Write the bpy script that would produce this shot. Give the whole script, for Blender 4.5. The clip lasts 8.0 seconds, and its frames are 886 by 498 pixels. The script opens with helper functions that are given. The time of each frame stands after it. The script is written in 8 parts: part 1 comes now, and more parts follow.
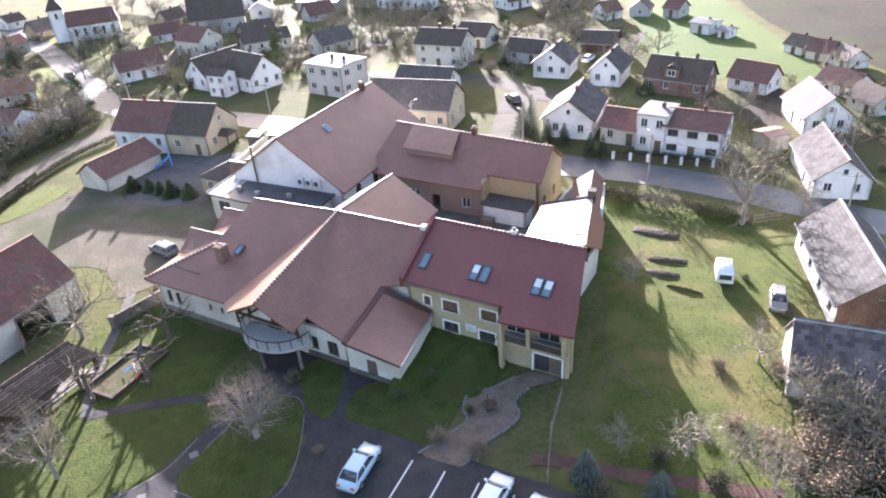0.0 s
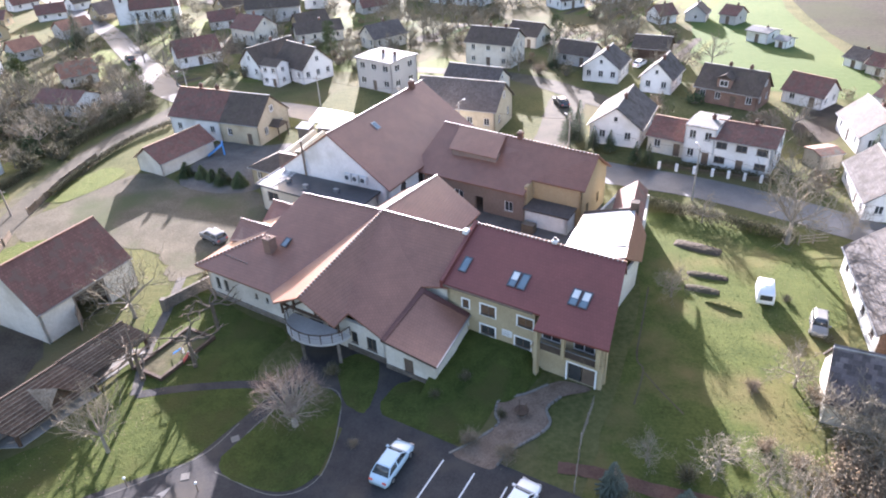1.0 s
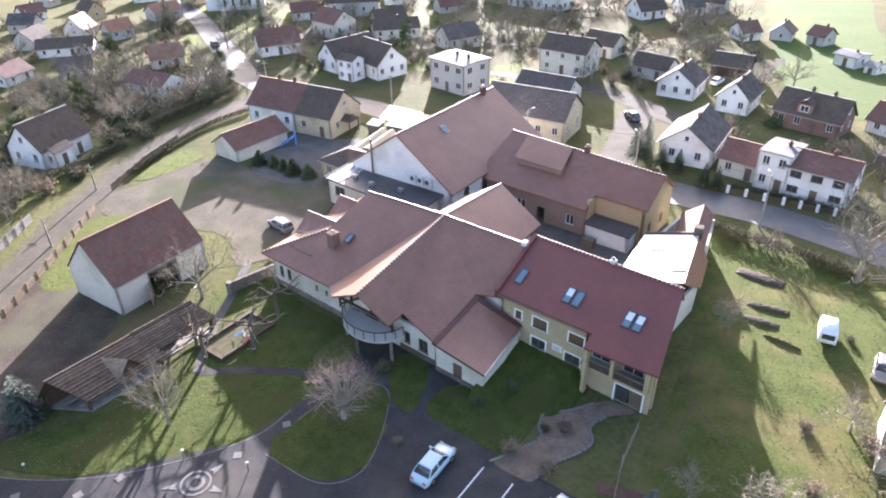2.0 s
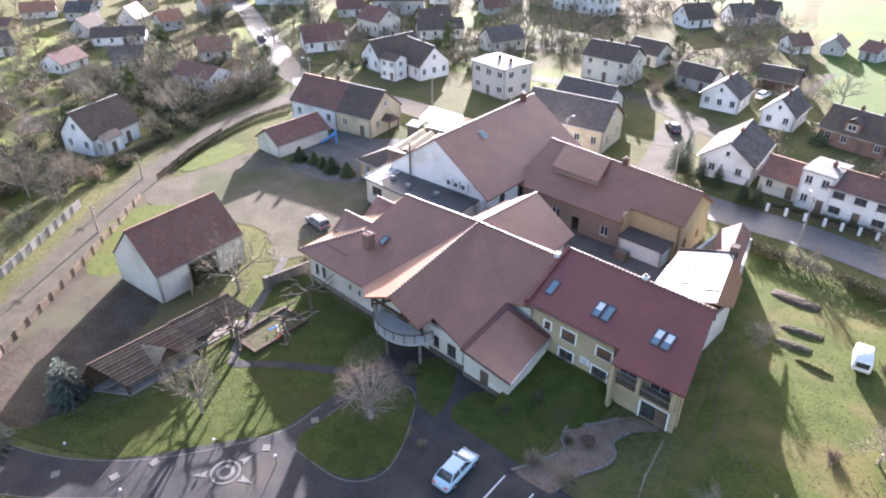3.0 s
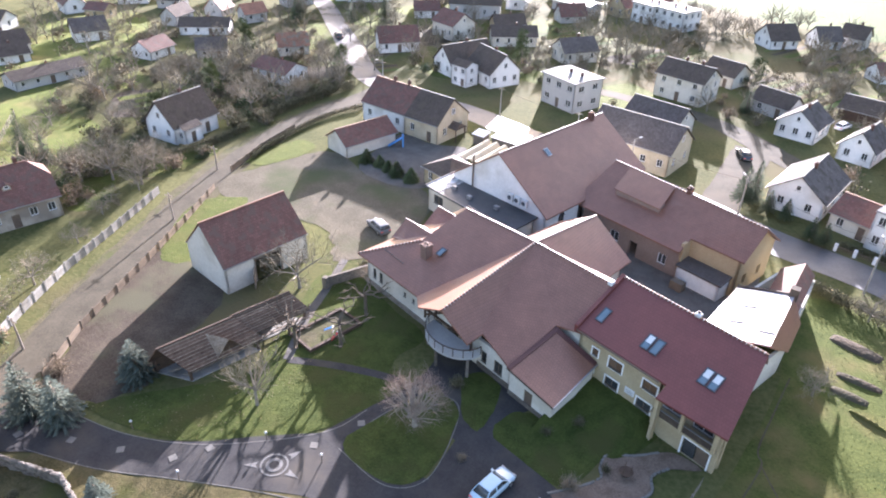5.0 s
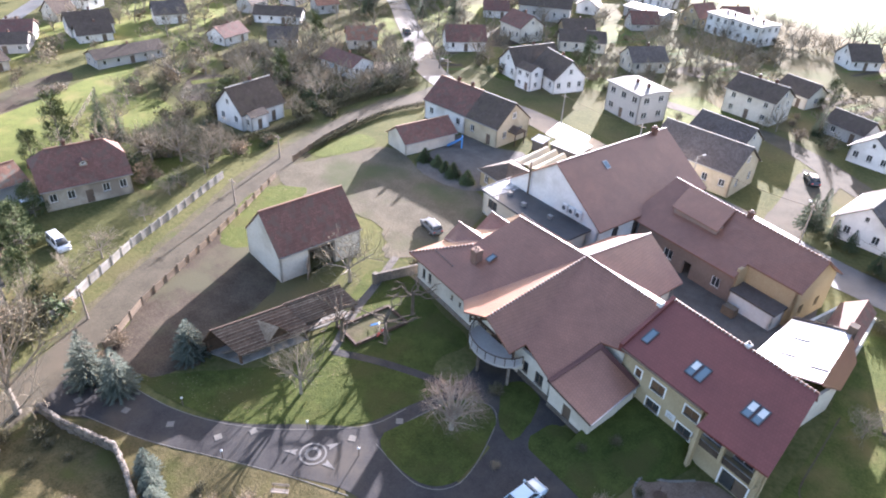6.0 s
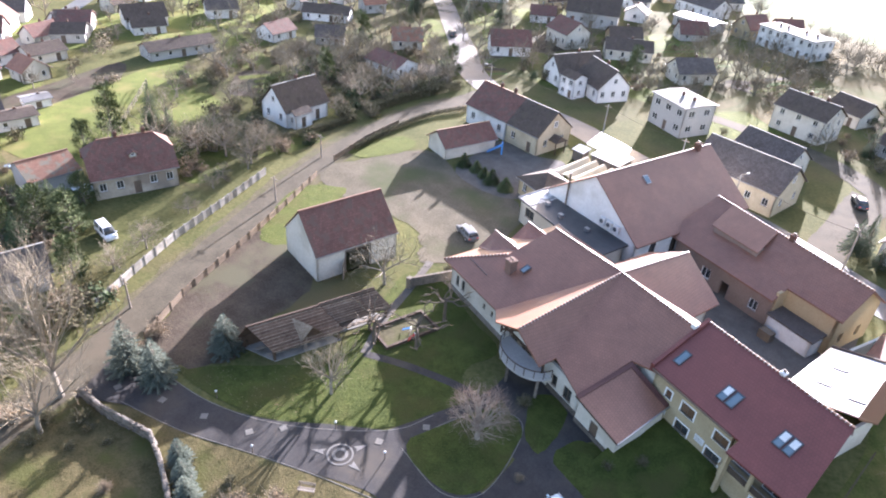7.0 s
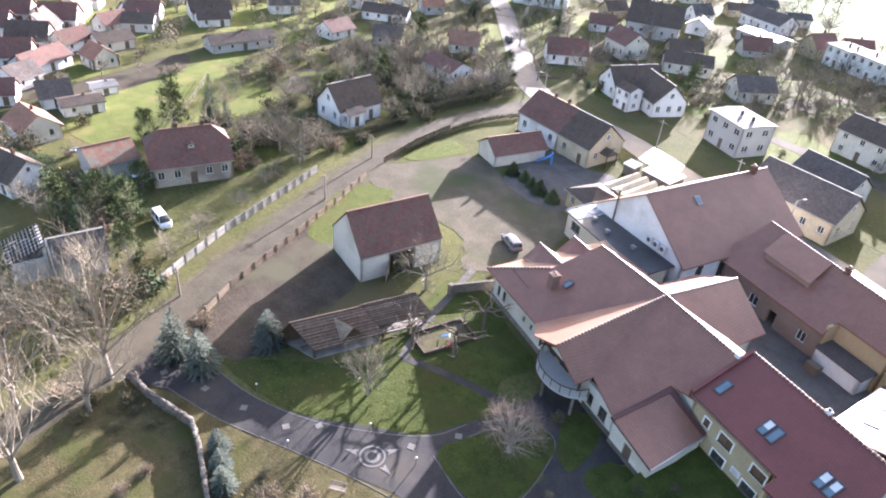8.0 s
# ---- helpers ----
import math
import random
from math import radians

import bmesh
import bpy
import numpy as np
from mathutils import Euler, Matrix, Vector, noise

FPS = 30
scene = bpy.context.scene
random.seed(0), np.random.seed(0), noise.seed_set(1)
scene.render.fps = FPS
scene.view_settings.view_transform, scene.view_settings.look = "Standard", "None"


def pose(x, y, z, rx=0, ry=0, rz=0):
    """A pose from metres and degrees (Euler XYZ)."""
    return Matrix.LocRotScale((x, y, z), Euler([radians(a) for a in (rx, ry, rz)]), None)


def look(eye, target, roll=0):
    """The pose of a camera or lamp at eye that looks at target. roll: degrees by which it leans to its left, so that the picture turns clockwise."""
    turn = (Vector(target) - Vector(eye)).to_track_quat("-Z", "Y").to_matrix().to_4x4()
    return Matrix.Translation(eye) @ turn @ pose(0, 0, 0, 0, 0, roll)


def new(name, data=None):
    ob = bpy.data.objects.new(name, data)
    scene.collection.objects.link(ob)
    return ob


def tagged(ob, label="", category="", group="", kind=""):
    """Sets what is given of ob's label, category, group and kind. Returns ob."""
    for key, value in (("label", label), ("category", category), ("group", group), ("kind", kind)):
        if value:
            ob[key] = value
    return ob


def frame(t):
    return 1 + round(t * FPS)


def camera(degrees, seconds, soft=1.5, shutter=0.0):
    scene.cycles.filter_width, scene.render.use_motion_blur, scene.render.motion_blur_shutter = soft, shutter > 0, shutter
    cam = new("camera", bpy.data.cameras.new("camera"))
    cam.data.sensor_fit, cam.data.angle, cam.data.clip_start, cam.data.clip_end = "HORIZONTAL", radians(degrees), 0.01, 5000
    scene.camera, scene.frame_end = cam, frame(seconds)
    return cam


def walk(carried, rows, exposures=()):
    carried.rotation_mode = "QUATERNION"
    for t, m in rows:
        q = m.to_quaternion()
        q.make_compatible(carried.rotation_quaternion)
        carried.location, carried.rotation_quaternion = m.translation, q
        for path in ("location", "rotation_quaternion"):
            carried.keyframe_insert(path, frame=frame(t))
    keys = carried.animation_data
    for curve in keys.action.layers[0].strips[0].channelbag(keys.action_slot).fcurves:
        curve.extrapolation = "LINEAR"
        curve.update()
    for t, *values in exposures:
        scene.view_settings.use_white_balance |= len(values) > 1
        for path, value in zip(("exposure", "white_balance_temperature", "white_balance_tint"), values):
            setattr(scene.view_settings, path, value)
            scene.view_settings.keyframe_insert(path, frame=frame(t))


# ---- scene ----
cam = camera(67.17, 8.0, soft=2.0)
ROWS = [
    (0.0, 6.17, -11.83, 40.40, 59.10, 3.87, 4.31),
    (0.5, 6.04, -12.07, 41.26, 58.79, 3.54, 5.67),
    (1.0, 5.93, -12.33, 42.10, 58.62, 2.77, 8.72),
    (1.5, 5.88, -12.60, 42.90, 58.62, 1.86, 12.42),
    (3.0, 5.85, -13.01, 44.88, 58.32, 0.12, 19.25),
    (3.5, 5.86, -13.10, 45.53, 58.23, -0.28, 20.81),
    (4.0, 5.89, -13.16, 46.18, 58.16, -0.61, 22.52),
    (5.5, 5.86, -13.29, 48.13, 57.63, -2.00, 28.42),
    (6.0, 5.81, -13.30, 48.74, 57.26, -2.84, 31.88),
    (6.5, 5.73, -13.29, 49.32, 57.00, -3.39, 34.35),
    (7.0, 5.55, -13.27, 49.88, 56.90, -3.70, 35.92),
    (7.5, 5.37, -13.27, 50.43, 56.68, -4.22, 38.19),
    (8.0, 5.18, -13.27, 50.95, 56.48, -4.82, 40.99),
]
walk(cam, [(t, pose(x, y, z, rx, ry, rz)) for t, x, y, z, rx, ry, rz in ROWS],
     exposures=[(0.0, 2.92, 5740, 25), (8.0, 2.92, 5740, 25)])

from mathutils.geometry import delaunay_2d_cdt

# ---- light ----
SUN_AZ, SUN_EL = radians(-11.0), radians(13.0)      # azimuth from +y, clockwise; height over the horizon
world = bpy.data.worlds.new("winter_sky")
scene.world = world
world.use_nodes = True
wn = world.node_tree.nodes
sky = wn.new("ShaderNodeTexSky")
sky.sky_type, sky.sun_disc = "NISHITA", False
sky.sun_elevation, sky.sun_rotation = SUN_EL, SUN_AZ
sky.air_density, sky.dust_density, sky.ozone_density = 1.2, 3.0, 1.0
wn["Background"].inputs["Strength"].default_value = 0.084
world.node_tree.links.new(sky.outputs[0], wn["Background"].inputs["Color"])
sun = new("sun", bpy.data.lights.new("sun", "SUN"))
sun.data.energy, sun.data.angle, sun.data.color = 5.0, radians(0.6), (1.0, 0.94, 0.86)
sd = Vector((math.sin(SUN_AZ) * math.cos(SUN_EL), math.cos(SUN_AZ) * math.cos(SUN_EL), math.sin(SUN_EL)))
sun.matrix_world = look(sd * 200, (0, 0, 0))


# ---- materials ----
def rgb(c):
    return (*c, 1.0) if len(c) == 3 else c


def mat(name, a, b, rough=0.8, big=0.3, fine=6.0, bump=0.25, spec=0.4, metal=0.0, c=None, dist=0.03, mix=(0.35, 0.65), obvar=0.0, sheen=None):
    """Two colours mixed by a coarse and a fine noise, a third in patches, and a fine bump, in object metres."""
    m = bpy.data.materials.new(name)
    m.use_nodes = True
    nt = m.node_tree
    n, l = nt.nodes, nt.links
    p = n["Principled BSDF"]
    tc = n.new("ShaderNodeTexCoord")
    geo = n.new("ShaderNodeNewGeometry")
    n1, n2 = n.new("ShaderNodeTexNoise"), n.new("ShaderNodeTexNoise")
    for q, s, d in ((n1, big, 6), (n2, fine, 4)):
        q.inputs["Scale"].default_value, q.inputs["Detail"].default_value, q.inputs["Roughness"].default_value = s, d, 0.65
        l.new(geo.outputs["Position"], q.inputs["Vector"])
    ad = n.new("ShaderNodeMath")
    ad.operation = "MULTIPLY_ADD"
    ad.inputs[1].default_value = 0.5
    l.new(n2.outputs["Fac"], ad.inputs[0])
    hf = n.new("ShaderNodeMath")
    hf.operation = "MULTIPLY"
    hf.inputs[1].default_value = 0.5
    l.new(n1.outputs["Fac"], hf.inputs[0])
    l.new(hf.outputs[0], ad.inputs[2])
    r = n.new("ShaderNodeValToRGB")
    e = r.color_ramp.elements
    e[0].position, e[0].color, e[1].position, e[1].color = mix[0], rgb(a), mix[1], rgb(b)
    l.new(ad.outputs[0], r.inputs["Fac"])
    col = r.outputs["Color"]
    if c is not None:
        n3 = n.new("ShaderNodeTexNoise")
        n3.inputs["Scale"].default_value, n3.inputs["Detail"].default_value = big * 0.45, 5
        l.new(geo.outputs["Position"], n3.inputs["Vector"])
        r3 = n.new("ShaderNodeMapRange")
        r3.inputs["From Min"].default_value, r3.inputs["From Max"].default_value = 0.5, 0.66
        l.new(n3.outputs["Fac"], r3.inputs["Value"])
        mx = n.new("ShaderNodeMixRGB")
        mx.inputs["Color2"].default_value = rgb(c)
        l.new(r3.outputs[0], mx.inputs["Fac"])
        l.new(col, mx.inputs["Color1"])
        col = mx.outputs["Color"]
    if obvar:
        oi = n.new("ShaderNodeObjectInfo")
        hs = n.new("ShaderNodeHueSaturation")
        mr = n.new("ShaderNodeMapRange")
        mr.inputs["To Min"].default_value, mr.inputs["To Max"].default_value = 1 - obvar, 1 + obvar
        l.new(oi.outputs["Random"], mr.inputs["Value"])
        l.new(mr.outputs[0], hs.inputs["Value"])
        l.new(col, hs.inputs["Color"])
        col = hs.outputs["Color"]
    l.new(col, p.inputs["Base Color"])
    p.inputs["Roughness"].default_value, p.inputs["Metallic"].default_value = rough, metal
    p.inputs["Specular IOR Level"].default_value = spec
    if sheen:       # fuzzy blades, twigs and stalks catch a low sun
        p.inputs["Sheen Weight"].default_value, p.inputs["Sheen Roughness"].default_value = sheen[0], sheen[1]
        p.inputs["Sheen Tint"].default_value = rgb(sheen[2])
    bp = n.new("ShaderNodeBump")
    bp.inputs["Strength"].default_value, bp.inputs["Distance"].default_value = bump, dist
    l.new(n2.outputs["Fac"], bp.inputs["Height"])
    l.new(bp.outputs[0], p.inputs["Normal"])
    return m


def tiles(name, a, b, rough=0.7, tw=0.3, th=0.36, moss=None, bump=0.7, spec=0.4, joint=0.75, var=0.22):
    """Rows of roof tiles laid by the mesh's own metres along the eave and up the slope, with blotches."""
    m = bpy.data.materials.new(name)
    m.use_nodes = True
    nt = m.node_tree
    n, l = nt.nodes, nt.links
    p = n["Principled BSDF"]
    uv = n.new("ShaderNodeUVMap")
    br = n.new("ShaderNodeTexBrick")
    br.inputs["Scale"].default_value = 1.0
    br.inputs["Brick Width"].default_value, br.inputs["Row Height"].default_value = tw, th
    br.inputs["Mortar Size"].default_value, br.inputs["Mortar Smooth"].default_value = 0.03, 0.6
    br.inputs["Bias"].default_value = 0.0
    br.inputs["Color1"].default_value, br.inputs["Color2"].default_value = rgb(a), rgb(b)
    br.inputs["Mortar"].default_value = rgb([v * joint for v in a])
    l.new(uv.outputs[0], br.inputs["Vector"])
    geo = n.new("ShaderNodeNewGeometry")
    nz = n.new("ShaderNodeTexNoise")
    nz.inputs["Scale"].default_value, nz.inputs["Detail"].default_value, nz.inputs["Roughness"].default_value = 0.35, 8, 0.7
    l.new(geo.outputs["Position"], nz.inputs["Vector"])
    mr = n.new("ShaderNodeMapRange")
    mr.inputs["From Min"].default_value, mr.inputs["From Max"].default_value = 0.3, 0.7
    mr.inputs["To Min"].default_value, mr.inputs["To Max"].default_value = 1 - var, 1 + var
    l.new(nz.outputs["Fac"], mr.inputs["Value"])
    hs = n.new("ShaderNodeHueSaturation")
    l.new(mr.outputs[0], hs.inputs["Value"])
    l.new(br.outputs["Color"], hs.inputs["Color"])
    col = hs.outputs["Color"]
    if moss is not None:
        n3 = n.new("ShaderNodeTexNoise")
        n3.inputs["Scale"].default_value, n3.inputs["Detail"].default_value = 0.9, 8
        l.new(geo.outputs["Position"], n3.inputs["Vector"])
        r3 = n.new("ShaderNodeMapRange")
        r3.inputs["From Min"].default_value, r3.inputs["From Max"].default_value = 0.5, 0.62
        l.new(n3.outputs["Fac"], r3.inputs["Value"])
        mx = n.new("ShaderNodeMixRGB")
        mx.inputs["Color2"].default_value = rgb(moss)
        l.new(r3.outputs[0], mx.inputs["Fac"])
        l.new(col, mx.inputs["Color1"])
        col = mx.outputs["Color"]
    l.new(col, p.inputs["Base Color"])
    p.inputs["Roughness"].default_value, p.inputs["Specular IOR Level"].default_value = rough, spec
    wv = n.new("ShaderNodeTexWave")
    wv.bands_direction, wv.wave_profile = "Y", "SAW"
    wv.inputs["Scale"].default_value = 0.314 / th
    l.new(uv.outputs[0], wv.inputs["Vector"])
    bp = n.new("ShaderNodeBump")
    bp.inputs["Strength"].default_value, bp.inputs["Distance"].default_value = bump, 0.04
    l.new(br.outputs["Fac"], bp.inputs["Height"])
    bp.invert = True
    b2 = n.new("ShaderNodeBump")
    b2.inputs["Strength"].default_value, b2.inputs["Distance"].default_value = bump * 0.6, 0.04
    l.new(wv.outputs["Fac"], b2.inputs["Height"])
    l.new(bp.outputs[0], b2.inputs["Normal"])
    l.new(b2.outputs[0], p.inputs["Normal"])
    return m


M_GROUND = mat("winter_grass", (0.052, 0.06, 0.02), (0.115, 0.11, 0.044), 0.95, 0.12, 1.8, 0.5, 0.05, c=(0.098, 0.084, 0.042), dist=0.16, mix=(0.38, 0.62), sheen=(0.04, 0.5, (0.62, 0.58, 0.34)))
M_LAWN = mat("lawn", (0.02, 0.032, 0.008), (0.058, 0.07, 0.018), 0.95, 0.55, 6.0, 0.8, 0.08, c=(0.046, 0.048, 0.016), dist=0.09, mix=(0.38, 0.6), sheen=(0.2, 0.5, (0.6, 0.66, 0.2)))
M_MEADOW = mat("orchard_meadow", (0.028, 0.042, 0.01), (0.08, 0.092, 0.025), 0.95, 0.3, 3.5, 0.5, 0.08, c=(0.11, 0.092, 0.038), dist=0.06, mix=(0.38, 0.62), sheen=(0.17, 0.5, (0.6, 0.66, 0.22)))
M_FIELD = mat("green_field", (0.05, 0.08, 0.02), (0.082, 0.11, 0.034), 0.95, 0.05, 0.8, 0.5, 0.08, dist=0.2, c=(0.078, 0.1, 0.032), sheen=(0.05, 0.5, (0.5, 0.66, 0.25)))
M_STUBBLE = mat("stubble_field", (0.085, 0.074, 0.034), (0.15, 0.128, 0.066), 0.95, 0.12, 1.4, 0.3, 0.04, c=(0.09, 0.095, 0.035), dist=0.1, sheen=(0.01, 0.5, (0.7, 0.6, 0.4)))
M_PLOUGH = mat("ploughed_soil", (0.044, 0.034, 0.025), (0.096, 0.077, 0.056), 0.95, 0.35, 5.0, 0.5, 0.1, c=(0.085, 0.08, 0.05), dist=0.1, mix=(0.38, 0.62))
M_ASPHALT = mat("asphalt", (0.026, 0.024, 0.025), (0.052, 0.049, 0.046), 0.88, 0.45, 7.0, 0.35, 0.25, c=(0.064, 0.055, 0.045), mix=(0.38, 0.62))
M_ROAD = mat("worn_road", (0.06, 0.052, 0.037), (0.106, 0.092, 0.066), 0.92, 0.35, 5.0, 0.35, 0.1, c=(0.1, 0.084, 0.06), mix=(0.38, 0.62))
M_VERGE = mat("trodden_verge", (0.062, 0.056, 0.03), (0.122, 0.106, 0.064), 0.95, 0.5, 4.0, 0.6, 0.1, c=(0.075, 0.08, 0.03), dist=0.1, mix=(0.38, 0.62))
M_GRAVEL = mat("gravel", (0.076, 0.067, 0.046), (0.145, 0.126, 0.092), 0.95, 0.22, 4.0, 0.7, 0.06, c=(0.072, 0.08, 0.04), dist=0.08, mix=(0.38, 0.62))
M_PAVE = mat("paving", (0.085, 0.077, 0.068), (0.15, 0.136, 0.12), 0.92, 0.5, 8.0, 0.4, 0.12, mix=(0.38, 0.62))
M_SAND = mat("brown_paving", (0.112, 0.08, 0.058), (0.19, 0.142, 0.108), 0.92, 0.8, 7.0, 0.5, 0.2, mix=(0.4, 0.6))
M_CREAM = mat("cream_render", (0.5, 0.47, 0.4), (0.64, 0.61, 0.535), 0.9, 0.5, 3.0, 0.2, 0.2, c=(0.43, 0.395, 0.325))
M_YELLOW = mat("yellow_render", (0.31, 0.25, 0.15), (0.42, 0.35, 0.225), 0.9, 0.5, 5.0, 0.25, 0.2)
M_PALEYELLOW = mat("pale_yellow_render", (0.42, 0.36, 0.25), (0.54, 0.475, 0.345), 0.9, 0.5, 4.0, 0.2, 0.2, c=(0.36, 0.305, 0.21))
M_OCHRE = mat("ochre_render", (0.36, 0.26, 0.14), (0.44, 0.34, 0.20), 0.9, 0.25, 4.0, 0.15, 0.2)
M_WHITE = mat("white_render", (0.62, 0.615, 0.60), (0.76, 0.75, 0.73), 0.9, 0.5, 3.0, 0.2, 0.2, c=(0.54, 0.525, 0.49))
M_GREY = mat("grey_render", (0.36, 0.35, 0.335), (0.47, 0.455, 0.43), 0.9, 0.3, 4.0, 0.2, 0.2)
M_BRICK = tiles("brickwork", (0.15, 0.096, 0.074), (0.215, 0.14, 0.11), 0.9, 0.26, 0.085, joint=1.4, bump=0.3, spec=0.2)
M_STONE = mat("fieldstone", (0.085, 0.072, 0.06), (0.21, 0.185, 0.155), 0.9, 1.2, 5.0, 0.8, 0.2, dist=0.1, obvar=0.3)
M_TIMBER = mat("dark_timber", (0.05, 0.032, 0.022), (0.095, 0.062, 0.042), 0.8, 2.0, 12.0, 0.3, 0.3)
M_WOOD = mat("weathered_wood", (0.15, 0.125, 0.10), (0.26, 0.22, 0.18), 0.9, 1.0, 10.0, 0.4, 0.2, obvar=0.25)
M_SLAT = mat("mossy_slats", (0.088, 0.055, 0.039), (0.165, 0.108, 0.077), 0.97, 1.2, 5.0, 0.4, 0.05, obvar=0.3, mix=(0.4, 0.6))
# pale slats, and the light on the lower slat edges put into colour
M_SLATEDGE = mat("pale_slat_and_lit_edge", (0.15, 0.11, 0.078), (0.27, 0.215, 0.16), 0.97, 1.5, 6.0, 0.3, 0.05, obvar=0.3, mix=(0.4, 0.6))
M_KNOTBARK = mat("knotty_brown_bark", (0.075, 0.06, 0.045), (0.16, 0.132, 0.1), 0.95, 1.2, 8.0, 0.5, 0.1)
M_BOARD = mat("fence_board", (0.12, 0.092, 0.065), (0.21, 0.165, 0.12), 0.9, 1.0, 10.0, 0.4, 0.2, obvar=0.25)
M_CONCRETE = mat("concrete", (0.22, 0.21, 0.19), (0.34, 0.325, 0.3), 0.9, 0.8, 6.0, 0.3, 0.2, c=(0.17, 0.16, 0.138), obvar=0.15)
M_KERB = mat("kerb", (0.12, 0.112, 0.098), (0.19, 0.178, 0.158), 0.9, 1.0, 8.0, 0.3, 0.2)
M_RED = tiles("dark_red_tiles", (0.148, 0.042, 0.034), (0.162, 0.048, 0.039), 0.5, spec=0.5, bump=0.2, joint=0.78, var=0.14)
M_BROWNRED = tiles("brown_red_tiles", (0.215, 0.1, 0.066), (0.235, 0.112, 0.075), 0.42, spec=0.5, bump=0.22, joint=0.72, var=0.14)
M_BARNROOF = tiles("old_red_tiles", (0.13, 0.062, 0.048), (0.18, 0.09, 0.07), 0.85, moss=(0.125, 0.078, 0.06), joint=0.8, bump=0.4)
M_SLATE = tiles("grey_slates", (0.1, 0.083, 0.074), (0.15, 0.126, 0.112), 0.82, 0.3, 0.3, spec=0.15, joint=0.7)
M_DARKROOF = tiles("dark_roofing", (0.084, 0.064, 0.052), (0.12, 0.094, 0.076), 0.82, spec=0.15, moss=(0.1, 0.08, 0.06))
M_ASBEST = tiles("grey_panels", (0.092, 0.085, 0.081), (0.122, 0.114, 0.109), 0.95, 0.4, 0.4, moss=(0.072, 0.066, 0.06), spec=0.1, joint=0.85)
M_ORANGE = tiles("orange_tiles", (0.27, 0.125, 0.078), (0.34, 0.165, 0.1), 0.7)
M_RUST = tiles("rusty_tiles", (0.24, 0.112, 0.068), (0.3, 0.16, 0.1), 0.8, moss=(0.2, 0.17, 0.12))
M_METALROOF = tiles("pale_metal_sheets", (0.55, 0.54, 0.53), (0.60, 0.59, 0.58), 0.3, 0.55, 5.0, bump=0.2, spec=0.8)
M_BITUMEN = mat("bitumen_felt", (0.03, 0.03, 0.032), (0.06, 0.058, 0.06), 0.5, 0.25, 1.2, 0.06, 0.7)
M_RIDGE = mat("ridge_mortar", (0.42, 0.34, 0.29), (0.58, 0.49, 0.43), 0.6, 1.5, 8.0, 0.2, 0.4, obvar=0.2)
M_STREET = mat("street_asphalt", (0.06, 0.06, 0.06), (0.105, 0.102, 0.1), 0.5, 0.35, 5.0, 0.2, 0.5, c=(0.085, 0.078, 0.07), mix=(0.38, 0.62))
# the pale patches paint the bright sky that this roof end mirrors
M_GLAREFELT = mat("felt_with_sky_glare", (0.1, 0.1, 0.1), (0.62, 0.61, 0.6), 0.3, 0.5, 1.6, 0.1, 0.7, mix=(0.44, 0.56))
M_CHIMNEY = tiles("sooty_brick", (0.1, 0.055, 0.042), (0.15, 0.082, 0.062), 0.9, 0.26, 0.085, joint=1.3, bump=0.3, spec=0.2)
M_OLDBRICK = mat("stained_brick_and_plaster", (0.1, 0.058, 0.04), (0.19, 0.125, 0.085), 0.92, 0.5, 5.0, 0.5, 0.2, c=(0.24, 0.205, 0.17), mix=(0.4, 0.6))
M_CANVAS = mat("cream_canvas", (0.42, 0.36, 0.25), (0.55, 0.48, 0.35), 0.85, 0.7, 4.0, 0.2, 0.2)
M_BROWNFELT = mat("brown_felt", (0.07, 0.058, 0.05), (0.12, 0.1, 0.086), 0.85, 0.6, 5.0, 0.3, 0.2)
# lighter than the near hedges: distance haze is put into this brush colour
M_HAZEBRUSH = mat("haze_paled_brush", (0.12, 0.1, 0.066), (0.23, 0.195, 0.13), 0.95, 0.8, 4.0, 0.3, 0.1)
M_LEAFLAWN = mat("leaf_strewn_grass", (0.05, 0.046, 0.02), (0.12, 0.098, 0.05), 0.95, 0.6, 6.0, 0.8, 0.06, c=(0.07, 0.072, 0.026), dist=0.09, mix=(0.38, 0.62), sheen=(0.06, 0.5, (0.6, 0.55, 0.3)))
M_BEIGE = mat("old_beige_render", (0.33, 0.29, 0.23), (0.46, 0.41, 0.33), 0.92, 0.5, 3.5, 0.3, 0.2, c=(0.24, 0.205, 0.165))
M_FRAMEG = mat("dark_grey_metal_frame", (0.045, 0.05, 0.056), (0.075, 0.08, 0.088), 0.4, 1.0, 6.0, 0.1, 0.5)
M_FARSOIL = mat("far_ploughed_soil", (0.05, 0.044, 0.034), (0.085, 0.077, 0.058), 0.98, 0.05, 1.0, 0.4, 0.03, c=(0.07, 0.075, 0.04), dist=0.2)
M_CARBEIGE = mat("champagne_car_paint", (0.2, 0.188, 0.168), (0.235, 0.22, 0.195), 0.28, 0.5, 2.0, 0.0, 0.6)
M_FLATROOF = mat("pale_roofing_felt", (0.17, 0.166, 0.16), (0.25, 0.245, 0.237), 0.85, 0.4, 3.0, 0.2, 0.15, c=(0.14, 0.135, 0.127))
M_BROWNPANE = mat("brown_blind_glass", (0.1, 0.06, 0.038), (0.16, 0.1, 0.062), 0.12, 0.6, 2.0, 0.05, 0.6)
M_TWIGD = mat("olive_brown_twigs", (0.14, 0.122, 0.088), (0.25, 0.218, 0.162), 0.95, 0.8, 4.0, 0.2, 0.1)
M_BORDER = tiles("dark_border_tiles", (0.085, 0.035, 0.03), (0.095, 0.04, 0.034), 0.6, bump=0.1, joint=0.9, var=0.1)
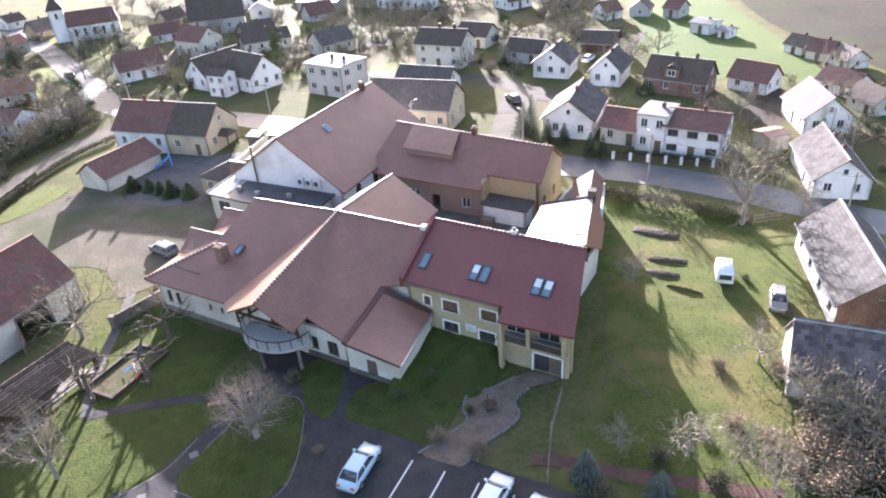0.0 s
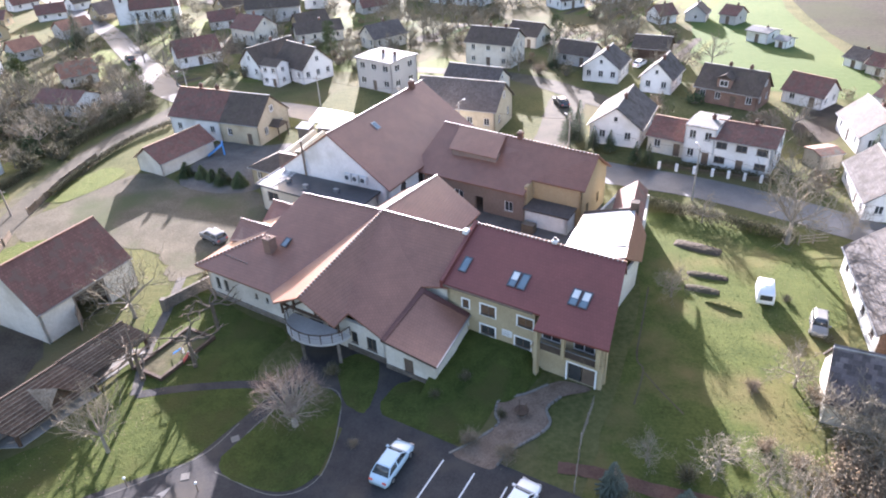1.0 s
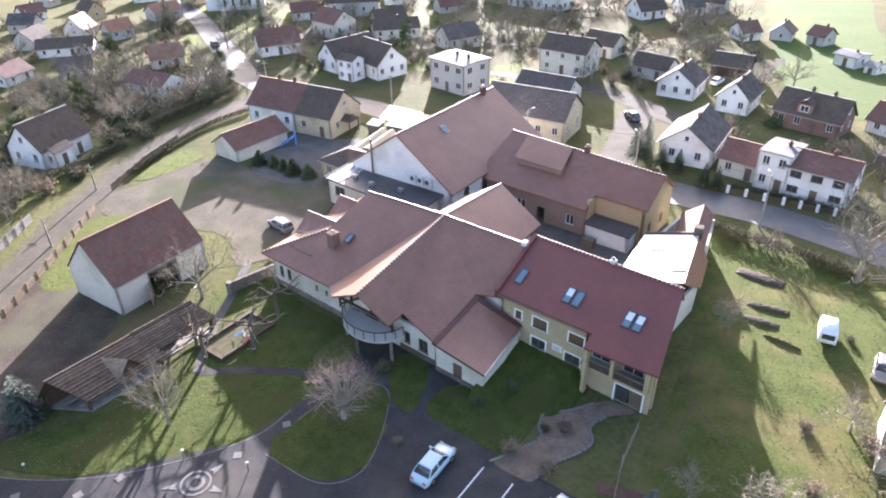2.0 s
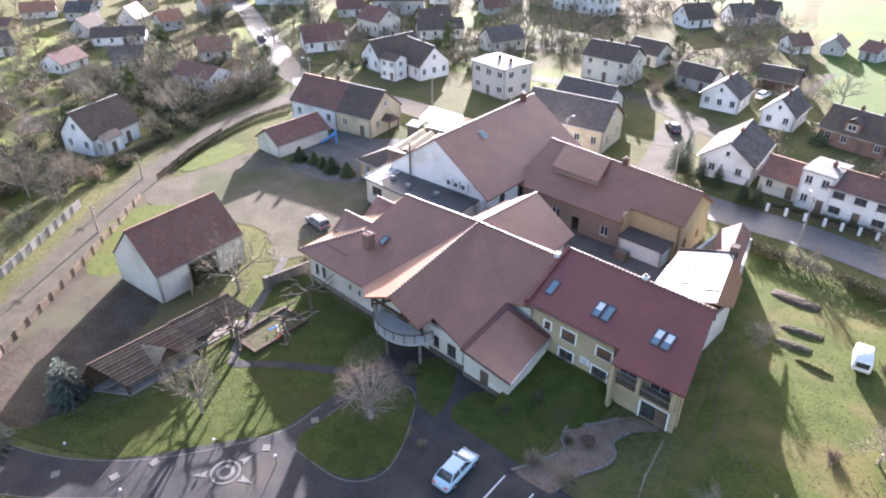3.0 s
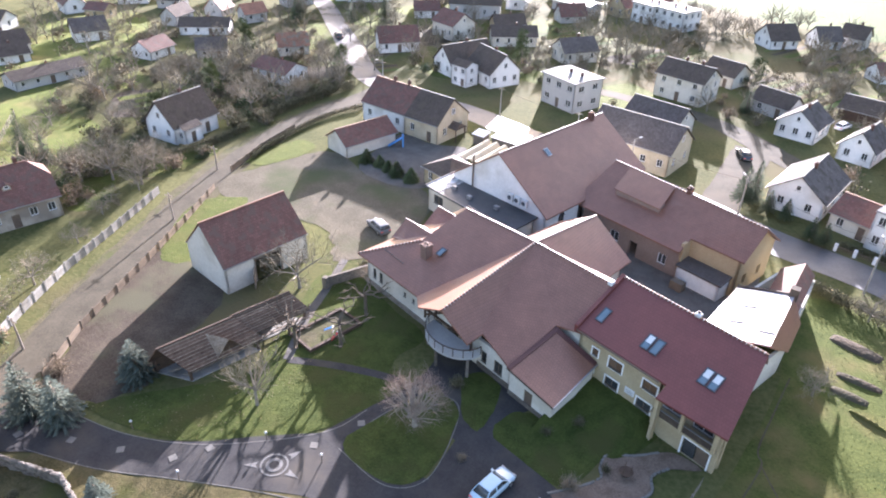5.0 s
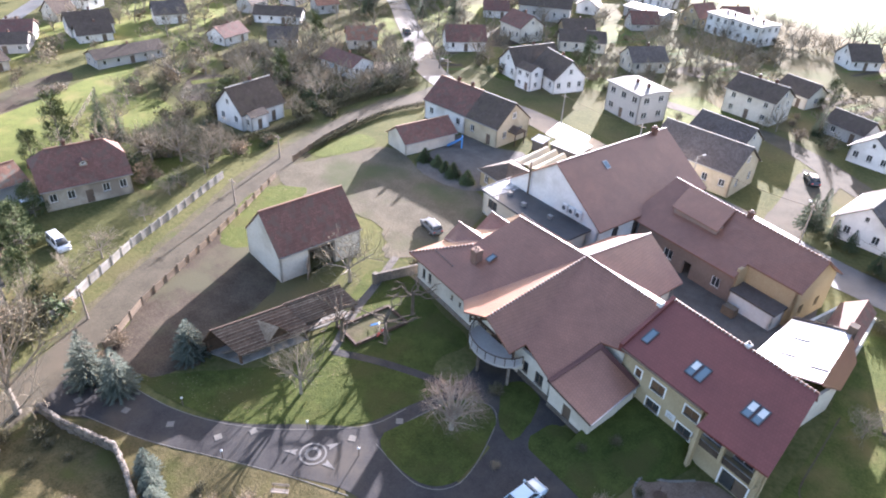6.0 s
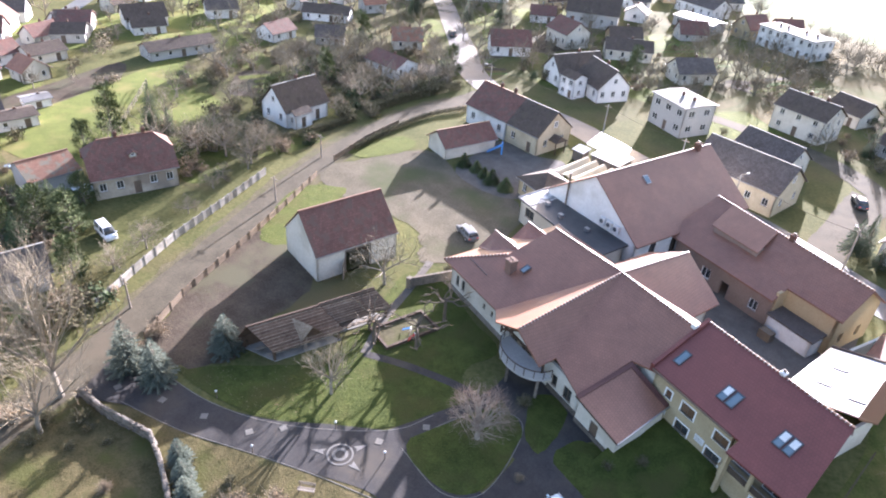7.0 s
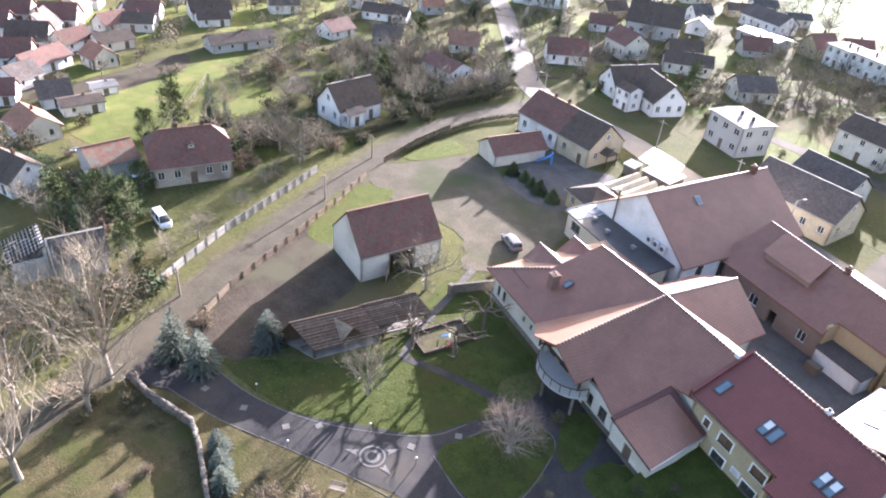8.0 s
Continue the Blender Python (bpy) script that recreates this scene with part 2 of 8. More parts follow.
M_LIMBS = mat("pale_lime_bark", (0.22, 0.19, 0.155), (0.37, 0.325, 0.27), 0.95, 1.0, 8.0, 0.5, 0.1)
M_GLASS = mat("window_glass", (0.035, 0.038, 0.04), (0.06, 0.062, 0.062), 0.06, 0.5, 1.0, 0.02, 0.8)
M_SKYGLASS = mat("roof_window_glass", (0.10, 0.15, 0.18), (0.13, 0.18, 0.21), 0.08, 0.5, 1.0, 0.02, 1.0)
M_FRAMEW = mat("white_window_frame", (0.72, 0.72, 0.70), (0.8, 0.8, 0.78), 0.5, 1.0, 5.0, 0.05)
M_FRAMED = mat("dark_window_frame", (0.10, 0.075, 0.055), (0.15, 0.11, 0.08), 0.6, 1.0, 5.0, 0.1)
M_BARK = mat("bark", (0.16, 0.14, 0.115), (0.30, 0.265, 0.22), 0.95, 1.0, 9.0, 0.6, 0.1)
M_TWIG = mat("bare_twigs", (0.17, 0.146, 0.108), (0.285, 0.248, 0.185), 0.95, 0.8, 4.0, 0.2, 0.1)
M_TWIGR = mat("reddish_twigs", (0.16, 0.118, 0.094), (0.26, 0.2, 0.16), 0.95, 0.8, 4.0, 0.2, 0.1)
M_SPRUCE = mat("blue_spruce_needles", (0.054, 0.067, 0.051), (0.128, 0.15, 0.12), 0.9, 0.8, 5.0, 0.3, 0.1)
M_FIR = mat("dark_fir_needles", (0.03, 0.048, 0.022), (0.08, 0.105, 0.05), 0.9, 0.8, 5.0, 0.3, 0.1)
M_PINE = mat("pine_needles", (0.045, 0.062, 0.026), (0.11, 0.13, 0.058), 0.9, 0.8, 5.0, 0.3, 0.1)
M_HEDGE = mat("brown_hedge", (0.058, 0.055, 0.03), (0.12, 0.108, 0.06), 0.95, 0.8, 4.0, 0.3, 0.1)
M_SHRUB = mat("dry_shrub", (0.15, 0.112, 0.072), (0.27, 0.205, 0.138), 0.95, 0.8, 4.0, 0.3, 0.1)
M_WHITEPAINT = mat("white_paint", (0.55, 0.55, 0.54), (0.68, 0.68, 0.66), 0.8, 1.0, 8.0, 0.1)
M_CARBLUE = mat("pale_blue_car_paint", (0.40, 0.52, 0.60), (0.43, 0.55, 0.63), 0.25, 0.5, 2.0, 0.0, 0.7)
M_CARWHITE = mat("white_car_paint", (0.68, 0.69, 0.70), (0.73, 0.74, 0.75), 0.25, 0.5, 2.0, 0.0, 0.7)
M_CARSILVER = mat("silver_car_paint", (0.085, 0.096, 0.11), (0.1, 0.112, 0.127), 0.3, 0.5, 2.0, 0.0, 0.5)
M_CARDARK = mat("dark_car_paint", (0.035, 0.04, 0.045), (0.05, 0.055, 0.06), 0.25, 0.5, 2.0, 0.0, 0.7)
M_RUBBER = mat("rubber", (0.012, 0.012, 0.012), (0.025, 0.025, 0.025), 0.8)
M_METAL = mat("dull_metal", (0.30, 0.30, 0.30), (0.42, 0.42, 0.42), 0.45, 1.0, 6.0, 0.1, 0.5, metal=0.7)
M_SIGNBLUE = mat("blue_plastic", (0.05, 0.20, 0.48), (0.07, 0.25, 0.55), 0.5)
M_SIGNRED = mat("red_plastic", (0.45, 0.06, 0.04), (0.55, 0.09, 0.06), 0.5)


# ---- building blocks ----
def part(name, bm, material, parent=None, label="", m=None):
    """Links a bmesh as one mesh object under a thing or a part."""
    me = bpy.data.meshes.new(name)
    if bm.faces and max(v.co.z for v in bm.verts) - min(v.co.z for v in bm.verts) < 1e-4:
        for f in bm.faces:
            f.normal_update()
            if f.normal.z < 0:
                f.normal_flip()
    else:
        bmesh.ops.recalc_face_normals(bm, faces=bm.faces)
    bm.to_mesh(me)
    bm.free()
    me.materials.append(material)
    ob = new(name, me)
    if parent is not None:
        ob.parent = parent
    if m is not None:
        ob.matrix_local = m
    if label:
        ob["label"] = label
    return ob


def link(name, mesh, parent=None, m=None, label=""):
    """One more object on a mesh that exists."""
    ob = new(name, mesh)
    if parent is not None:
        ob.parent = parent
    if m is not None:
        ob.matrix_local = m
    if label:
        ob["label"] = label
    return ob


def thing(name, m, label, category, group="", kind=""):
    ob = new(name)
    ob.matrix_world = m
    ob.empty_display_size = 0.3
    return tagged(ob, label, category, group, kind)


def box(bm, x0, x1, y0, y1, z0, z1, m=None):
    v = [bm.verts.new((x, y, z)) for x in (x0, x1) for y in (y0, y1) for z in (z0, z1)]
    for f in ((0, 1, 3, 2), (4, 6, 7, 5), (0, 4, 5, 1), (2, 3, 7, 6), (0, 2, 6, 4), (1, 5, 7, 3)):
        bm.faces.new([v[i] for i in f])
    if m is not None:
        bmesh.ops.transform(bm, matrix=m, verts=v)
    return v


def slab(bm, pts, thick):
    """A plate with the polygon pts as its top and a vertical thickness; its uv runs along the eave and up the slope, in metres."""
    uvl = bm.loops.layers.uv.verify()
    top = [bm.verts.new(p) for p in pts]
    low = [bm.verts.new((p[0], p[1], p[2] - thick)) for p in pts]
    fs = [bm.faces.new(top), bm.faces.new(low[::-1])]
    k = len(pts)
    for i in range(k):
        fs.append(bm.faces.new((top[i], low[i], low[(i + 1) % k], top[(i + 1) % k])))
    for f in fs:
        f.normal_update()
        nrm = f.normal
        ux = Vector((-nrm.y, nrm.x, 0))
        ux = ux.normalized() if ux.length > 0.02 else Vector((1, 0, 0))
        uy = nrm.cross(ux)
        for lp in f.loops:
            lp[uvl].uv = (lp.vert.co.dot(ux), lp.vert.co.dot(uy))
    return fs


def bm_uv(bm):
    uvl = bm.loops.layers.uv.verify()
    for f in bm.faces:
        f.normal_update()
        nrm = f.normal
        ux = Vector((-nrm.y, nrm.x, 0))
        ux = ux.normalized() if ux.length > 0.02 else Vector((1, 0, 0))
        uy = nrm.cross(ux)
        for lp in f.loops:
            lp[uvl].uv = (lp.vert.co.dot(ux), lp.vert.co.dot(uy))


def panel(bm, m, length, height, openings=(), thick=0.3):
    """A wall along local x from 0 to length, its outer face at y = 0, with openings (x0, x1, z0, z1) right through it."""
    xs = sorted({0.0, length, *[o[0] for o in openings], *[o[1] for o in openings]})
    zs = sorted({0.0, height, *[o[2] for o in openings], *[o[3] for o in openings]})
    made = []

    def quad(*p):
        vs = [bm.verts.new(q) for q in p]
        made.extend(vs)
        bm.faces.new(vs)
    for x0, x1 in zip(xs, xs[1:]):
        for z0, z1 in zip(zs, zs[1:]):
            if any(o[0] - 1e-6 <= x0 and x1 <= o[1] + 1e-6 and o[2] - 1e-6 <= z0 and z1 <= o[3] + 1e-6 for o in openings):
                continue
            quad((x0, 0, z0), (x1, 0, z0), (x1, 0, z1), (x0, 0, z1))
            quad((x0, thick, z0), (x0, thick, z1), (x1, thick, z1), (x1, thick, z0))
    for x0, x1, z0, z1 in openings:
        quad((x0, 0, z0), (x0, 0, z1), (x0, thick, z1), (x0, thick, z0))
        quad((x1, 0, z0), (x1, thick, z0), (x1, thick, z1), (x1, 0, z1))
        quad((x0, 0, z0), (x0, thick, z0), (x1, thick, z0), (x1, 0, z0))
        quad((x0, 0, z1), (x1, 0, z1), (x1, thick, z1), (x0, thick, z1))
    quad((0, 0, 0), (0, thick, 0), (0, thick, height), (0, 0, height))
    quad((length, 0, 0), (length, 0, height), (length, thick, height), (length, thick, 0))
    quad((0, 0, height), (0, thick, height), (length, thick, height), (length, 0, height))
    bmesh.ops.transform(bm, matrix=m, verts=made)


WIN = {}


def window(parent, m, w, h, deep=0.12, frame_mat=None, trim=0.0, name="window", label="", glass=None):
    """A framed window: local x across, z up from its sill, outer wall face at y = 0. trim: a raised surround of that width."""
    frame_mat = frame_mat or M_FRAMEW
    glass = glass or M_GLASS
    key = (round(w, 2), round(h, 2), deep, frame_mat.name, trim, glass.name)
    if key not in WIN:
        bm = bmesh.new()
        t = 0.07
        for a in ((0, w, 0, t), (0, w, h - t, h), (0, t, t, h - t), (w - t, w, t, h - t)):
            box(bm, a[0], a[1], deep - 0.05, deep + 0.03, a[2], a[3])
        if w > 0.8:
            box(bm, w / 2 - 0.025, w / 2 + 0.025, deep - 0.05, deep + 0.03, t, h - t)
        fr = part(name, bm, frame_mat, parent, label, m)
        sur = None
        if trim:
            bm = bmesh.new()
            for a in ((-trim, w + trim, -trim, 0), (-trim, w + trim, h, h + trim), (-trim, 0, 0, h), (w, w + trim, 0, h)):
                box(bm, a[0], a[1], -0.045, 0.02, a[2], a[3])
            bmesh.ops.remove_doubles(bm, verts=bm.verts, dist=0.001)
            sur = part("surround", bm, M_FRAMEW, fr)
        bm = bmesh.new()
        box(bm, t, w - t, deep, deep + 0.02, t, h - t)
        pane = part("pane", bm, glass, fr)
        bm = bmesh.new()
        box(bm, -0.06, w + 0.06, -0.09, deep - 0.05, -0.05, 0.0)
        sill = part("sill", bm, M_CONCRETE, fr)
        WIN[key] = (fr.data, pane.data, sill.data, sur.data if sur else None)
        return fr
    d = WIN[key]
    fr = link(name, d[0], parent, m, label)
    link("pane", d[1], fr)
    link("sill", d[2], fr)
    if d[3]:
        link("surround", d[3], fr)
    return fr


def ridge_line(parent, a, b, step=0.42, r=0.13, mat_=None):
    """A row of half-round ridge tiles from a to b."""
    a, b = Vector(a), Vector(b)
    n = max(2, int((b - a).length / step))
    key = ("ridge", round(r, 3))
    if key not in WIN:
        bm = bmesh.new()
        rings = []
        for x, rr in ((0, r * 1.25), (0.1, r * 1.25), (0.11, r), (0.44, r * 0.92)):
            rings.append([bm.verts.new((x, rr * math.cos(q), rr * math.sin(q) * 0.8)) for q in [math.pi * i / 6 for i in range(7)]])
        for p, q in zip(rings, rings[1:]):
            for i in range(6):
                bm.faces.new((p[i], p[i + 1], q[i + 1], q[i]))
        bm.faces.new(rings[0])
        bm.faces.new(rings[-1][::-1])
        me = bpy.data.meshes.new("ridge_tile")
        bm.to_mesh(me)
        bm.free()
        me.materials.append(M_BROWNRED)
        me.materials.append(M_RIDGE)
        me.polygons.foreach_set("material_index", [1 if max(me.vertices[i].co.x for i in q.vertices) < 0.105 else 0 for q in me.polygons])
        WIN[key] = me
    d = (b - a) / n
    q = d.to_track_quat("X", "Z").to_matrix().to_4x4()
    s = Matrix.Diagonal((d.length / 0.42, 1, 1, 1))
    for i in range(n):
        link("ridge_tile", WIN[key], parent, Matrix.Translation(a + d * i) @ q @ s)


def chimney(parent, x, y, z0, z1, w=0.6, material=None):
    bm = bmesh.new()
    box(bm, x - w / 2, x + w / 2, y - w / 2, y + w / 2, z0, z1)
    box(bm, x - w / 2 - 0.07, x + w / 2 + 0.07, y - w / 2 - 0.07, y + w / 2 + 0.07, z1 - 0.22, z1 - 0.05)
    bm_uv(bm)
    c = part("chimney", bm, material or M_CHIMNEY, parent)
    bm = bmesh.new()
    for i in (-0.2, 0.2):
        bmesh.ops.create_cone(bm, cap_ends=True, segments=8, radius1=0.09, radius2=0.08, depth=0.3, matrix=Matrix.Translation((x + i * w, y, z1 + 0.1)))
    part("chimney_pot", bm, M_FRAMED, c)
    return c


def house(mid, ang, L, hw, ze, zr, wall, roof, label, over=0.35, hip=0.0, floors=1, win=2.6, chim=1, skip="", frame_mat=None, name="house",
          category="house", hwb=None, zb=None, group="village houses", dormer=None, door=True, ridge_caps=True, plinth=True, ww=1.0, holes=None):
    """A house with its ridge along local x. hw: half depth of the front (local -y) side, hwb of the back. hip: how far the ridge stops short of the ends."""
    hwb, zb = hwb or hw, zb or ze
    th = thing(name, pose(mid[0], mid[1], 0, 0, 0, ang), label, category, group)
    bm = bmesh.new()
    h = L / 2
    sides = {"f": (Matrix.Translation((-h, -hw, 0)), L, ze), "b": (Matrix.Translation((h, hwb, 0)) @ Matrix.Rotation(math.pi, 4, "Z"), L, zb),
             "e": (Matrix.Translation((h, -hw, 0)) @ Matrix.Rotation(math.pi / 2, 4, "Z"), hw + hwb, min(ze, zb)),
             "w": (Matrix.Translation((-h, hwb, 0)) @ Matrix.Rotation(-math.pi / 2, 4, "Z"), hw + hwb, min(ze, zb))}
    wins = []
    fh = min(ze, zb) / floors
    for k, (m, ln, hh) in sides.items():
        ops = list((holes or {}).get(k, ()))
        if k not in skip and win:
            cnt = max(1, int(ln / win))
            for fl in range(floors):
                for i in range(cnt):
                    c = ln * (i + 0.5) / cnt
                    wh = min(1.25, fh * 0.45)
                    z0 = fl * fh + fh * 0.36
                    if door and fl == 0 and k == "f" and i == cnt // 2:
                        ops.append((c - 0.5, c + 0.5, 0.02, min(2.0, fh * 0.8)))
                        wins.append((m, c - 0.5, 0.02, 1.0, min(2.0, fh * 0.8) - 0.02, "door"))
                    else:
                        ops.append((c - ww / 2, c + ww / 2, z0, z0 + wh))
                        wins.append((m, c - ww / 2, z0, ww, wh, "window"))
        panel(bm, m, ln, hh, ops)
    yr = 0.0
    if hip < 0.99:      # gable triangles
        for sx in (-1, 1):
            zt = zr - 0.12
            pts = [(-hw, min(ze, zb)), (hwb, min(ze, zb)), (0, zt)]
            if hip > 0:
                kz = 1 - hip
                pts = [(-hw, ze), (hwb, ze), (hwb * (1 - kz), ze + (zt - ze) * kz), (-hw * (1 - kz), ze + (zt - ze) * kz)]
            x0, x1 = sx * h, sx * (h - 0.3)
            a = [bm.verts.new((x0, y, z)) for y, z in pts]
            b = [bm.verts.new((x1, y, z)) for y, z in pts]
            bm.faces.new(a)
            bm.faces.new(b[::-1])
            for i in range(len(pts)):
                j = (i + 1) % len(pts)
                bm.faces.new((a[i], a[j], b[j], b[i]))
    bm_uv(bm)
    part("wall", bm, wall, th)
    for m, x, z, w, hh, kind in wins:
        if kind == "door":
            bm = bmesh.new()
            box(bm, 0, w, 0.1, 0.16, 0, hh)
            d = part("door", bm, M_FRAMED, th, "", m @ Matrix.Translation((x, 0, z)))
            bm = bmesh.new()
            box(bm, w - 0.14, w - 0.1, 0.05, 0.1, hh * 0.45, hh * 0.53)
            part("door_handle", bm, M_METAL, d)
        else:
            window(th, m @ Matrix.Translation((x, 0, z)), w, hh, frame_mat=frame_mat)
    if hip == 0.0 and win and zr - ze > 2.3:
        gw = 0.9 if zr - ze > 3 else 0.7
        for k in "ew":
            m, ln, hh = sides[k]
            mid_x = hw if k == "e" else hwb
            window(th, m @ Matrix.Translation((mid_x - gw / 2, -0.03, min(ze, zb) + 0.25 * (zr - ze))), gw, 1.1 if zr - ze > 3 else 0.85, deep=0.0, frame_mat=frame_mat)
    # roof
    sf, sb = (zr - ze) / hw, (zr - zb) / hwb
    o = over
    bm = bmesh.new()
    run = hw * hip
    hl = h + o
    rl = hl - (run + o if hip else 0)
    t = 0.16
    zf, zk = ze - sf * o + t, zb - sb * o + t
    F0, F1, B0, B1 = (-hl, -hw - o, zf), (hl, -hw - o, zf), (-hl, hwb + o, zk), (hl, hwb + o, zk)
    R0, R1 = (-rl, yr, zr + t), (rl, yr, zr + t)
    if hip in (0.0,) or hip >= 0.99:
        slab(bm, [F0, F1, R1, R0], t)
        slab(bm, [B1, B0, R0, R1], t)
        if hip >= 0.99:
            slab(bm, [F1, B1, R1], t)
            slab(bm, [B0, F0, R0], t)
    else:
        kz = 1 - hip
        pf = lambda x: (x, -(hw + o) + (hw + o) * kz, zf + (zr + t - zf) * kz)
        pb = lambda x: (x, (hwb + o) - (hwb + o) * kz, zk + (zr + t - zk) * kz)
        slab(bm, [F0, F1, pf(hl), R1, R0, pf(-hl)], t)
        slab(bm, [B1, B0, pb(-hl), R0, R1, pb(hl)], t)
        slab(bm, [pf(hl), pb(hl), R1], t)
        slab(bm, [pb(-hl), pf(-hl), R0], t)
    rf = part("roof", bm, roof, th)
    if ridge_caps:
        bm = bmesh.new()
        box(bm, -rl, rl, -0.13, 0.13, zr + t - 0.05, zr + t + 0.06)
        part("ridge_cap", bm, M_BROWNRED if roof in (M_RED, M_BROWNRED, M_BARNROOF, M_ORANGE, M_RUST) else M_CONCRETE, rf)
    # gutters
    for y, z in ((-hw - o - 0.06, zf - t), (hwb + o + 0.06, zk - t)):
        bm = bmesh.new()
        box(bm, -hl, hl, y - 0.06, y + 0.06, z - 0.02, z + 0.09)
        part("gutter", bm, M_METAL, rf)
    for i in range(chim):
        cx = (i + 1) / (chim + 1) * 2 * h - h + 0.7
        chimney(th, cx, 0.25, zr - 0.6, zr + min(0.85, 0.13 * zr), 0.46 if zr > 5.4 else 0.36)
    for d in dormer or ():
        dx, dw, dh, dy = d
        zb0 = ze + sf * (hw - dy) + t
        bm = bmesh.new()
        box(bm, dx - dw / 2, dx + dw / 2, -dy, -dy + dh / max(sf, 0.2), zb0 - 0.1, zb0 + dh)
        dm = part("dormer", bm, wall, th)
        bm = bmesh.new()
        g = dw * 0.38
        ye = -dy + (dh + g) / max(sf, 0.2)
        for s in (-1, 1):
            slab(bm, [(dx + s * (dw / 2 + 0.2), -dy - 0.25, zb0 + dh), (dx + s * (dw / 2 + 0.2), ye, zb0 + dh), (dx, ye, zb0 + dh + g), (dx, -dy - 0.25, zb0 + dh + g)], 0.1)
        v = [bm.verts.new(q) for q in ((dx - dw / 2, -dy - 0.02, zb0 + dh), (dx + dw / 2, -dy - 0.02, zb0 + dh), (dx, -dy - 0.02, zb0 + dh + g - 0.06))]
        bm.faces.new(v)
        part("dormer_roof", bm, roof, dm)
        window(dm, Matrix.Translation((dx - dw * 0.3, -dy - 0.14, zb0 + 0.25)), dw * 0.6, dh * 0.7)
    return th


def smooth_line(pts, n=6):
    """A smooth line through a few plan points."""
    p = [Vector(q) for q in pts]
    p = [p[0] * 2 - p[1]] + p + [p[-1] * 2 - p[-2]]
    out = []
    for i in range(1, len(p) - 2):
        a, b, c, d = p[i - 1:i + 3]
        for k in range(n):
            t = k / n
            out.append(0.5 * (2 * b + (c - a) * t + (2 * a - 5 * b + 4 * c - d) * t * t + (3 * b - a - 3 * c + d) * t ** 3))
    out.append(p[-2])
    return out


def layer(z):
    """Spreads the thin ground layers so that none lies in another's plane."""
    return 0.03 + (z - 0.008) * 3


def strip(name, pts, width, z, material, label, category, thick=0.0, jag=0.0):
    """A flat band along a smooth line; width: one number or one for each point."""
    line = smooth_line(pts)
    ws = [width] * len(line) if not isinstance(width, (list, tuple)) else [v.x for v in smooth_line([(w, 0) for w in width])]
    if not thick:
        z = layer(z)
    bm = bmesh.new()
    rows = []
    for i, q in enumerate(line):
        d = (line[min(i + 1, len(line) - 1)] - line[max(i - 1, 0)]).normalized()
        nn = Vector((-d.y, d.x))
        j = [1 + jag * random.uniform(-1, 1) for _ in (0, 1)]
        rows.append([bm.verts.new((*(q + nn * ws[i] / 2 * j[0]), z)), bm.verts.new((*(q - nn * ws[i] / 2 * j[1]), z))])
    for a, b in zip(rows, rows[1:]):
        bm.faces.new((a[0], b[0], b[1], a[1]))
    if thick:
        bmesh.ops.recalc_face_normals(bm, faces=bm.faces)
        ex = bmesh.ops.extrude_face_region(bm, geom=bm.faces[:])
        bmesh.ops.translate(bm, verts=[g for g in ex["geom"] if isinstance(g, bmesh.types.BMVert)], vec=(0, 0, thick))
    return tagged(part(name, bm, material), label, category, kind="structure")


GRASS = []


def patch(name, pts, z, material, label, category, jag=0.0, n=5, closed_smooth=True):
    """A flat area inside a smooth outline."""
    p = [Vector(q) for q in pts]
    out = []
    k = len(p)
    if closed_smooth:
        for i in range(k):
            a, b, c, d = p[i - 1], p[i], p[(i + 1) % k], p[(i + 2) % k]
            for s in range(n):
                t = s / n
                out.append(0.5 * (2 * b + (c - a) * t + (2 * a - 5 * b + 4 * c - d) * t * t + (3 * b - a - 3 * c + d) * t ** 3))
    else:
        out = p
    out = [Vector((q.x + random.uniform(-jag, jag), q.y + random.uniform(-jag, jag))) for q in out]
    if material.name in ("lawn", "orchard_meadow") and name != "garden_plot":
        GRASS.append((out, layer(z)))
    flat = delaunay_2d_cdt(out, [], [list(range(len(out)))], 1, 1e-4)
    bm = bmesh.new()
    vs = [bm.verts.new((q.x, q.y, layer(z))) for q in flat[0]]
    for tri in flat[2]:
        bm.faces.new([vs[i] for i in tri])
    return tagged(part(name, bm, material), label, category, kind="structure")


# ---- ground and roads ----
bm = bmesh.new()
ring = [bm.verts.new((4500 * math.cos(i * math.pi / 24), 4500 * math.sin(i * math.pi / 24), 0)) for i in range(48)]
bm.faces.new(ring)
tagged(part("ground", bm, M_GROUND), "rough winter grass and earth between the houses", "ground", kind="structure")

strip("road_verge", [(-44, -22), (-48.5, -6), (-51, 5.5), (-54, 14), (-57.5, 23.5), (-60.5, 33), (-64.4, 45.5), (-67.4, 56.8), (-69.6, 68), (-70.6, 85), (-67.2, 98)],
      [6.4, 6.2, 6.4, 6.0, 6.4, 6.2, 6.6, 6.4, 6.2, 5.8, 6.6], 0.0085, M_VERGE, "trodden grassy verges of the lane", "verge", jag=0.16)
strip("road", [(-44, -22), (-48.5, -6), (-51, 5.5), (-54, 14), (-57.5, 23.5), (-60.5, 33), (-64.4, 45.5), (-67.4, 56.8), (-69.6, 68), (-70.6, 85), (-67.2, 98), (-65.6, 106)],
      [4.2, 4.0, 4.4, 4.4, 4.6, 4.4, 4.4, 4.2, 4.0, 4.0, 5.0, 6.0], 0.012, M_ROAD, "worn pale asphalt lane with dirty verges", "road", jag=0.04)
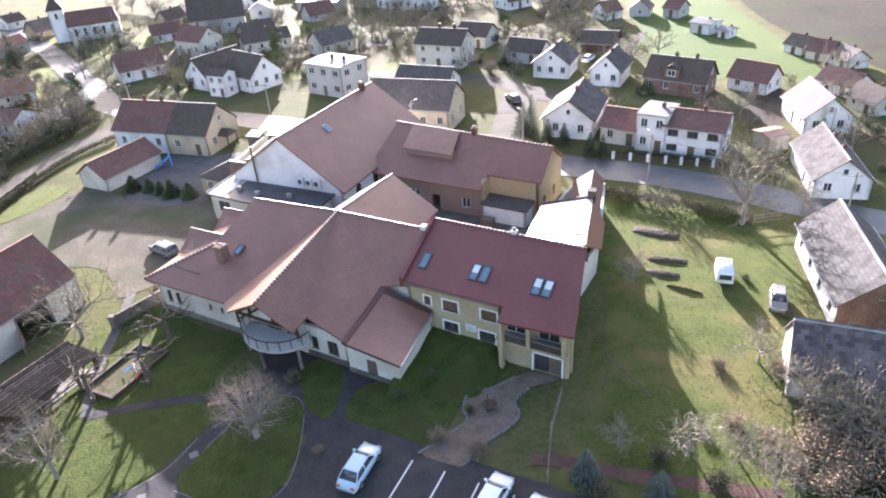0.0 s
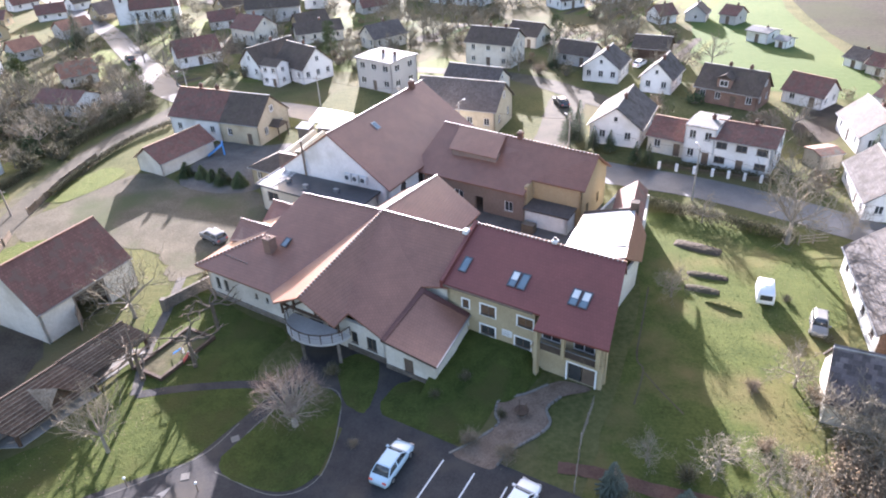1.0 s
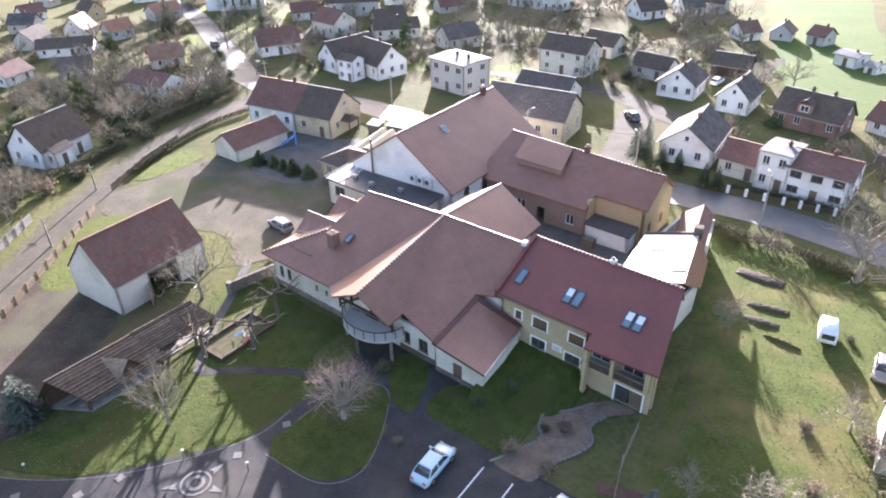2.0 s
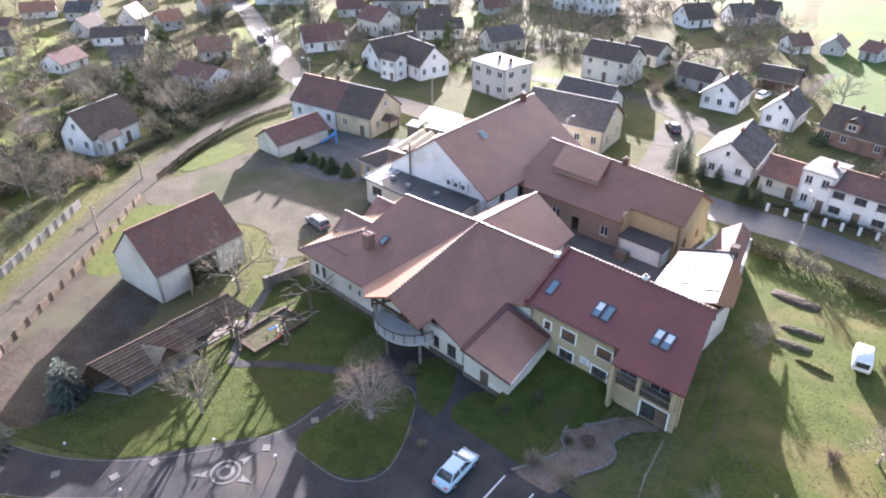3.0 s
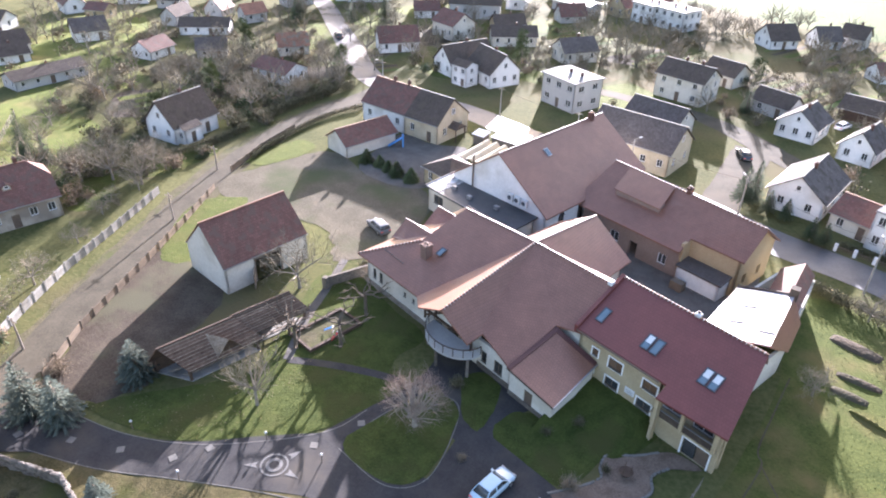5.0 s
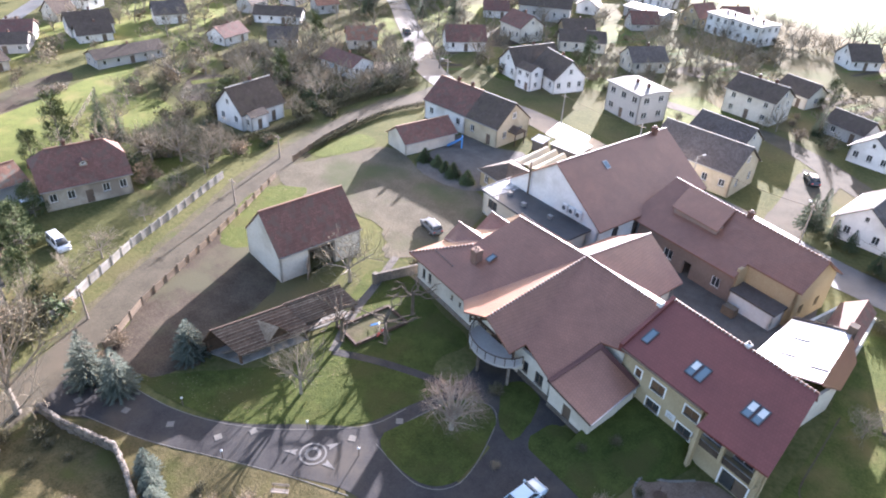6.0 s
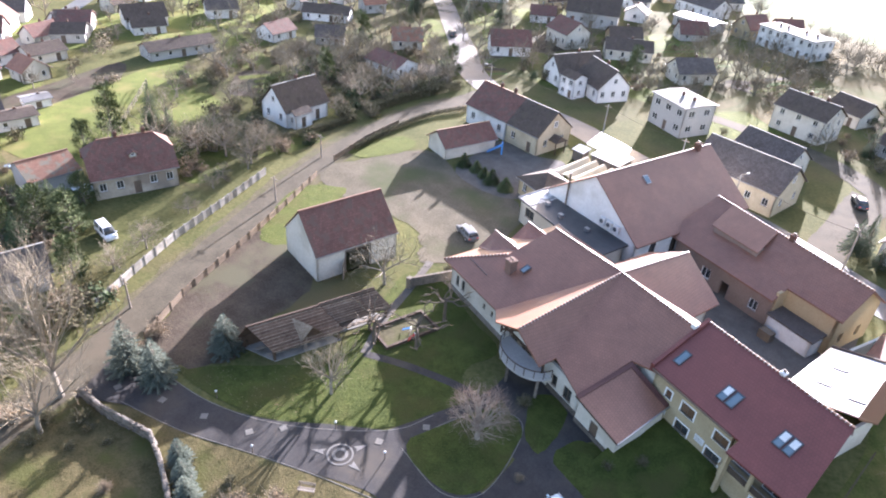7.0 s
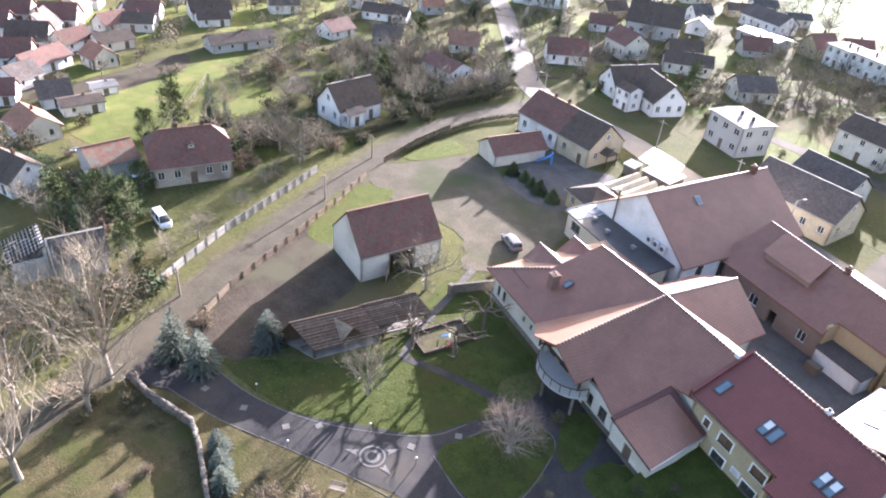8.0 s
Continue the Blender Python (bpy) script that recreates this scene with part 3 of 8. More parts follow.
strip("road", [(-190, 230), (-128, 174), (-104, 148), (-87, 129), (-75, 115.5), (-62, 107.8), (-46, 104.6), (-36, 100.8), (-24, 95.6), (-4, 88), (13, 79), (25, 74.6), (36, 68.6), (46, 61.5), (58, 54), (90, 36)],
      [6, 6, 6, 6.5, 6.5, 6.5, 6.5, 6.5, 6.5, 6.5, 7, 6.5, 6.5, 6.2, 6, 6], 0.018, M_STREET, "pale grey village street running past the hall", "road", jag=0.02)
strip("road", [(20.5, 102.5), (17.5, 106.4), (13.5, 110.5), (6.3, 118), (0.5, 122.6), (-5, 125.6), (-16, 128), (-30, 131)], [4.5, 5, 5.5, 5.5, 5, 4.5, 4, 3.5], 0.014, M_ROAD, "worn grey side street between houses", "road", jag=0.05)
strip("road", [(5.6, 83), (6, 91), (7.4, 101), (9.2, 112)], [6, 5.5, 6.5, 7], 0.016, M_ROAD, "worn paved lane up from the village street", "road", jag=0.08)
patch("gravel_yard", [(-66, 58), (-63.5, 64), (-60, 72), (-55.5, 75), (-47, 70), (-40, 71), (-33, 66), (-32, 55), (-33, 49.5), (-37.5, 46.5), (-40, 50), (-46, 53), (-56, 52.5), (-61, 53)],
      0.010, M_GRAVEL, "pale gravel yard used as a car park", "yard", jag=0.4)
patch("paved_yard", [(-49, 71), (-38, 69), (-34, 77), (-36.5, 87), (-43, 86.2), (-50, 87.6), (-50.5, 81)], 0.014, M_PAVE, "grey paved yard behind the hedge", "yard", jag=0.1)
patch("inner_court", [(-20, 44), (12, 44), (13, 76), (-14, 70)], 0.008, M_PAVE, "shaded paved court between the wings", "yard", closed_smooth=False)
patch("soil_bed", [(-60, 36.5), (-52.3, 38), (-46, 35.4), (-43.4, 31), (-43, 25), (-41.5, 20.6), (-41.4, 17), (-45, 13.9), (-49.6, 13.8), (-53, 19.8), (-56.6, 28.5)], 0.0105, M_PLOUGH, "bare dug soil between the lane and the barn", "garden bed", jag=0.4)
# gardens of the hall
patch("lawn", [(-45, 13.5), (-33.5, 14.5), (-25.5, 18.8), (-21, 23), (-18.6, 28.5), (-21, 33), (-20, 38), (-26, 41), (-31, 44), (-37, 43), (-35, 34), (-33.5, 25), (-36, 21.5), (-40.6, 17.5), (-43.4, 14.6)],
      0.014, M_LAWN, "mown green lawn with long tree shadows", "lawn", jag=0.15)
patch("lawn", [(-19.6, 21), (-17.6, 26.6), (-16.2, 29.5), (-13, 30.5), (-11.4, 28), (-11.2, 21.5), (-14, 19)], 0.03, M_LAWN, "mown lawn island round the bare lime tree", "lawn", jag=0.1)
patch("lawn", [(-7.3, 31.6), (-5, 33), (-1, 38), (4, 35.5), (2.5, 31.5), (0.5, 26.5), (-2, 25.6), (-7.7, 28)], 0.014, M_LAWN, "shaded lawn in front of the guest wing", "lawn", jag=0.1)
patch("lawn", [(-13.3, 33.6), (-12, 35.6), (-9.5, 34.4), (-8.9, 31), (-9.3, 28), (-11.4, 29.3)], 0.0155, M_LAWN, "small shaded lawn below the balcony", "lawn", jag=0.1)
patch("meadow", [(17, 66), (36, 60), (34, 40), (28, 30), (27, 10), (8, 10), (10, 24), (12, 32), (16, 48)], 0.010, M_MEADOW, "uneven green meadow beside the outbuilding", "lawn", jag=0.2)
patch("lawn", [(-64, 49), (-59, 54.5), (-57, 52), (-51.5, 42), (-53, 37.8), (-57.5, 36.5)], 0.013, M_LAWN, "grass verge beside the lane", "lawn", jag=0.3)
patch("lawn", [(-68.5, 66), (-65, 76), (-60, 74.5), (-63.5, 65)], 0.0145, M_LAWN, "grass patch at the yard gate", "lawn", jag=0.3)
patch("lawn", [(-43.5, 7.2), (-37.2, 9.0), (-30.6, 11.15), (-24.0, 13.2), (-18.2, 14.4), (-20, 0), (-36, -6)], 0.016, M_LEAFLAWN, "leaf-strewn lawn by the drive", "lawn", jag=0.3)
patch("lawn", [(-47.6, 5.4), (-44, 6.1), (-38.6, 6.2), (-33, 2.8), (-29, 0), (-28, -8), (-46, -16), (-46.8, -4)], 0.0175, M_LEAFLAWN, "brown leaf-strewn grass behind the stone wall", "lawn", jag=0.2)
# drive and car park
strip("driveway", [(-49.5, 8), (-44, 10.1), (-37.6, 11.0), (-31.3, 13.1), (-25.3, 15.9), (-19.5, 18.4), (-14, 19)], [6, 4.8, 4.0, 4.0, 5.8, 7.2, 9], 0.022, M_ASPHALT, "dark asphalt drive through the garden", "road")
patch("car_park", [(-17, 21), (-14, 13), (22, 5), (24, 17), (9.8, 21), (0.4, 24.7), (-8.4, 28.2), (-10.6, 27), (-10.9, 21)], 0.026, M_ASPHALT, "dark asphalt car park with white bay lines", "car park", closed_smooth=False)
strip("garden_path", [(-21, 20.5), (-19.2, 25), (-16.8, 30.5), (-16.3, 35), (-17.5, 39.5)], [2.6, 2.0, 1.8, 1.8, 1.8], 0.024, M_ASPHALT, "dark asphalt path to the terrace", "path")
patch("garden_path", [(-17, 33.2), (-14.5, 37), (-6, 34), (-7.4, 30.5), (-7.7, 26.9), (-11.4, 26.3), (-13, 30)], 0.0115, M_ASPHALT, "dark asphalt path around the lawn", "path")
strip("garden_path", [(-36.2, 47), (-34.5, 40), (-33.2, 34), (-31, 28)], 1.0, 0.02, M_PAVE, "narrow paved garden path", "path")
# shaded leg of the paved path, its shade painted with the darker asphalt colour
strip("garden_path", [(-31, 28), (-26, 29.5), (-20, 30.5), (-16.5, 30)], 1.0, 0.019, M_ASPHALT, "narrow paved garden path", "path")
PATH_EDGE = [(8.1, 33.7), (6.6, 33.2), (4.5, 31.7), (2.4, 30.8), (2.1, 29.1), (2.4, 27.9), (0.8, 26.0), (-1.1, 24.4), (1.2, 23.3), (2.5, 23.2), (3.5, 25.0), (5.8, 27.1), (6.7, 28.5), (6.4, 30.1), (7.5, 31.6), (10.3, 32.8)]
patch("garden_path", PATH_EDGE, 0.03, M_SAND, "curved sandy paved path to the entrance", "path", n=3)
rs = random.Random(9)
bowl = thing("fire_bowl", pose(4.3, 29.2, 0.09), "dark round fire bowl standing on the sandy path", "fire bowl")
bm = bmesh.new()
bmesh.ops.create_cone(bm, cap_ends=True, segments=16, radius1=0.35, radius2=0.62, depth=0.5, matrix=Matrix.Translation((0, 0, 0.28)))
part("bowl", bm, M_TIMBER, bowl)
bm = bmesh.new()
bmesh.ops.create_cone(bm, cap_ends=True, segments=12, radius1=0.42, radius2=0.42, depth=0.08, matrix=Matrix.Translation((0, 0, 0.04)))
part("foot", bm, M_STONE, bowl)
for q in range(3):
    bm = bmesh.new()
    box(bm, -0.03, 0.03, -0.03, 0.03, 0.5, 1.3, pose(0.4 * math.cos(q * 2.1), 0.4 * math.sin(q * 2.1), 0))
    part("tripod_leg", bm, M_TIMBER, bowl)
edge = tagged(new("path_edging"), "rough stone edging along the sandy path", "kerb", kind="structure")
SET = []
for k in range(3):
    bm = bmesh.new()
    box(bm, -0.17, 0.17, -0.1, 0.1, 0, 0.16)
    for v in bm.verts:
        v.co += Vector((rs.uniform(-0.03, 0.03), rs.uniform(-0.03, 0.03), rs.uniform(-0.02, 0.02)))
    me = bpy.data.meshes.new("edging_stone")
    bm.to_mesh(me)
    bm.free()
    me.materials.append(M_KERB)
    SET.append(me)
for part_of in (PATH_EDGE[1:8], PATH_EDGE[9:15]):
    line = smooth_line(part_of, 8)
    acc = 0.0
    for a, b in zip(line, line[1:]):
        acc += (b - a).length
        if acc > 0.3:
            acc = 0.0
            link("edging_stone", rs.choice(SET), edge, Matrix.Translation((b.x, b.y, 0)) @ Matrix.Rotation(math.atan2((b - a).y, (b - a).x), 4, "Z"))
M_BEDSOIL = mat("reddish_bark_mulch", (0.075, 0.043, 0.033), (0.13, 0.08, 0.06), 0.95, 0.6, 7.0, 0.7, 0.1, dist=0.08)
# fields
patch("field", [(35, 137), (43, 118), (49, 114.5), (62, 110), (66, 124), (66, 150), (66, 184), (74, 235), (50, 240), (43, 215), (41, 190), (39.5, 168), (37.5, 152)], 0.010, M_FIELD, "bright green winter crop field", "field", n=3)
patch("field", [(-62, 246), (-40, 240), (-20, 236), (0, 225), (18, 217), (38, 212), (44, 254), (70, 330), (-10, 350), (-60, 320)], 0.0105, M_FIELD, "pale green crop field behind the village", "field", n=3)
patch("field", [(74, 126), (95, 104), (200, 160), (160, 280), (84, 226), (69, 175)], 0.011, M_FARSOIL, "ploughed brown field", "field", n=3)
patch("field", [(96, 102), (140, 70), (260, 120), (205, 158)], 0.012, M_FIELD, "green field beyond the last houses", "field", n=3)
patch("field", [(-20, 140), (25, 134), (36, 168), (39, 230), (-10, 240)], 0.010, M_STUBBLE, "dry yellow allotment ground", "field", n=3)
patch("field", [(-108, 27), (-118, 33), (-121, 45), (-124, 57), (-129, 75), (-114, 68), (-98, 56), (-92, 44), (-94, 31)], 0.010, M_MEADOW, "rough green orchard meadow", "field", n=3)
patch("field", [(-122, 33.5), (-129, 37), (-131, 48), (-134, 64), (-125.5, 59), (-122, 45)], 0.0125, M_PLOUGH, "narrow ploughed strip", "field", n=3)
patch("field", [(-175, 60), (-150, 58), (-140, 110), (-170, 130)], 0.011, M_MEADOW, "pale meadow strips behind the gardens", "field", n=3)

rg = random.Random(3)
PLOTS = []
for k in range(160):
    zx0, zx1, zy0, zy1 = rg.choice(((-122, -76, 44, 108), (-110, -74, 100, 150), (-26, 30, 128, 190), (-70, -20, 124, 190), (-165, -112, 60, 140), (-130, -60, 150, 215), (34, 60, 84, 120), (-150, -100, 8, 50)))
    cx, cy, a = rg.uniform(zx0, zx1), rg.uniform(zy0, zy1), radians(rg.choice((-25, 65, 40, -10)))
    w, h = rg.uniform(4, 11), rg.uniform(6, 16)
    q = [(cx + x * math.cos(a) - y * math.sin(a), cy + x * math.sin(a) + y * math.cos(a)) for x, y in ((-w / 2, -h / 2), (w / 2, -h / 2), (w / 2, h / 2), (-w / 2, h / 2))]
    mt = rg.choice((M_LAWN, M_LAWN, M_LAWN, M_PLOUGH, M_STUBBLE))
    if any((cx - px) ** 2 + (cy - py) ** 2 < 110 for px, py in PLOTS):
        continue
    PLOTS.append((cx, cy))
    patch("garden_plot", q, -0.0005 + 0.0012 * (k % 6), mt, "garden plot of " + {"lawn": "rough grass", "ploughed_soil": "dug soil", "stubble_field": "dry stalks"}[mt.name], "garden", jag=0.25, n=4)

# long narrow beds of the far gardens
rn = random.Random(8)
for bx, by, ang, cnt in ((2, 158, 62, 7), (24, 150, 66, 6), (-22, 165, 58, 7), (10, 190, 60, 8), (-50, 178, 50, 7), (-104, 84, 60, 5), (-84, 124, 48, 5), (34, 196, 66, 6)):
    dx, dy = math.cos(radians(ang)), math.sin(radians(ang))
    for k in range(cnt):
        x, y, ln = bx + dy * k * 3.1, by - dx * k * 3.1, rn.uniform(12, 22)
        strip("garden_row", [(x - dx * ln / 2, y - dy * ln / 2), (x, y), (x + dx * ln / 2, y + dy * ln / 2)], rn.uniform(1.2, 2.2), 0.0118 + 0.0011 * (k % 2), rn.choice((M_LAWN, M_PLOUGH, M_LAWN, M_FIELD)), "long narrow bed in a far garden", "garden bed", jag=0.12)
# narrow ditches in the meadow and the bare bed behind the car park
for pts in ([(16.9, 49.5), (15.6, 43), (14.6, 37.7), (15.0, 35.8), (13.8, 31.4)], [(15.0, 35.8), (16.2, 33.4), (17.8, 30.7)]):
    strip("ditch", pts, 0.16, 0.0135, M_PLOUGH, "narrow dark ditch cut into the meadow", "ditch", jag=0.3)
strip("soil_border", [(7.4, 23.9), (10.1, 23.7), (15.2, 22.4), (20.0, 21.7), (25, 20.8)], [1.2, 1.2, 1.3, 1.2, 1.2], 0.0145, M_BEDSOIL, "reddish-brown bare border behind the car park", "garden bed", jag=0.12)
# kerb lines of the drive
for pts in ([(-45, 12.6), (-38, 13), (-31.5, 14.9), (-25.6, 18.4), (-21.4, 22), (-19.8, 25.6)], [(-44.4, 7.7), (-37.2, 9.0), (-30.6, 11.15), (-24.0, 13.2), (-18.2, 14.6)],
            [(-19.6, 20.4), (-14, 18.8), (-11, 21), (-11.2, 27), (-12.5, 30.4), (-15.4, 30), (-17.9, 26.4), (-19.6, 21.6)]):
    strip("kerb", pts, 0.08, 0.0, M_KERB, "low concrete edging of the drive", "kerb", thick=0.085)
# markings
bm = bmesh.new()
for i in range(6):
    a = Vector((-1.6 + i * 2.6, 23.6 - i * 1.02, layer(0.028)))
    d = Vector((-0.35, -0.94, 0))
    nrm = Vector((0.94, -0.35, 0)) * 0.06
    bm.faces.new([bm.verts.new(q) for q in (a - nrm, a + nrm, a + nrm + d * 5, a - nrm + d * 5)])
tagged(part("bay_lines", bm, M_WHITEPAINT), "white painted parking bay lines", "road marking", kind="structure")


M_MARK = mat("worn_marking", (0.11, 0.105, 0.097), (0.2, 0.19, 0.175), 0.9, 1.2, 8.0, 0.2, 0.2)


def compass(x, y, r, ang):
    """A painted ring with three arrow points on the drive."""
    th = thing("compass_marking", pose(x, y, layer(0.03), 0, 0, ang), "pale painted ring with three arrow points on asphalt", "road marking", kind="structure")
    for r0, r1 in ((0.86 * r, r), (0.36 * r, 0.6 * r)):
        bm = bmesh.new()
        a = [[bm.verts.new((q * math.cos(i * math.pi / 16), q * math.sin(i * math.pi / 16), 0)) for q in (r0, r1)] for i in range(32)]
        for i in range(32):
            b = a[(i + 1) % 32]
            bm.faces.new((a[i][0], a[i][1], b[1], b[0]))
        part("ring", bm, M_MARK, th)
    for k in (207, 63, -5):
        bm = bmesh.new()
        bm.faces.new([bm.verts.new(q) for q in ((1.15 * r, -0.27 * r, 0), (2.2 * r, 0, 0), (1.15 * r, 0.27 * r, 0), (1.28 * r, 0, 0))])
        part("arrow", bm, M_MARK, th, m=pose(0, 0, 0, 0, 0, k))


compass(-23.6, 16.3, 1.25, 0)
for x, y in ((-46.4, 8.6), (-41.6, 10.3), (-36.8, 11.5), (-32.0, 12.9), (-29.9, 15.2), (-21.8, 19.7), (-19.4, 23.9)):
    bm = bmesh.new()
    box(bm, -0.34, 0.34, -0.34, 0.34, 0, 0.012, pose(x, y, layer(0.0275), 0, 0, 40 + 5 * x))
    tagged(part("paving_inset", bm, M_KERB), "square pale concrete inset in the asphalt drive", "paving", "drive insets", kind="structure")

# ---- the hall and its wings ----
HALL = lambda name, label: thing(name, pose(0, 40, 0, 0, 0, -24), label, "building", "hall complex")


def walls(parent, name, segs, material, thick=0.35):
    """Upright walls from plan runs (x0, y0, x1, y1, height, openings), outer face on the right-hand side of the way."""
    bm = bmesh.new()
    for x0, y0, x1, y1, hh, ops in segs:
        d = Vector((x1 - x0, y1 - y0))
        panel(bm, Matrix.Translation((x0, y0, 0)) @ Matrix.Rotation(math.atan2(d.y, d.x), 4, "Z"), d.length, hh, ops, thick)
    bm_uv(bm)
    return part(name, bm, material, parent)


def fill_windows(parent, seg, **kw):
    x0, y0, x1, y1, hh, ops = seg
    m = Matrix.Translation((x0, y0, 0)) @ Matrix.Rotation(math.atan2(y1 - y0, x1 - x0), 4, "Z")
    for o in ops:
        window(parent, m @ Matrix.Translation((o[0], 0, o[2])), o[1] - o[0], o[3] - o[2], **kw)


def plate_roof(parent, polys, material, thick=0.2, name="roof_slope"):
    first = None
    for p in polys:
        bm = bmesh.new()
        slab(bm, p, thick)
        ob = part(name, bm, material, parent)
        first = first or ob
    return first


def roof_window(parent, x, y, w, l, plane, half_open=False):
    """A roof window lying on a slope; plane(x, y) gives its height, the slope falls towards -y."""
    z = plane(x, y)
    sl = math.degrees(math.atan2(plane(x, y + 1) - z, 1))
    m = pose(x, y, z, sl, 0, 0)
    bm = bmesh.new()
    for a in ((0, w, 0, 0.1), (0, w, l - 0.1, l), (0, 0.1, 0.1, l - 0.1), (w - 0.1, w, 0.1, l - 0.1)):
        box(bm, a[0], a[1], a[2], a[3], -0.02, 0.12)
    fr = part("roof_window", bm, M_FRAMEG, parent, "dark grey metal roof window frame", m)
    bm = bmesh.new()
    box(bm, 0.1, w - 0.1, 0.1, l - 0.1, 0.02, 0.07)
    part("pane", bm, M_SKYGLASS, fr)
    if half_open:
        bm = bmesh.new()
        box(bm, 0.12, w - 0.12, l * 0.45, l - 0.12, 0.075, 0.085)
        part("blind", bm, M_WHITEPAINT, fr, "pale blind")


# guest wing with the dark red roof
wing = HALL("guest_wing", "yellow two-storey guest wing with a dark red tiled roof")
RZ, RV = 9.4, 4.75
rp = lambda x, y: RZ - (RV - y) * 0.47
seg = (-3.0, -1.7, 6.3, -1.7, 6.1, [(1.7, 2.4, 4.0, 4.9), (3.7, 5.25, 3.85, 5.0), (7.6, 9.15, 3.95, 5.0), (1.55, 2.2, 2.0, 2.75), (3.65, 5.2, 1.55, 2.6), (7.35, 8.95, 1.5, 2.55)])
segE = (6.3, -2.0, 13.0, -2.0, 2.75, [(3.5, 6.1, 0.02, 2.0)])
walls(wing, "wall", [seg, segE, (6.3, -1.2, 13.0, -1.2, 6.0, [(0.5, 2.4, 2.9, 4.8), (3.6, 5.6, 2.9, 4.8)]), (13.0, -2.0, 10.6, 8.0, 5.2, []), (10.6, 8.0, -3.0, 8.0, 5.9, []), (-3.0, 8.0, -3.0, -1.7, 6.1, [])], M_YELLOW)
fill_windows(wing, seg[:5] + ([o for o in seg[5] if o[2] < 3.5],), trim=0.14, frame_mat=M_FRAMED)
fill_windows(wing, seg[:5] + ([o for o in seg[5] if o[2] > 3.3],), trim=0.14, frame_mat=M_FRAMED, glass=M_BROWNPANE)
fill_windows(wing, (6.3, -1.2, 13.0, -1.2, 6.0, [(0.5, 2.4, 2.9, 4.8), (3.6, 5.6, 2.9, 4.8)]))
bm = bmesh.new()
for x0, x1, z0, z1 in ((3.35, 3.5, 0, 2.15), (6.1, 6.25, 0, 2.15), (3.35, 6.25, 2.0, 2.15)):
    box(bm, 6.3 + x0, 6.3 + x1, -2.12, -1.95, z0, z1)
dr = part("entrance_door", bm, M_FRAMEW, wing, "white-framed glazed double entrance door")
for k in range(2):
    bm = bmesh.new()
    box(bm, 9.85 + k * 1.28, 11.05 + k * 1.28, -1.9, -1.82, 0.05, 1.98)
    part("leaf", bm, M_GLASS if k == 0 else M_FRAMED, dr)
bm = bmesh.new()
box(bm, 3.0, 4.05, -1.78, -1.7, 2.2, 2.9)
part("plaque", bm, M_WHITEPAINT, wing, "blank-looking white wall plaque with faint grey lines")
for i in range(4):
    bm = bmesh.new()
    box(bm, 3.12, 3.9 - 0.12 * (i % 2), -1.79, -1.779, 2.33 + i * 0.13, 2.37 + i * 0.13)
    part("plaque_line", bm, M_METAL, wing)
# gable ends of the wing
for x0, x1, sk in ((12.8, 13.1, 0.252), (-3.0, -2.7, 0.0)):
    pts = [(-1.7, 5.2), (8.0, 5.2), (8.0, 5.9), (RV, RZ - 0.2), (-1.7, 6.2)]
    bm = bmesh.new()
    a = [bm.verts.new((x0 - sk * (y + 2.3), y, z)) for y, z in pts]
    b = [bm.verts.new((x1 - sk * (y + 2.3), y, z)) for y, z in pts]
    bm.faces.new(a), bm.faces.new(b[::-1])
    for i in range(len(pts)):
        j = (i + 1) % len(pts)
        bm.faces.new((a[i], a[j], b[j], b[i]))
    part("gable", bm, M_YELLOW, wing)
rf = plate_roof(wing, [[(-3.2, -2.05, rp(0, -2.05)), (6.3, -2.05, rp(0, -2.05)), (6.3, RV, RZ), (-3.2, RV, RZ)],
                       [(7.0, -3.45, rp(0, -3.45)), (13.75, -3.15, rp(0, -3.15)), (12.1, RV, RZ), (6.3, RV, RZ), (6.3, -2.05, rp(0, -2.05)), (7.0, -2.05, rp(0, -2.05))],
                       [(11.2, 8.3, 5.9), (-3.2, 8.3, 5.9), (-3.2, RV, RZ), (12.1, RV, RZ)]], M_RED)
ridge_line(rf, (-3.2, RV, RZ), (12.1, RV, RZ))
bm = bmesh.new()
for a, b in (((-3.4, -2.05), (-3.4, RV)),):
    slab(bm, [(-3.6, -2.05, rp(0, -2.05) + 0.28), (-3.2, -2.05, rp(0, -2.05) + 0.28), (-3.2, RV, RZ + 0.28), (-3.6, RV, RZ + 0.28)], 0.9)
part("verge_wall", bm, M_RED, wing, "raised tiled verge between the two roofs")
for x, ho in ((-2.5, False), (2.75, True), (3.72, False), (8.75, True), (9.72, True)):
    roof_window(wing, x, -0.45, 0.85, 1.75, rp, ho)
for y0, z in ((-2.15, rp(0, -2.05) - 0.2),):
    bm = bmesh.new()
    box(bm, -3.2 if y0 > -3 else 6.3, 6.3 if y0 > -3 else 14.55, y0 - 0.08, y0 + 0.06, z, z + 0.12)
    part("gutter", bm, M_FRAMED, rf)
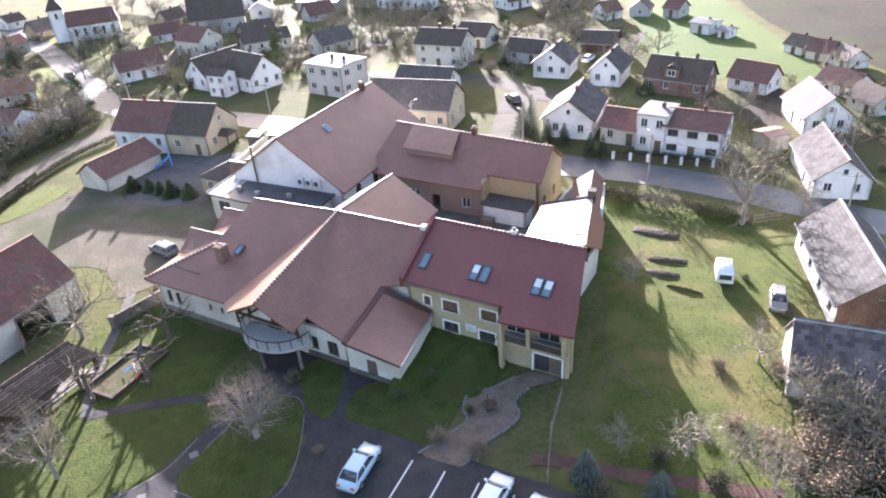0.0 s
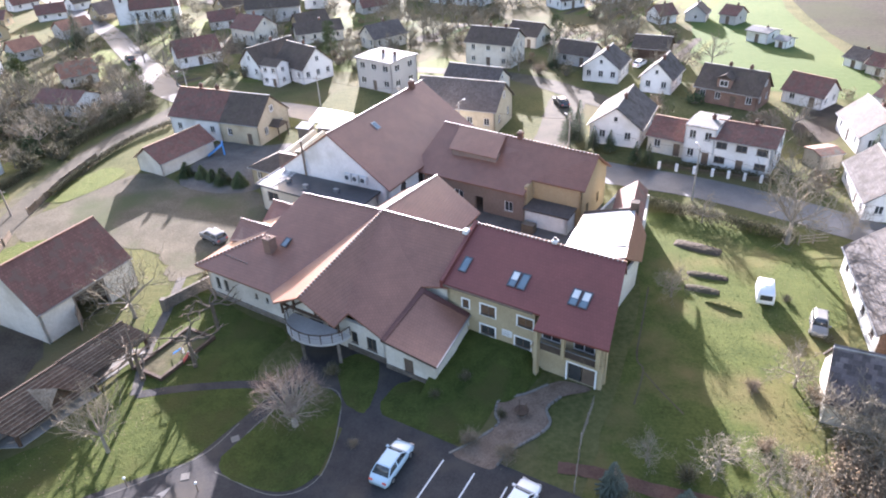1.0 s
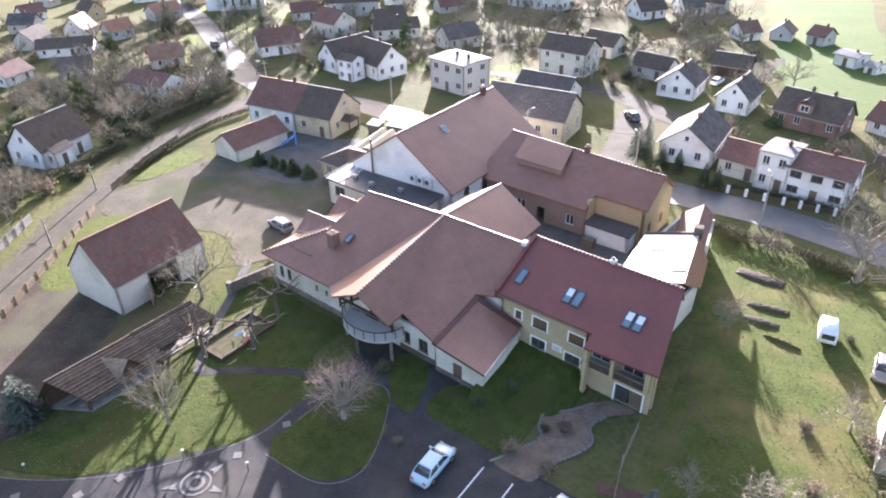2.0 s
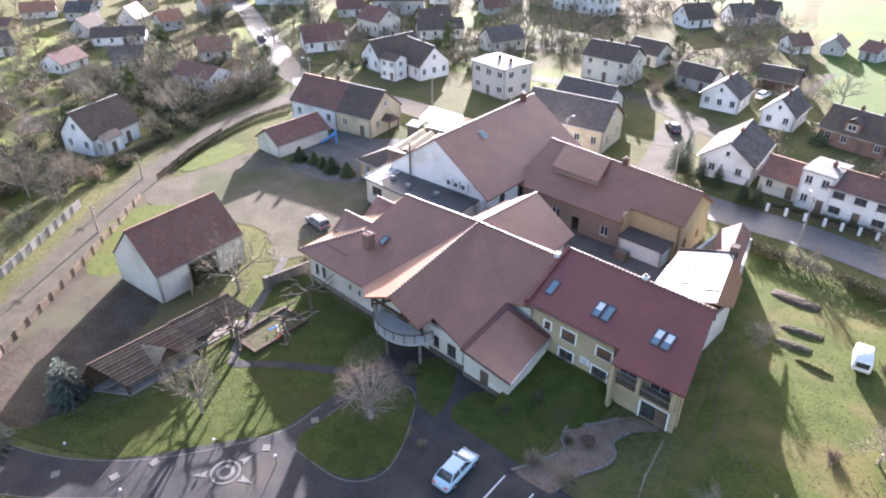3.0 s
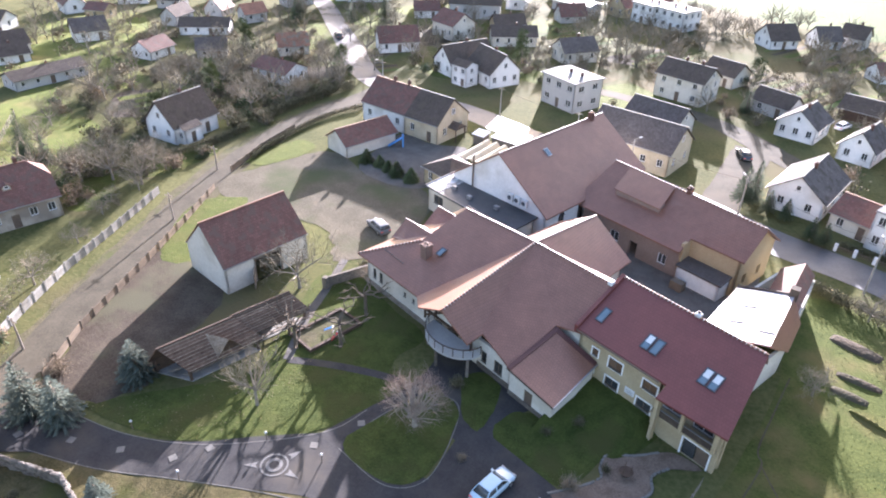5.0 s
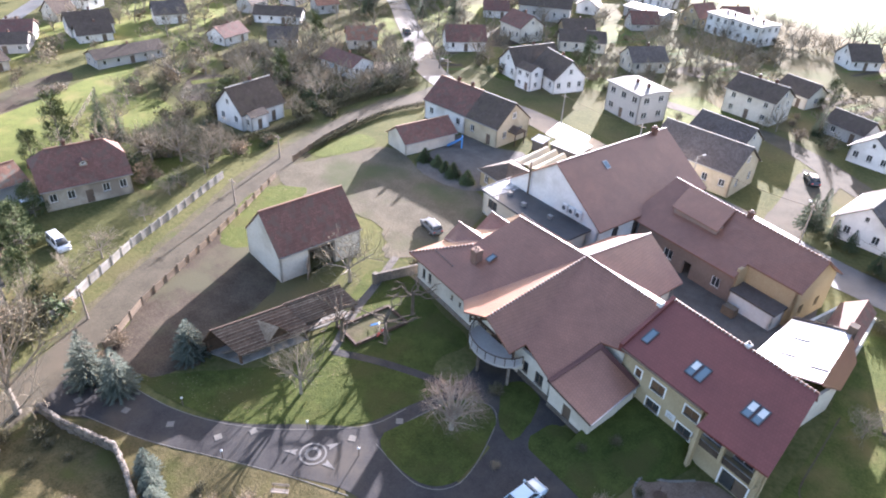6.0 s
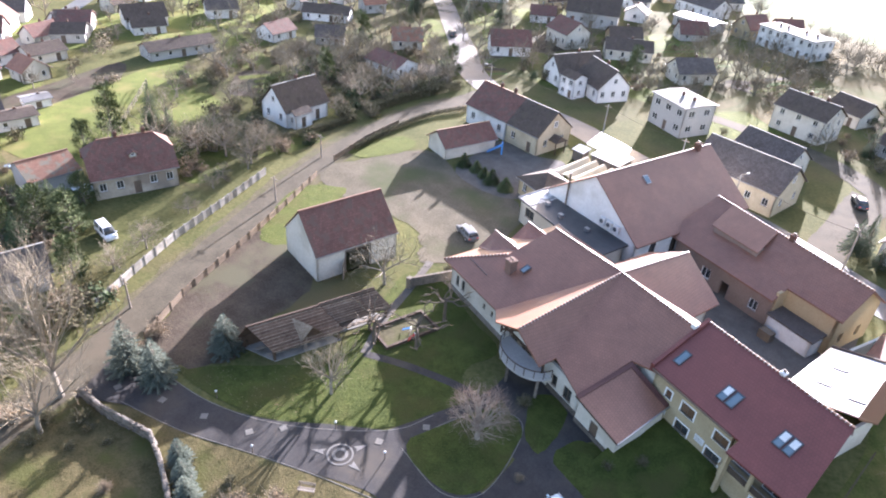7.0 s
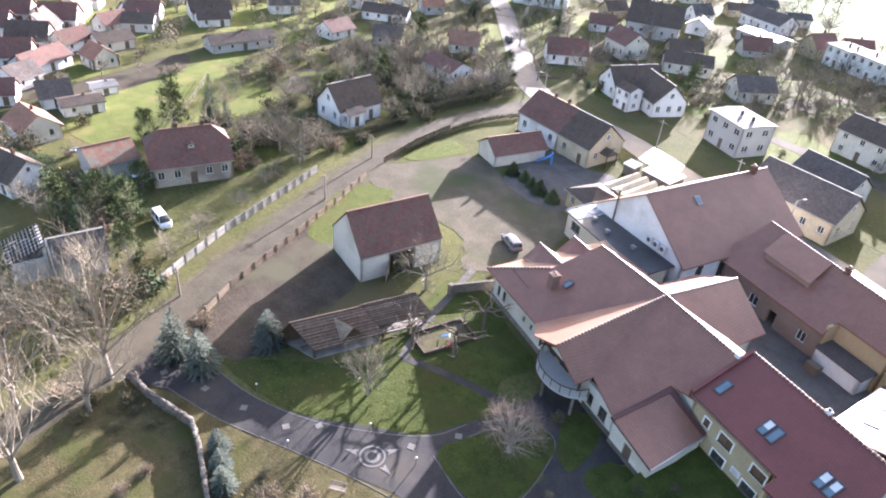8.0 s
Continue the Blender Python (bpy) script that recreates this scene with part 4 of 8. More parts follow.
# loggia over the entrance
bm = bmesh.new()
box(bm, 6.3, 12.9, -2.5, -1.2, 2.55, 2.75)
part("loggia_floor", bm, M_YELLOW, wing)
for x in (7.1, 9.5, 12.7):
    bm = bmesh.new()
    box(bm, x - 0.16, x + 0.16, (-2.9 if x < 7.2 else -2.45) - 0.3, -2.6 if x < 7.2 else -2.45, 0 if x < 7.2 else 2.75, rp(0, -2.6) - 0.3)
    part("pillar", bm, M_YELLOW, wing)
for x0, x1 in ((7.3, 9.3), (9.7, 12.5)):
    bm = bmesh.new()
    box(bm, x0, x1, -2.56, -2.52, 2.85, 3.6)
    part("parapet_panel", bm, M_DARKROOF, wing, "dark panel of the loggia railing")
    bm = bmesh.new()
    box(bm, x0, x1, -2.6, -2.48, 3.6, 3.67)
    part("handrail", bm, M_METAL, wing)
chimney(wing, 5.1, RV + 0.1, RZ - 0.4, RZ + 0.36, 0.42, M_WHITE)

# bank of lawn rising against the wall of the wing and the corner of the annex
ease = lambda t: (lambda c: c * c * (3 - 2 * c))(max(0.0, min(1.0, t)))
bm = bmesh.new()
grid = []
for j in range(25):
    y = -11.0 + j * 0.39
    row = []
    for i in range(25):
        x = -0.62 + i * 0.35
        up = max(1.45 * ease((y + 9.0) / 6.5) * ease((7.6 - x) / 2.0), 1.05 * ease((2.9 - x) / 2.6) * ease((y + 10.9) / 2.2))
        row.append(bm.verts.new((x, y, up - 0.02 + 0.05 * noise.noise(Vector((x, y, 0))) * ease(up))))
    grid.append(row)
for r0, r1 in zip(grid, grid[1:]):
    for a, b, c, d in zip(r0, r0[1:], r1[1:], r1):
        f = bm.faces.new((a, b, c, d))
        f.smooth = True
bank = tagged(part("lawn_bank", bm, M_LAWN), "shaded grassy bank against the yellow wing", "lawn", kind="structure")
bank.matrix_world = pose(0, 40, 0, 0, 0, -24)

# main banqueting house
main = HALL("main_house", "cream single-storey hall house with a large brown-red hipped roof")
X, T = (-14.0, 3.1, 9.0), (-12.7, -11.7, 7.3)
RW, RE = (-24.6, 2.2, 9.0), (-3.55, 3.2, 9.0)
SW, VB, LE = (-31.1, -9.3, 3.85), (-20.0, -9.0, 3.6), (-16.95, -11.25, 4.96)
EE0, EE1, EE2 = (-9.9, -10.6, 4.2), (-9.8, -8.6, 4.6), (-5.4, -9.2, 3.6)
V1, VE = (-5.4, -2.6, 5.45), (-2.8, -1.8, 5.75)
NW, NE = (-30.8, 8.4, 4.6), (-3.55, 9.4, 5.2)
N0 = (-14.8, 14.9, 8.0)
K, K2 = (-25.7, -3.7, 6.2), (-25.7, 6.2, 6.2)
mr = plate_roof(main, [[SW, VB, X, RW, K], [NW, SW, K, K2], [K, RW, K2], [RE, (-3.55, 8.6, 5.6), NW, K2, RW, X], [X, V1, VE, RE]], M_BROWNRED)
plate_roof(main, [[X, T, EE0, EE1], [X, EE1, EE2, V1]], M_BROWNRED, name="east_slope")
ws = plate_roof(main, [[VB, LE, T, X]], M_BROWNRED, name="west_slope")
def on_plane(a, b, c, x, y):
    """The point over (x, y) in the plane of three points."""
    n = (Vector(b) - Vector(a)).cross(Vector(c) - Vector(a))
    return (x, y, a[2] - (n.x * (x - a[0]) + n.y * (y - a[1])) / n.z)


NE1, NW1 = (-8.9, 14.9, 4.3), (-20.4, 14.9, 4.6)
plate_roof(main, [[X, on_plane(X, NE1, N0, -7.9, 6.4), NE1, N0], [N0, NW1, on_plane(X, NW1, N0, -19.4, 7.6), X]], M_BROWNRED, name="north_slope")
for a, b in ((RW, X), (X, RE), (X, T), (X, N0), (K, SW), (K2, NW)):
    ridge_line(mr, a, b)
bm = bmesh.new()
box(bm, -3.95, -3.45, 2.9, 3.5, 8.9, 9.35)
part("ridge_cap", bm, M_WHITEPAINT, mr, "white mortared ridge end")
sW = (-30.0, -8.7, -18.2, -8.7, 3.6, [(1.1, 1.75, 1.3, 2.7), (2.4, 3.05, 1.3, 2.7), (7.2, 7.6, 1.9, 2.5), (8.8, 9.2, 1.9, 2.5)])
sF = (-10.4, -8.5, -5.6, -8.5, 3.5, [(0.5, 1.3, 1.0, 2.4), (2.4, 3.6, 0.9, 2.4)])
sB = (-18.2, -8.7, -10.4, -8.5, 3.6, [(1.0, 2.2, 0.02, 2.1), (3.0, 4.8, 0.6, 2.1), (5.4, 6.8, 0.6, 2.1)])
walls(main, "wall", [sW, sB, sF, (-3.4, 8.0, -30.0, 8.0, 4.4, []), (-30.0, 8.0, -30.0, -8.7, 3.6, [(3, 4, 1.2, 2.6), (7, 8, 1.2, 2.6), (11, 12, 1.2, 2.6)]),
                     (-9.9, 8.0, -9.9, 14.5, 4.6, []), (-9.9, 14.5, -19.8, 14.5, 4.6, []), (-5.6, -8.5, -5.6, -1.6, 3.2, []), (-5.6, -1.6, -3.0, -1.6, 5.2, [])], M_CREAM)
for s in (sW, sF, sB):
    fill_windows(main, s, frame_mat=M_FRAMED)
# plinth
for x0, x1, y in ((-30.12, -18.2, -8.7), (-10.4, -5.6, -8.5)):
    bm = bmesh.new()
    box(bm, x0, x1, y - 0.14, y - 0.003, 0, 0.62)
    part("plinth", bm, M_STONE, main, "grey fieldstone plinth")
# gable front over the terrace: plaster and dark timbers
bm = bmesh.new()
bm.faces.new([bm.verts.new(q) for q in ((-17.6, -9.6, 3.5), (-10.2, -9.6, 3.7), (-10.2, -9.6, 4.3), (-12.9, -9.6, 6.7), (-17.6, -9.6, 3.9))])
part("gable_panel", bm, M_CREAM, main)
for a, b in (((-17.6, 2.5), (-17.6, 4.1)), ((-13.0, 3.6), (-13.0, 6.6)), ((-17.6, 3.7), (-10.2, 3.7)), ((-16.4, 3.7), (-13.0, 6.0)), ((-11.2, 3.7), (-13.0, 5.6)), ((-17.4, 3.8), (-13.0, 6.6)),
             ((-15.8, 3.7), (-15.8, 4.9)), ((-12.2, 3.7), (-12.2, 4.9)), ((-10.2, 2.5), (-10.2, 4.3)), ((-17.6, 2.9), (-16.4, 3.7))):
    d = Vector((b[0] - a[0], b[1] - a[1]))
    bm = bmesh.new()
    box(bm, 0, d.length, -0.09, 0.09, -0.1, 0.1, Matrix.Translation((a[0], -9.75, a[1])) @ Matrix.Rotation(-math.atan2(d.y, d.x), 4, "Y"))
    part("timber", bm, M_TIMBER, main)
# rounded balcony
CX, CY, RA, RB = -13.0, -9.2, 3.7, 3.0
arc = [(CX - RA * math.cos(q), CY - RB * math.sin(q)) for q in [math.pi * i / 20 for i in range(21)]]
bm = bmesh.new()
slab(bm, [(x, y, 2.55) for x, y in arc], 0.3)
bal = part("balcony", bm, M_GREY, main, "rounded grey concrete balcony")
for z in (2.75, 3.0, 3.3, 3.55):
    bm = bmesh.new()
    rings = []
    for x, y in arc:
        q = Vector((x - CX, y - CY)).normalized() * 0.03
        rings.append([bm.verts.new((x + q.x * a, y + q.y * a, z + b)) for a, b in ((-1, -0.05), (1, -0.05), (1, 0.05), (-1, 0.05))])
    for r0, r1 in zip(rings, rings[1:]):
        for i in range(4):
            bm.faces.new((r0[i], r0[(i + 1) % 4], r1[(i + 1) % 4], r1[i]))
    part("rail", bm, M_TIMBER if z > 3.5 else M_GREY, bal)
for i in range(0, 21, 2):
    bm = bmesh.new()
    box(bm, arc[i][0] - 0.04, arc[i][0] + 0.04, arc[i][1] - 0.04, arc[i][1] + 0.04, 2.55, 3.55)
    part("baluster", bm, M_TIMBER, bal)
for x, y in ((-9.7, -10.6), (-16.2, -10.4), (-13.0, -12.0)):
    bm = bmesh.new()
    bmesh.ops.create_cone(bm, cap_ends=True, segments=10, radius1=0.17, radius2=0.15, depth=2.3, matrix=Matrix.Translation((x, y, 1.15)))
    part("column", bm, M_STONE, bal)
# chimney, vents, roof hatch and the two small gablets on the west hip
chimney(main, -23.4, -4.9, 5.2, 7.2, 1.0, M_BRICK)
roof_window(main, -22.5, -4.3, 0.8, 1.2, lambda x, y: 9.0 - (2.4 - y) * 0.437)
for yy in (-2.0, 3.2):
    bm = bmesh.new()
    apex0, apex1 = (-31.0, yy, 6.15), (-25.75, yy, 6.25)
    slab(bm, [(-31.0, yy - 2.3, 4.35), apex0, apex1, (-28.6, yy - 2.3, 4.9)], 0.15)
    g = part("gablet_slope", bm, M_BROWNRED, main, "tiled slope of a small gablet")
    bm = bmesh.new()
    slab(bm, [(-31.0, yy + 2.3, 4.35), (-28.6, yy + 2.3, 4.9), apex1, apex0], 0.15)
    part("gablet_slope", bm, M_BROWNRED, main)
    bm = bmesh.new()
    bm.faces.new([bm.verts.new(q) for q in ((-30.9, yy - 2.2, 4.2), (-30.9, yy + 2.2, 4.2), (-30.9, yy, 6.0))])
    part("gablet_wall", bm, M_CREAM, main)
    ridge_line(g, apex0, apex1)
rz = lambda x, y: on_plane(SW, VB, X, x, y)[2]
for k in range(9):
    x, y = -28.4 + k * 0.42, -7.2
    bm = bmesh.new()
    box(bm, x - 0.05, x + 0.05, y, y + 0.18, rz(x, y), rz(x, y) + 0.12)
    part("snow_guard", bm, M_FRAMEG, mr)
# low annex beside it
annex = HALL("low_annex", "low cream annex with a brown-red lean-to roof")
bm = bmesh.new()
uvl = bm.loops.layers.uv.verify()
A0, A1, A2, A3 = [Vector(q) for q in ((-5.35, -9.5, 3.75), (0.65, -9.5, 3.1), (-0.5, -1.75, 3.35), (-5.35, -2.6, 5.3))]
rows = [[A0.lerp(A1, i / 12).lerp(A3.lerp(A2, i / 12), j / 12) for i in range(13)] for j in range(13)]
for dz in (0.0, -0.2):
    g = [[bm.verts.new(q + Vector((0, 0, dz))) for q in r] for r in rows]
    for r0, r1 in zip(g, g[1:]):
        for i in range(12):
            f = bm.faces.new((r0[i], r0[i + 1], r1[i + 1], r1[i]))
            for lp in f.loops:
                lp[uvl].uv = lp.vert.co.xy
ar = part("roof_slope", bm, M_BROWNRED, annex)
ar.data.polygons.foreach_set("use_smooth", [True] * len(ar.data.polygons))
bm = bmesh.new()
slab(bm, [(-5.35, -9.53, 3.76), (0.67, -9.53, 3.11), (0.67, -9.49, 3.11), (-5.35, -9.49, 3.76)], 0.22)
part("eave_board", bm, M_TIMBER, ar)
sA = (-5.4, -8.9, 0.1, -8.9, 2.95, [(2.0, 3.1, 0.02, 2.05)])
walls(annex, "wall", [sA, (0.1, -8.9, -0.6, -2.1, 2.95, [])], M_CREAM)
bm = bmesh.new()
box(bm, -3.4, -2.3, -8.78, -8.7, 0.03, 2.05)
part("door", bm, M_FRAMED, annex, "dark wooden door")
bm = bmesh.new()
box(bm, -5.4, 0.2, -9.02, -8.903, 0, 0.5)
part("plinth", bm, M_STONE, annex)
bm = bmesh.new()
slab(bm, [(0.68, -9.5, 3.08), (0.8, -9.5, 3.08), (-0.35, -1.75, 3.3), (-0.47, -1.75, 3.3)], 0.13)
part("gutter", bm, M_METAL, ar)
for pts in ([(-5.35, -9.5, 3.83), (-4.9, -9.5, 3.78), (-4.9, -2.7, 5.2), (-5.35, -2.6, 5.38)], [(-5.35, -3.1, 5.27), (-0.43, -2.3, 3.44), (-0.5, -1.75, 3.46), (-5.35, -2.6, 5.40)]):
    bm = bmesh.new()
    slab(bm, pts, 0.12)
    part("roof_border", bm, M_BORDER, ar, "darker red border of the lean-to roof")

# big hall behind
hall = thing("big_hall", pose(-18.35, 75.8, 0, 0, 0, -20.9), "long white hall with a tall brown-red gabled roof", "building", "hall complex")
HS, HN = -11.6, 11.6
segW = [(-8.6, HS, 8.6, HS, 4.9, [(6.6, 7.2, 2.4, 3.4), (10.6, 11.2, 2.4, 3.4)]), (8.6, HS, 8.6, HN, 4.9, [(3 + i * 4.4, 4.3 + i * 4.4, 1.4, 3.6) for i in range(5)]),
        (8.6, HN, -8.6, HN, 4.9, []), (-8.6, HN, -8.6, HS, 4.9, [])]
walls(hall, "wall", segW, M_WHITE)
for s in segW:
    fill_windows(hall, s, frame_mat=M_FRAMED)
for k in range(5):
    y = HS + 3.65 + k * 4.4
    for r, dx, mt, nm in ((0.85, 0.02, M_FRAMEW, "arch_surround"), (0.66, 0.04, M_GLASS, "arch_pane")):
        bm = bmesh.new()
        ring = [(math.cos(q) * r, 3.58 + math.sin(q) * r) for q in [math.pi * i / 12 for i in range(13)]]
        a = [bm.verts.new((8.6 + dx, y + u, z)) for u, z in ring]
        b = [bm.verts.new((8.58, y + u, z)) for u, z in ring]
        bm.faces.new(a), bm.faces.new(b[::-1])
        for i in range(13):
            bm.faces.new((a[i], a[(i + 1) % 13], b[(i + 1) % 13], b[i]))
        part(nm, bm, mt, hall)
for y in (HS, HN):
    bm = bmesh.new()
    s = 0.35 if y < 0 else -0.35
    a = [bm.verts.new(q) for q in ((-8.6, y, 4.9), (8.6, y, 4.9), (0, y, 10.75))]
    b = [bm.verts.new((v.co.x, y + s, v.co.z)) for v in a]
    bm.faces.new(a), bm.faces.new(b[::-1])
    for i in range(3):
        bm.faces.new((a[i], a[(i + 1) % 3], b[(i + 1) % 3], b[i]))
    part("gable", bm, M_WHITE, hall)
hr = plate_roof(hall, [[(9.1, HS - 0.25, 4.72), (9.1, HN + 0.25, 4.72), (0, HN + 0.25, 11), (0, HS - 0.25, 11)], [(-9.1, HN + 0.25, 4.72), (-9.1, HS - 0.25, 4.72), (0, HS - 0.25, 11), (0, HN + 0.25, 11)]], M_BROWNRED)
ridge_line(hr, (0, HS - 0.25, 11), (0, HN + 0.25, 11), 0.5)
chimney(hall, 0.2, 8.6, 10.4, 11.9, 0.7)
bm = bmesh.new()
bmesh.ops.create_cone(bm, cap_ends=True, segments=10, radius1=0.14, radius2=0.14, depth=5.0, matrix=Matrix.Translation((-4.4, HS - 0.4, 6.9)))
part("flue", bm, M_FRAMED, hall, "dark metal flue on the gable")
for i in range(3):
    bm = bmesh.new()
    box(bm, 2.2 + i * 1.25, 3.15 + i * 1.25, HS - 0.45, HS - 0.02, 4.9, 6.0)
    unit = part("air_unit", bm, M_WHITEPAINT, hall, "white air conditioning unit")
    bm = bmesh.new()
    bmesh.ops.create_cone(bm, cap_ends=True, segments=16, radius1=0.32, radius2=0.32, depth=0.04, matrix=Matrix.Translation((2.6 + i * 1.25, HS - 0.46, 5.45)) @ Matrix.Rotation(math.pi / 2, 4, "X"))
    part("fan_grille", bm, M_FRAMEG, unit)
m = Matrix.Translation((1.55, -4.35, 11 - 1.55 * 0.69 + 0.02)) @ Matrix.Rotation(radians(34.6), 4, "Y")
bm = bmesh.new()
box(bm, 0, 1.3, 0, 0.9, 0, 0.1)
sk = part("roof_window", bm, M_METAL, hall, "grey metal roof window frame", m)
bm = bmesh.new()
box(bm, 0.1, 1.2, 0.1, 0.8, 0.1, 0.12)
part("pane", bm, M_SKYGLASS, sk)
# flat-roofed front of the big hall
flat = HALL("flat_annex", "cream annex with a dark flat felt roof")
sf = (-40.0, 9.0, -23.5, 9.0, 3.7, [(1.2, 3.2, 1.6, 3.0)])
walls(flat, "wall", [sf, (-23.5, 9.0, -23.5, 13.5, 3.7, []), (-23.5, 13.5, -40.0, 13.5, 3.7, []), (-40.0, 13.5, -40.0, 9.0, 3.7, [(1.2, 2.4, 1.4, 2.8)])], M_CREAM)
fill_windows(flat, sf, frame_mat=M_FRAMED)
plate_roof(flat, [[(-40.3, 8.7, 3.85), (-23.2, 8.7, 3.85), (-23.2, 14.3, 4.3), (-40.3, 14.3, 4.3)]], M_BITUMEN)
# end sheet of the felt, its sky reflection painted in pale patches
bm = bmesh.new()
slab(bm, [(-40.32, 8.68, 3.9), (-37.6, 8.68, 3.9), (-36.9, 14.32, 4.36), (-40.32, 14.32, 4.36)], 0.12)
part("roof_end_sheet", bm, M_GLAREFELT, flat, "glossy felt with reflected sky painted as pale patches")
bm = bmesh.new()
for x0, x1, y0, y1, z in ((-40.42, -23.15, 8.6, 8.75, 3.92), (-40.42, -40.27, 8.75, 14.3, 4.0)):
    slab(bm, [(x0, y0, z), (x1, y0, z), (x1, y1, z + 0.08 * (y1 - y0)), (x0, y1, z + 0.08 * (y1 - y0))], 0.25)
part("roof_edge", bm, M_FRAMEG, flat, "dark metal roof edge")
for x, y in ((-36.5, 11.0), (-33.0, 10.6), (-28.5, 11.5)):
    bm = bmesh.new()
    box(bm, x - 0.35, x + 0.35, y - 0.25, y + 0.25, 4.0, 4.55)
    part("roof_vent", bm, M_METAL, flat)
# brown stands for shade painted on the north wing's wall and dormer front
M_SHADEWALL = mat("shaded_wall_render", (0.20, 0.145, 0.115), (0.28, 0.21, 0.17), 0.9, 0.3, 4.0, 0.2, 0.2)
# north wing with ochre wall
north = HALL("north_wing", "ochre north wing with a brown-red tiled roof and a long dormer")
NP = [(-23.5, 21.4, 4.2), (-6.5, 21.4, 4.2), (-6.5, 23.6, 5.4), (0.5, 23.6, 5.4), (0.5, 27.6, 8.5), (-22.8, 29.2, 8.5)]
nrf = plate_roof(north, [NP[:3] + [(-6.5, 28.1, 8.5), (-22.8, 29.2, 8.5)], [(-6.5, 23.6, 5.4), (0.6, 23.6, 5.4), (0.6, 27.6, 8.5), (-6.5, 28.1, 8.5)],
                         [(0.6, 32.5, 5.2), (-23.5, 34, 5.2), (-22.8, 29.2, 8.5), (0.6, 27.6, 8.5)]], M_BROWNRED)
ridge_line(nrf, (-22.8, 29.2, 8.5), (0.6, 27.6, 8.5), 0.5)
# long wall in the shade-brown colour, the right end in plain ochre
walls(north, "brick_wall", [(-22, 22.2, -6.6, 22.2, 4.1, [(8, 9.2, 0.02, 2.1), (4.8, 6.2, 1.0, 2.4), (12.4, 13.6, 1.0, 2.4)])], M_SHADEWALL)
walls(north, "wall", [(-6.6, 24.0, 0.1, 24.0, 5.2, []), (0.1, 24.0, 0.1, 32.0, 5.2, [(1.5, 2.4, 1.2, 2.6), (5, 5.9, 1.2, 2.6)]), (0.1, 32, -22, 33.5, 5.0, [])], M_OCHRE)
fill_windows(north, (-22, 22.2, -6.6, 22.2, 4.1, [(4.8, 6.2, 1.0, 2.4), (12.4, 13.6, 1.0, 2.4)]))
bm = bmesh.new()
a = [bm.verts.new(q) for q in ((0.1, 24.0, 5.2), (0.1, 32.0, 5.2), (0.1, 27.7, 8.35))]
b = [bm.verts.new((-0.25, v.co.y, v.co.z)) for v in a]
bm.faces.new(a), bm.faces.new(b[::-1])
for i in range(3):
    bm.faces.new((a[i], a[(i + 1) % 3], b[(i + 1) % 3], b[i]))
part("gable", bm, M_OCHRE, north)
plate_roof(north, [[(-19.3, 24.5, 6.95), (-11.9, 24.3, 6.95), (-12.6, 28.3, 8.6), (-20.0, 28.7, 8.6)]], M_BROWNRED, 0.1, "dormer_roof")
bm = bmesh.new()
box(bm, -19.0, -12.2, 24.75, 27.0, 5.2, 6.95)
part("dormer", bm, M_SHADEWALL, north)
chimney(north, -10.6, 28.5, 8.0, 9.3, 0.6)
bm = bmesh.new()
box(bm, -6.8, -6.45, 22.2, 24.3, 0, 5.1)
part("return_wall", bm, M_OCHRE, north)
shed = HALL("white_shed", "low white flat-roofed shed against the ochre wall")
walls(shed, "wall", [(-6.4, 21.6, -0.6, 21.6, 2.3, []), (-0.6, 21.6, -0.6, 23.9, 2.3, []), (-0.6, 23.9, -6.4, 23.9, 2.3, []), (-6.4, 23.9, -6.4, 21.6, 2.3, [])], M_WHITE)
plate_roof(shed, [[(-6.6, 21.4, 2.4), (-0.4, 21.4, 2.4), (-0.4, 23.95, 2.75), (-6.6, 23.95, 2.75)]], M_BROWNFELT)
bm = bmesh.new()
for i in range(5):
    box(bm, 0, 1.6, 0.02, 1.1, i * 0.24, i * 0.24 + 0.22)
cr = thing("wooden_crate", pose(2.6, 60.4, 0, 0, 0, -24), "brown slatted wooden crate beside the white shed", "crate")
part("crate_body", bm, M_BOARD, cr)
# long outbuilding with the glaring pale roof
out = HALL("long_outbuilding", "long outbuilding with a pale shining sheet roof")
mo = Matrix.Translation((10.4, 11.2, 0)) @ Matrix.Rotation(radians(13.5), 4, "Z")
pt = lambda x, y, z: tuple(mo @ Vector((x, y, z)))
opl = plate_roof(out, [[pt(-0.3, -0.9, 6.4), pt(-0.3, 9.4, 6.4), pt(-6.0, 9.2, 5.1), pt(-7.0, -0.9, 4.9)]], M_METALROOF)
for u, w, lu, lw in ((-4.6, 5.6, 1.3, 1.7), (-4.9, 2.2, 1.25, 1.4), (-1.9, 1.3, 1.4, 1.8)):
    for a, b in (((u, w), (u + lu, w)), ((u + lu, w), (u + lu, w + lw))):
        hz = lambda x: 6.4 + (x + 0.3) * 1.4 / 6.2 + 0.11
        bm = bmesh.new()
        e = 0.05
        corners = [(a[0] - e, a[1] - e), (b[0] + e, a[1] - e), (b[0] + e, b[1] + e), (a[0] - e, b[1] + e)]
        slab(bm, [pt(x, y, hz(x)) for x, y in corners], 0.1)
        part("snow_rail", bm, M_FRAMED, opl, "dark snow rail on the metal roof")
plate_roof(out, [[pt(-0.3, 9.4, 6.4), pt(-0.3, -0.9, 6.4), pt(-0.15, -0.9, 6.25), pt(1.15, 3.8, 3.3), pt(1.15, 9.4, 3.3)]], M_BROWNRED, name="east_roof")
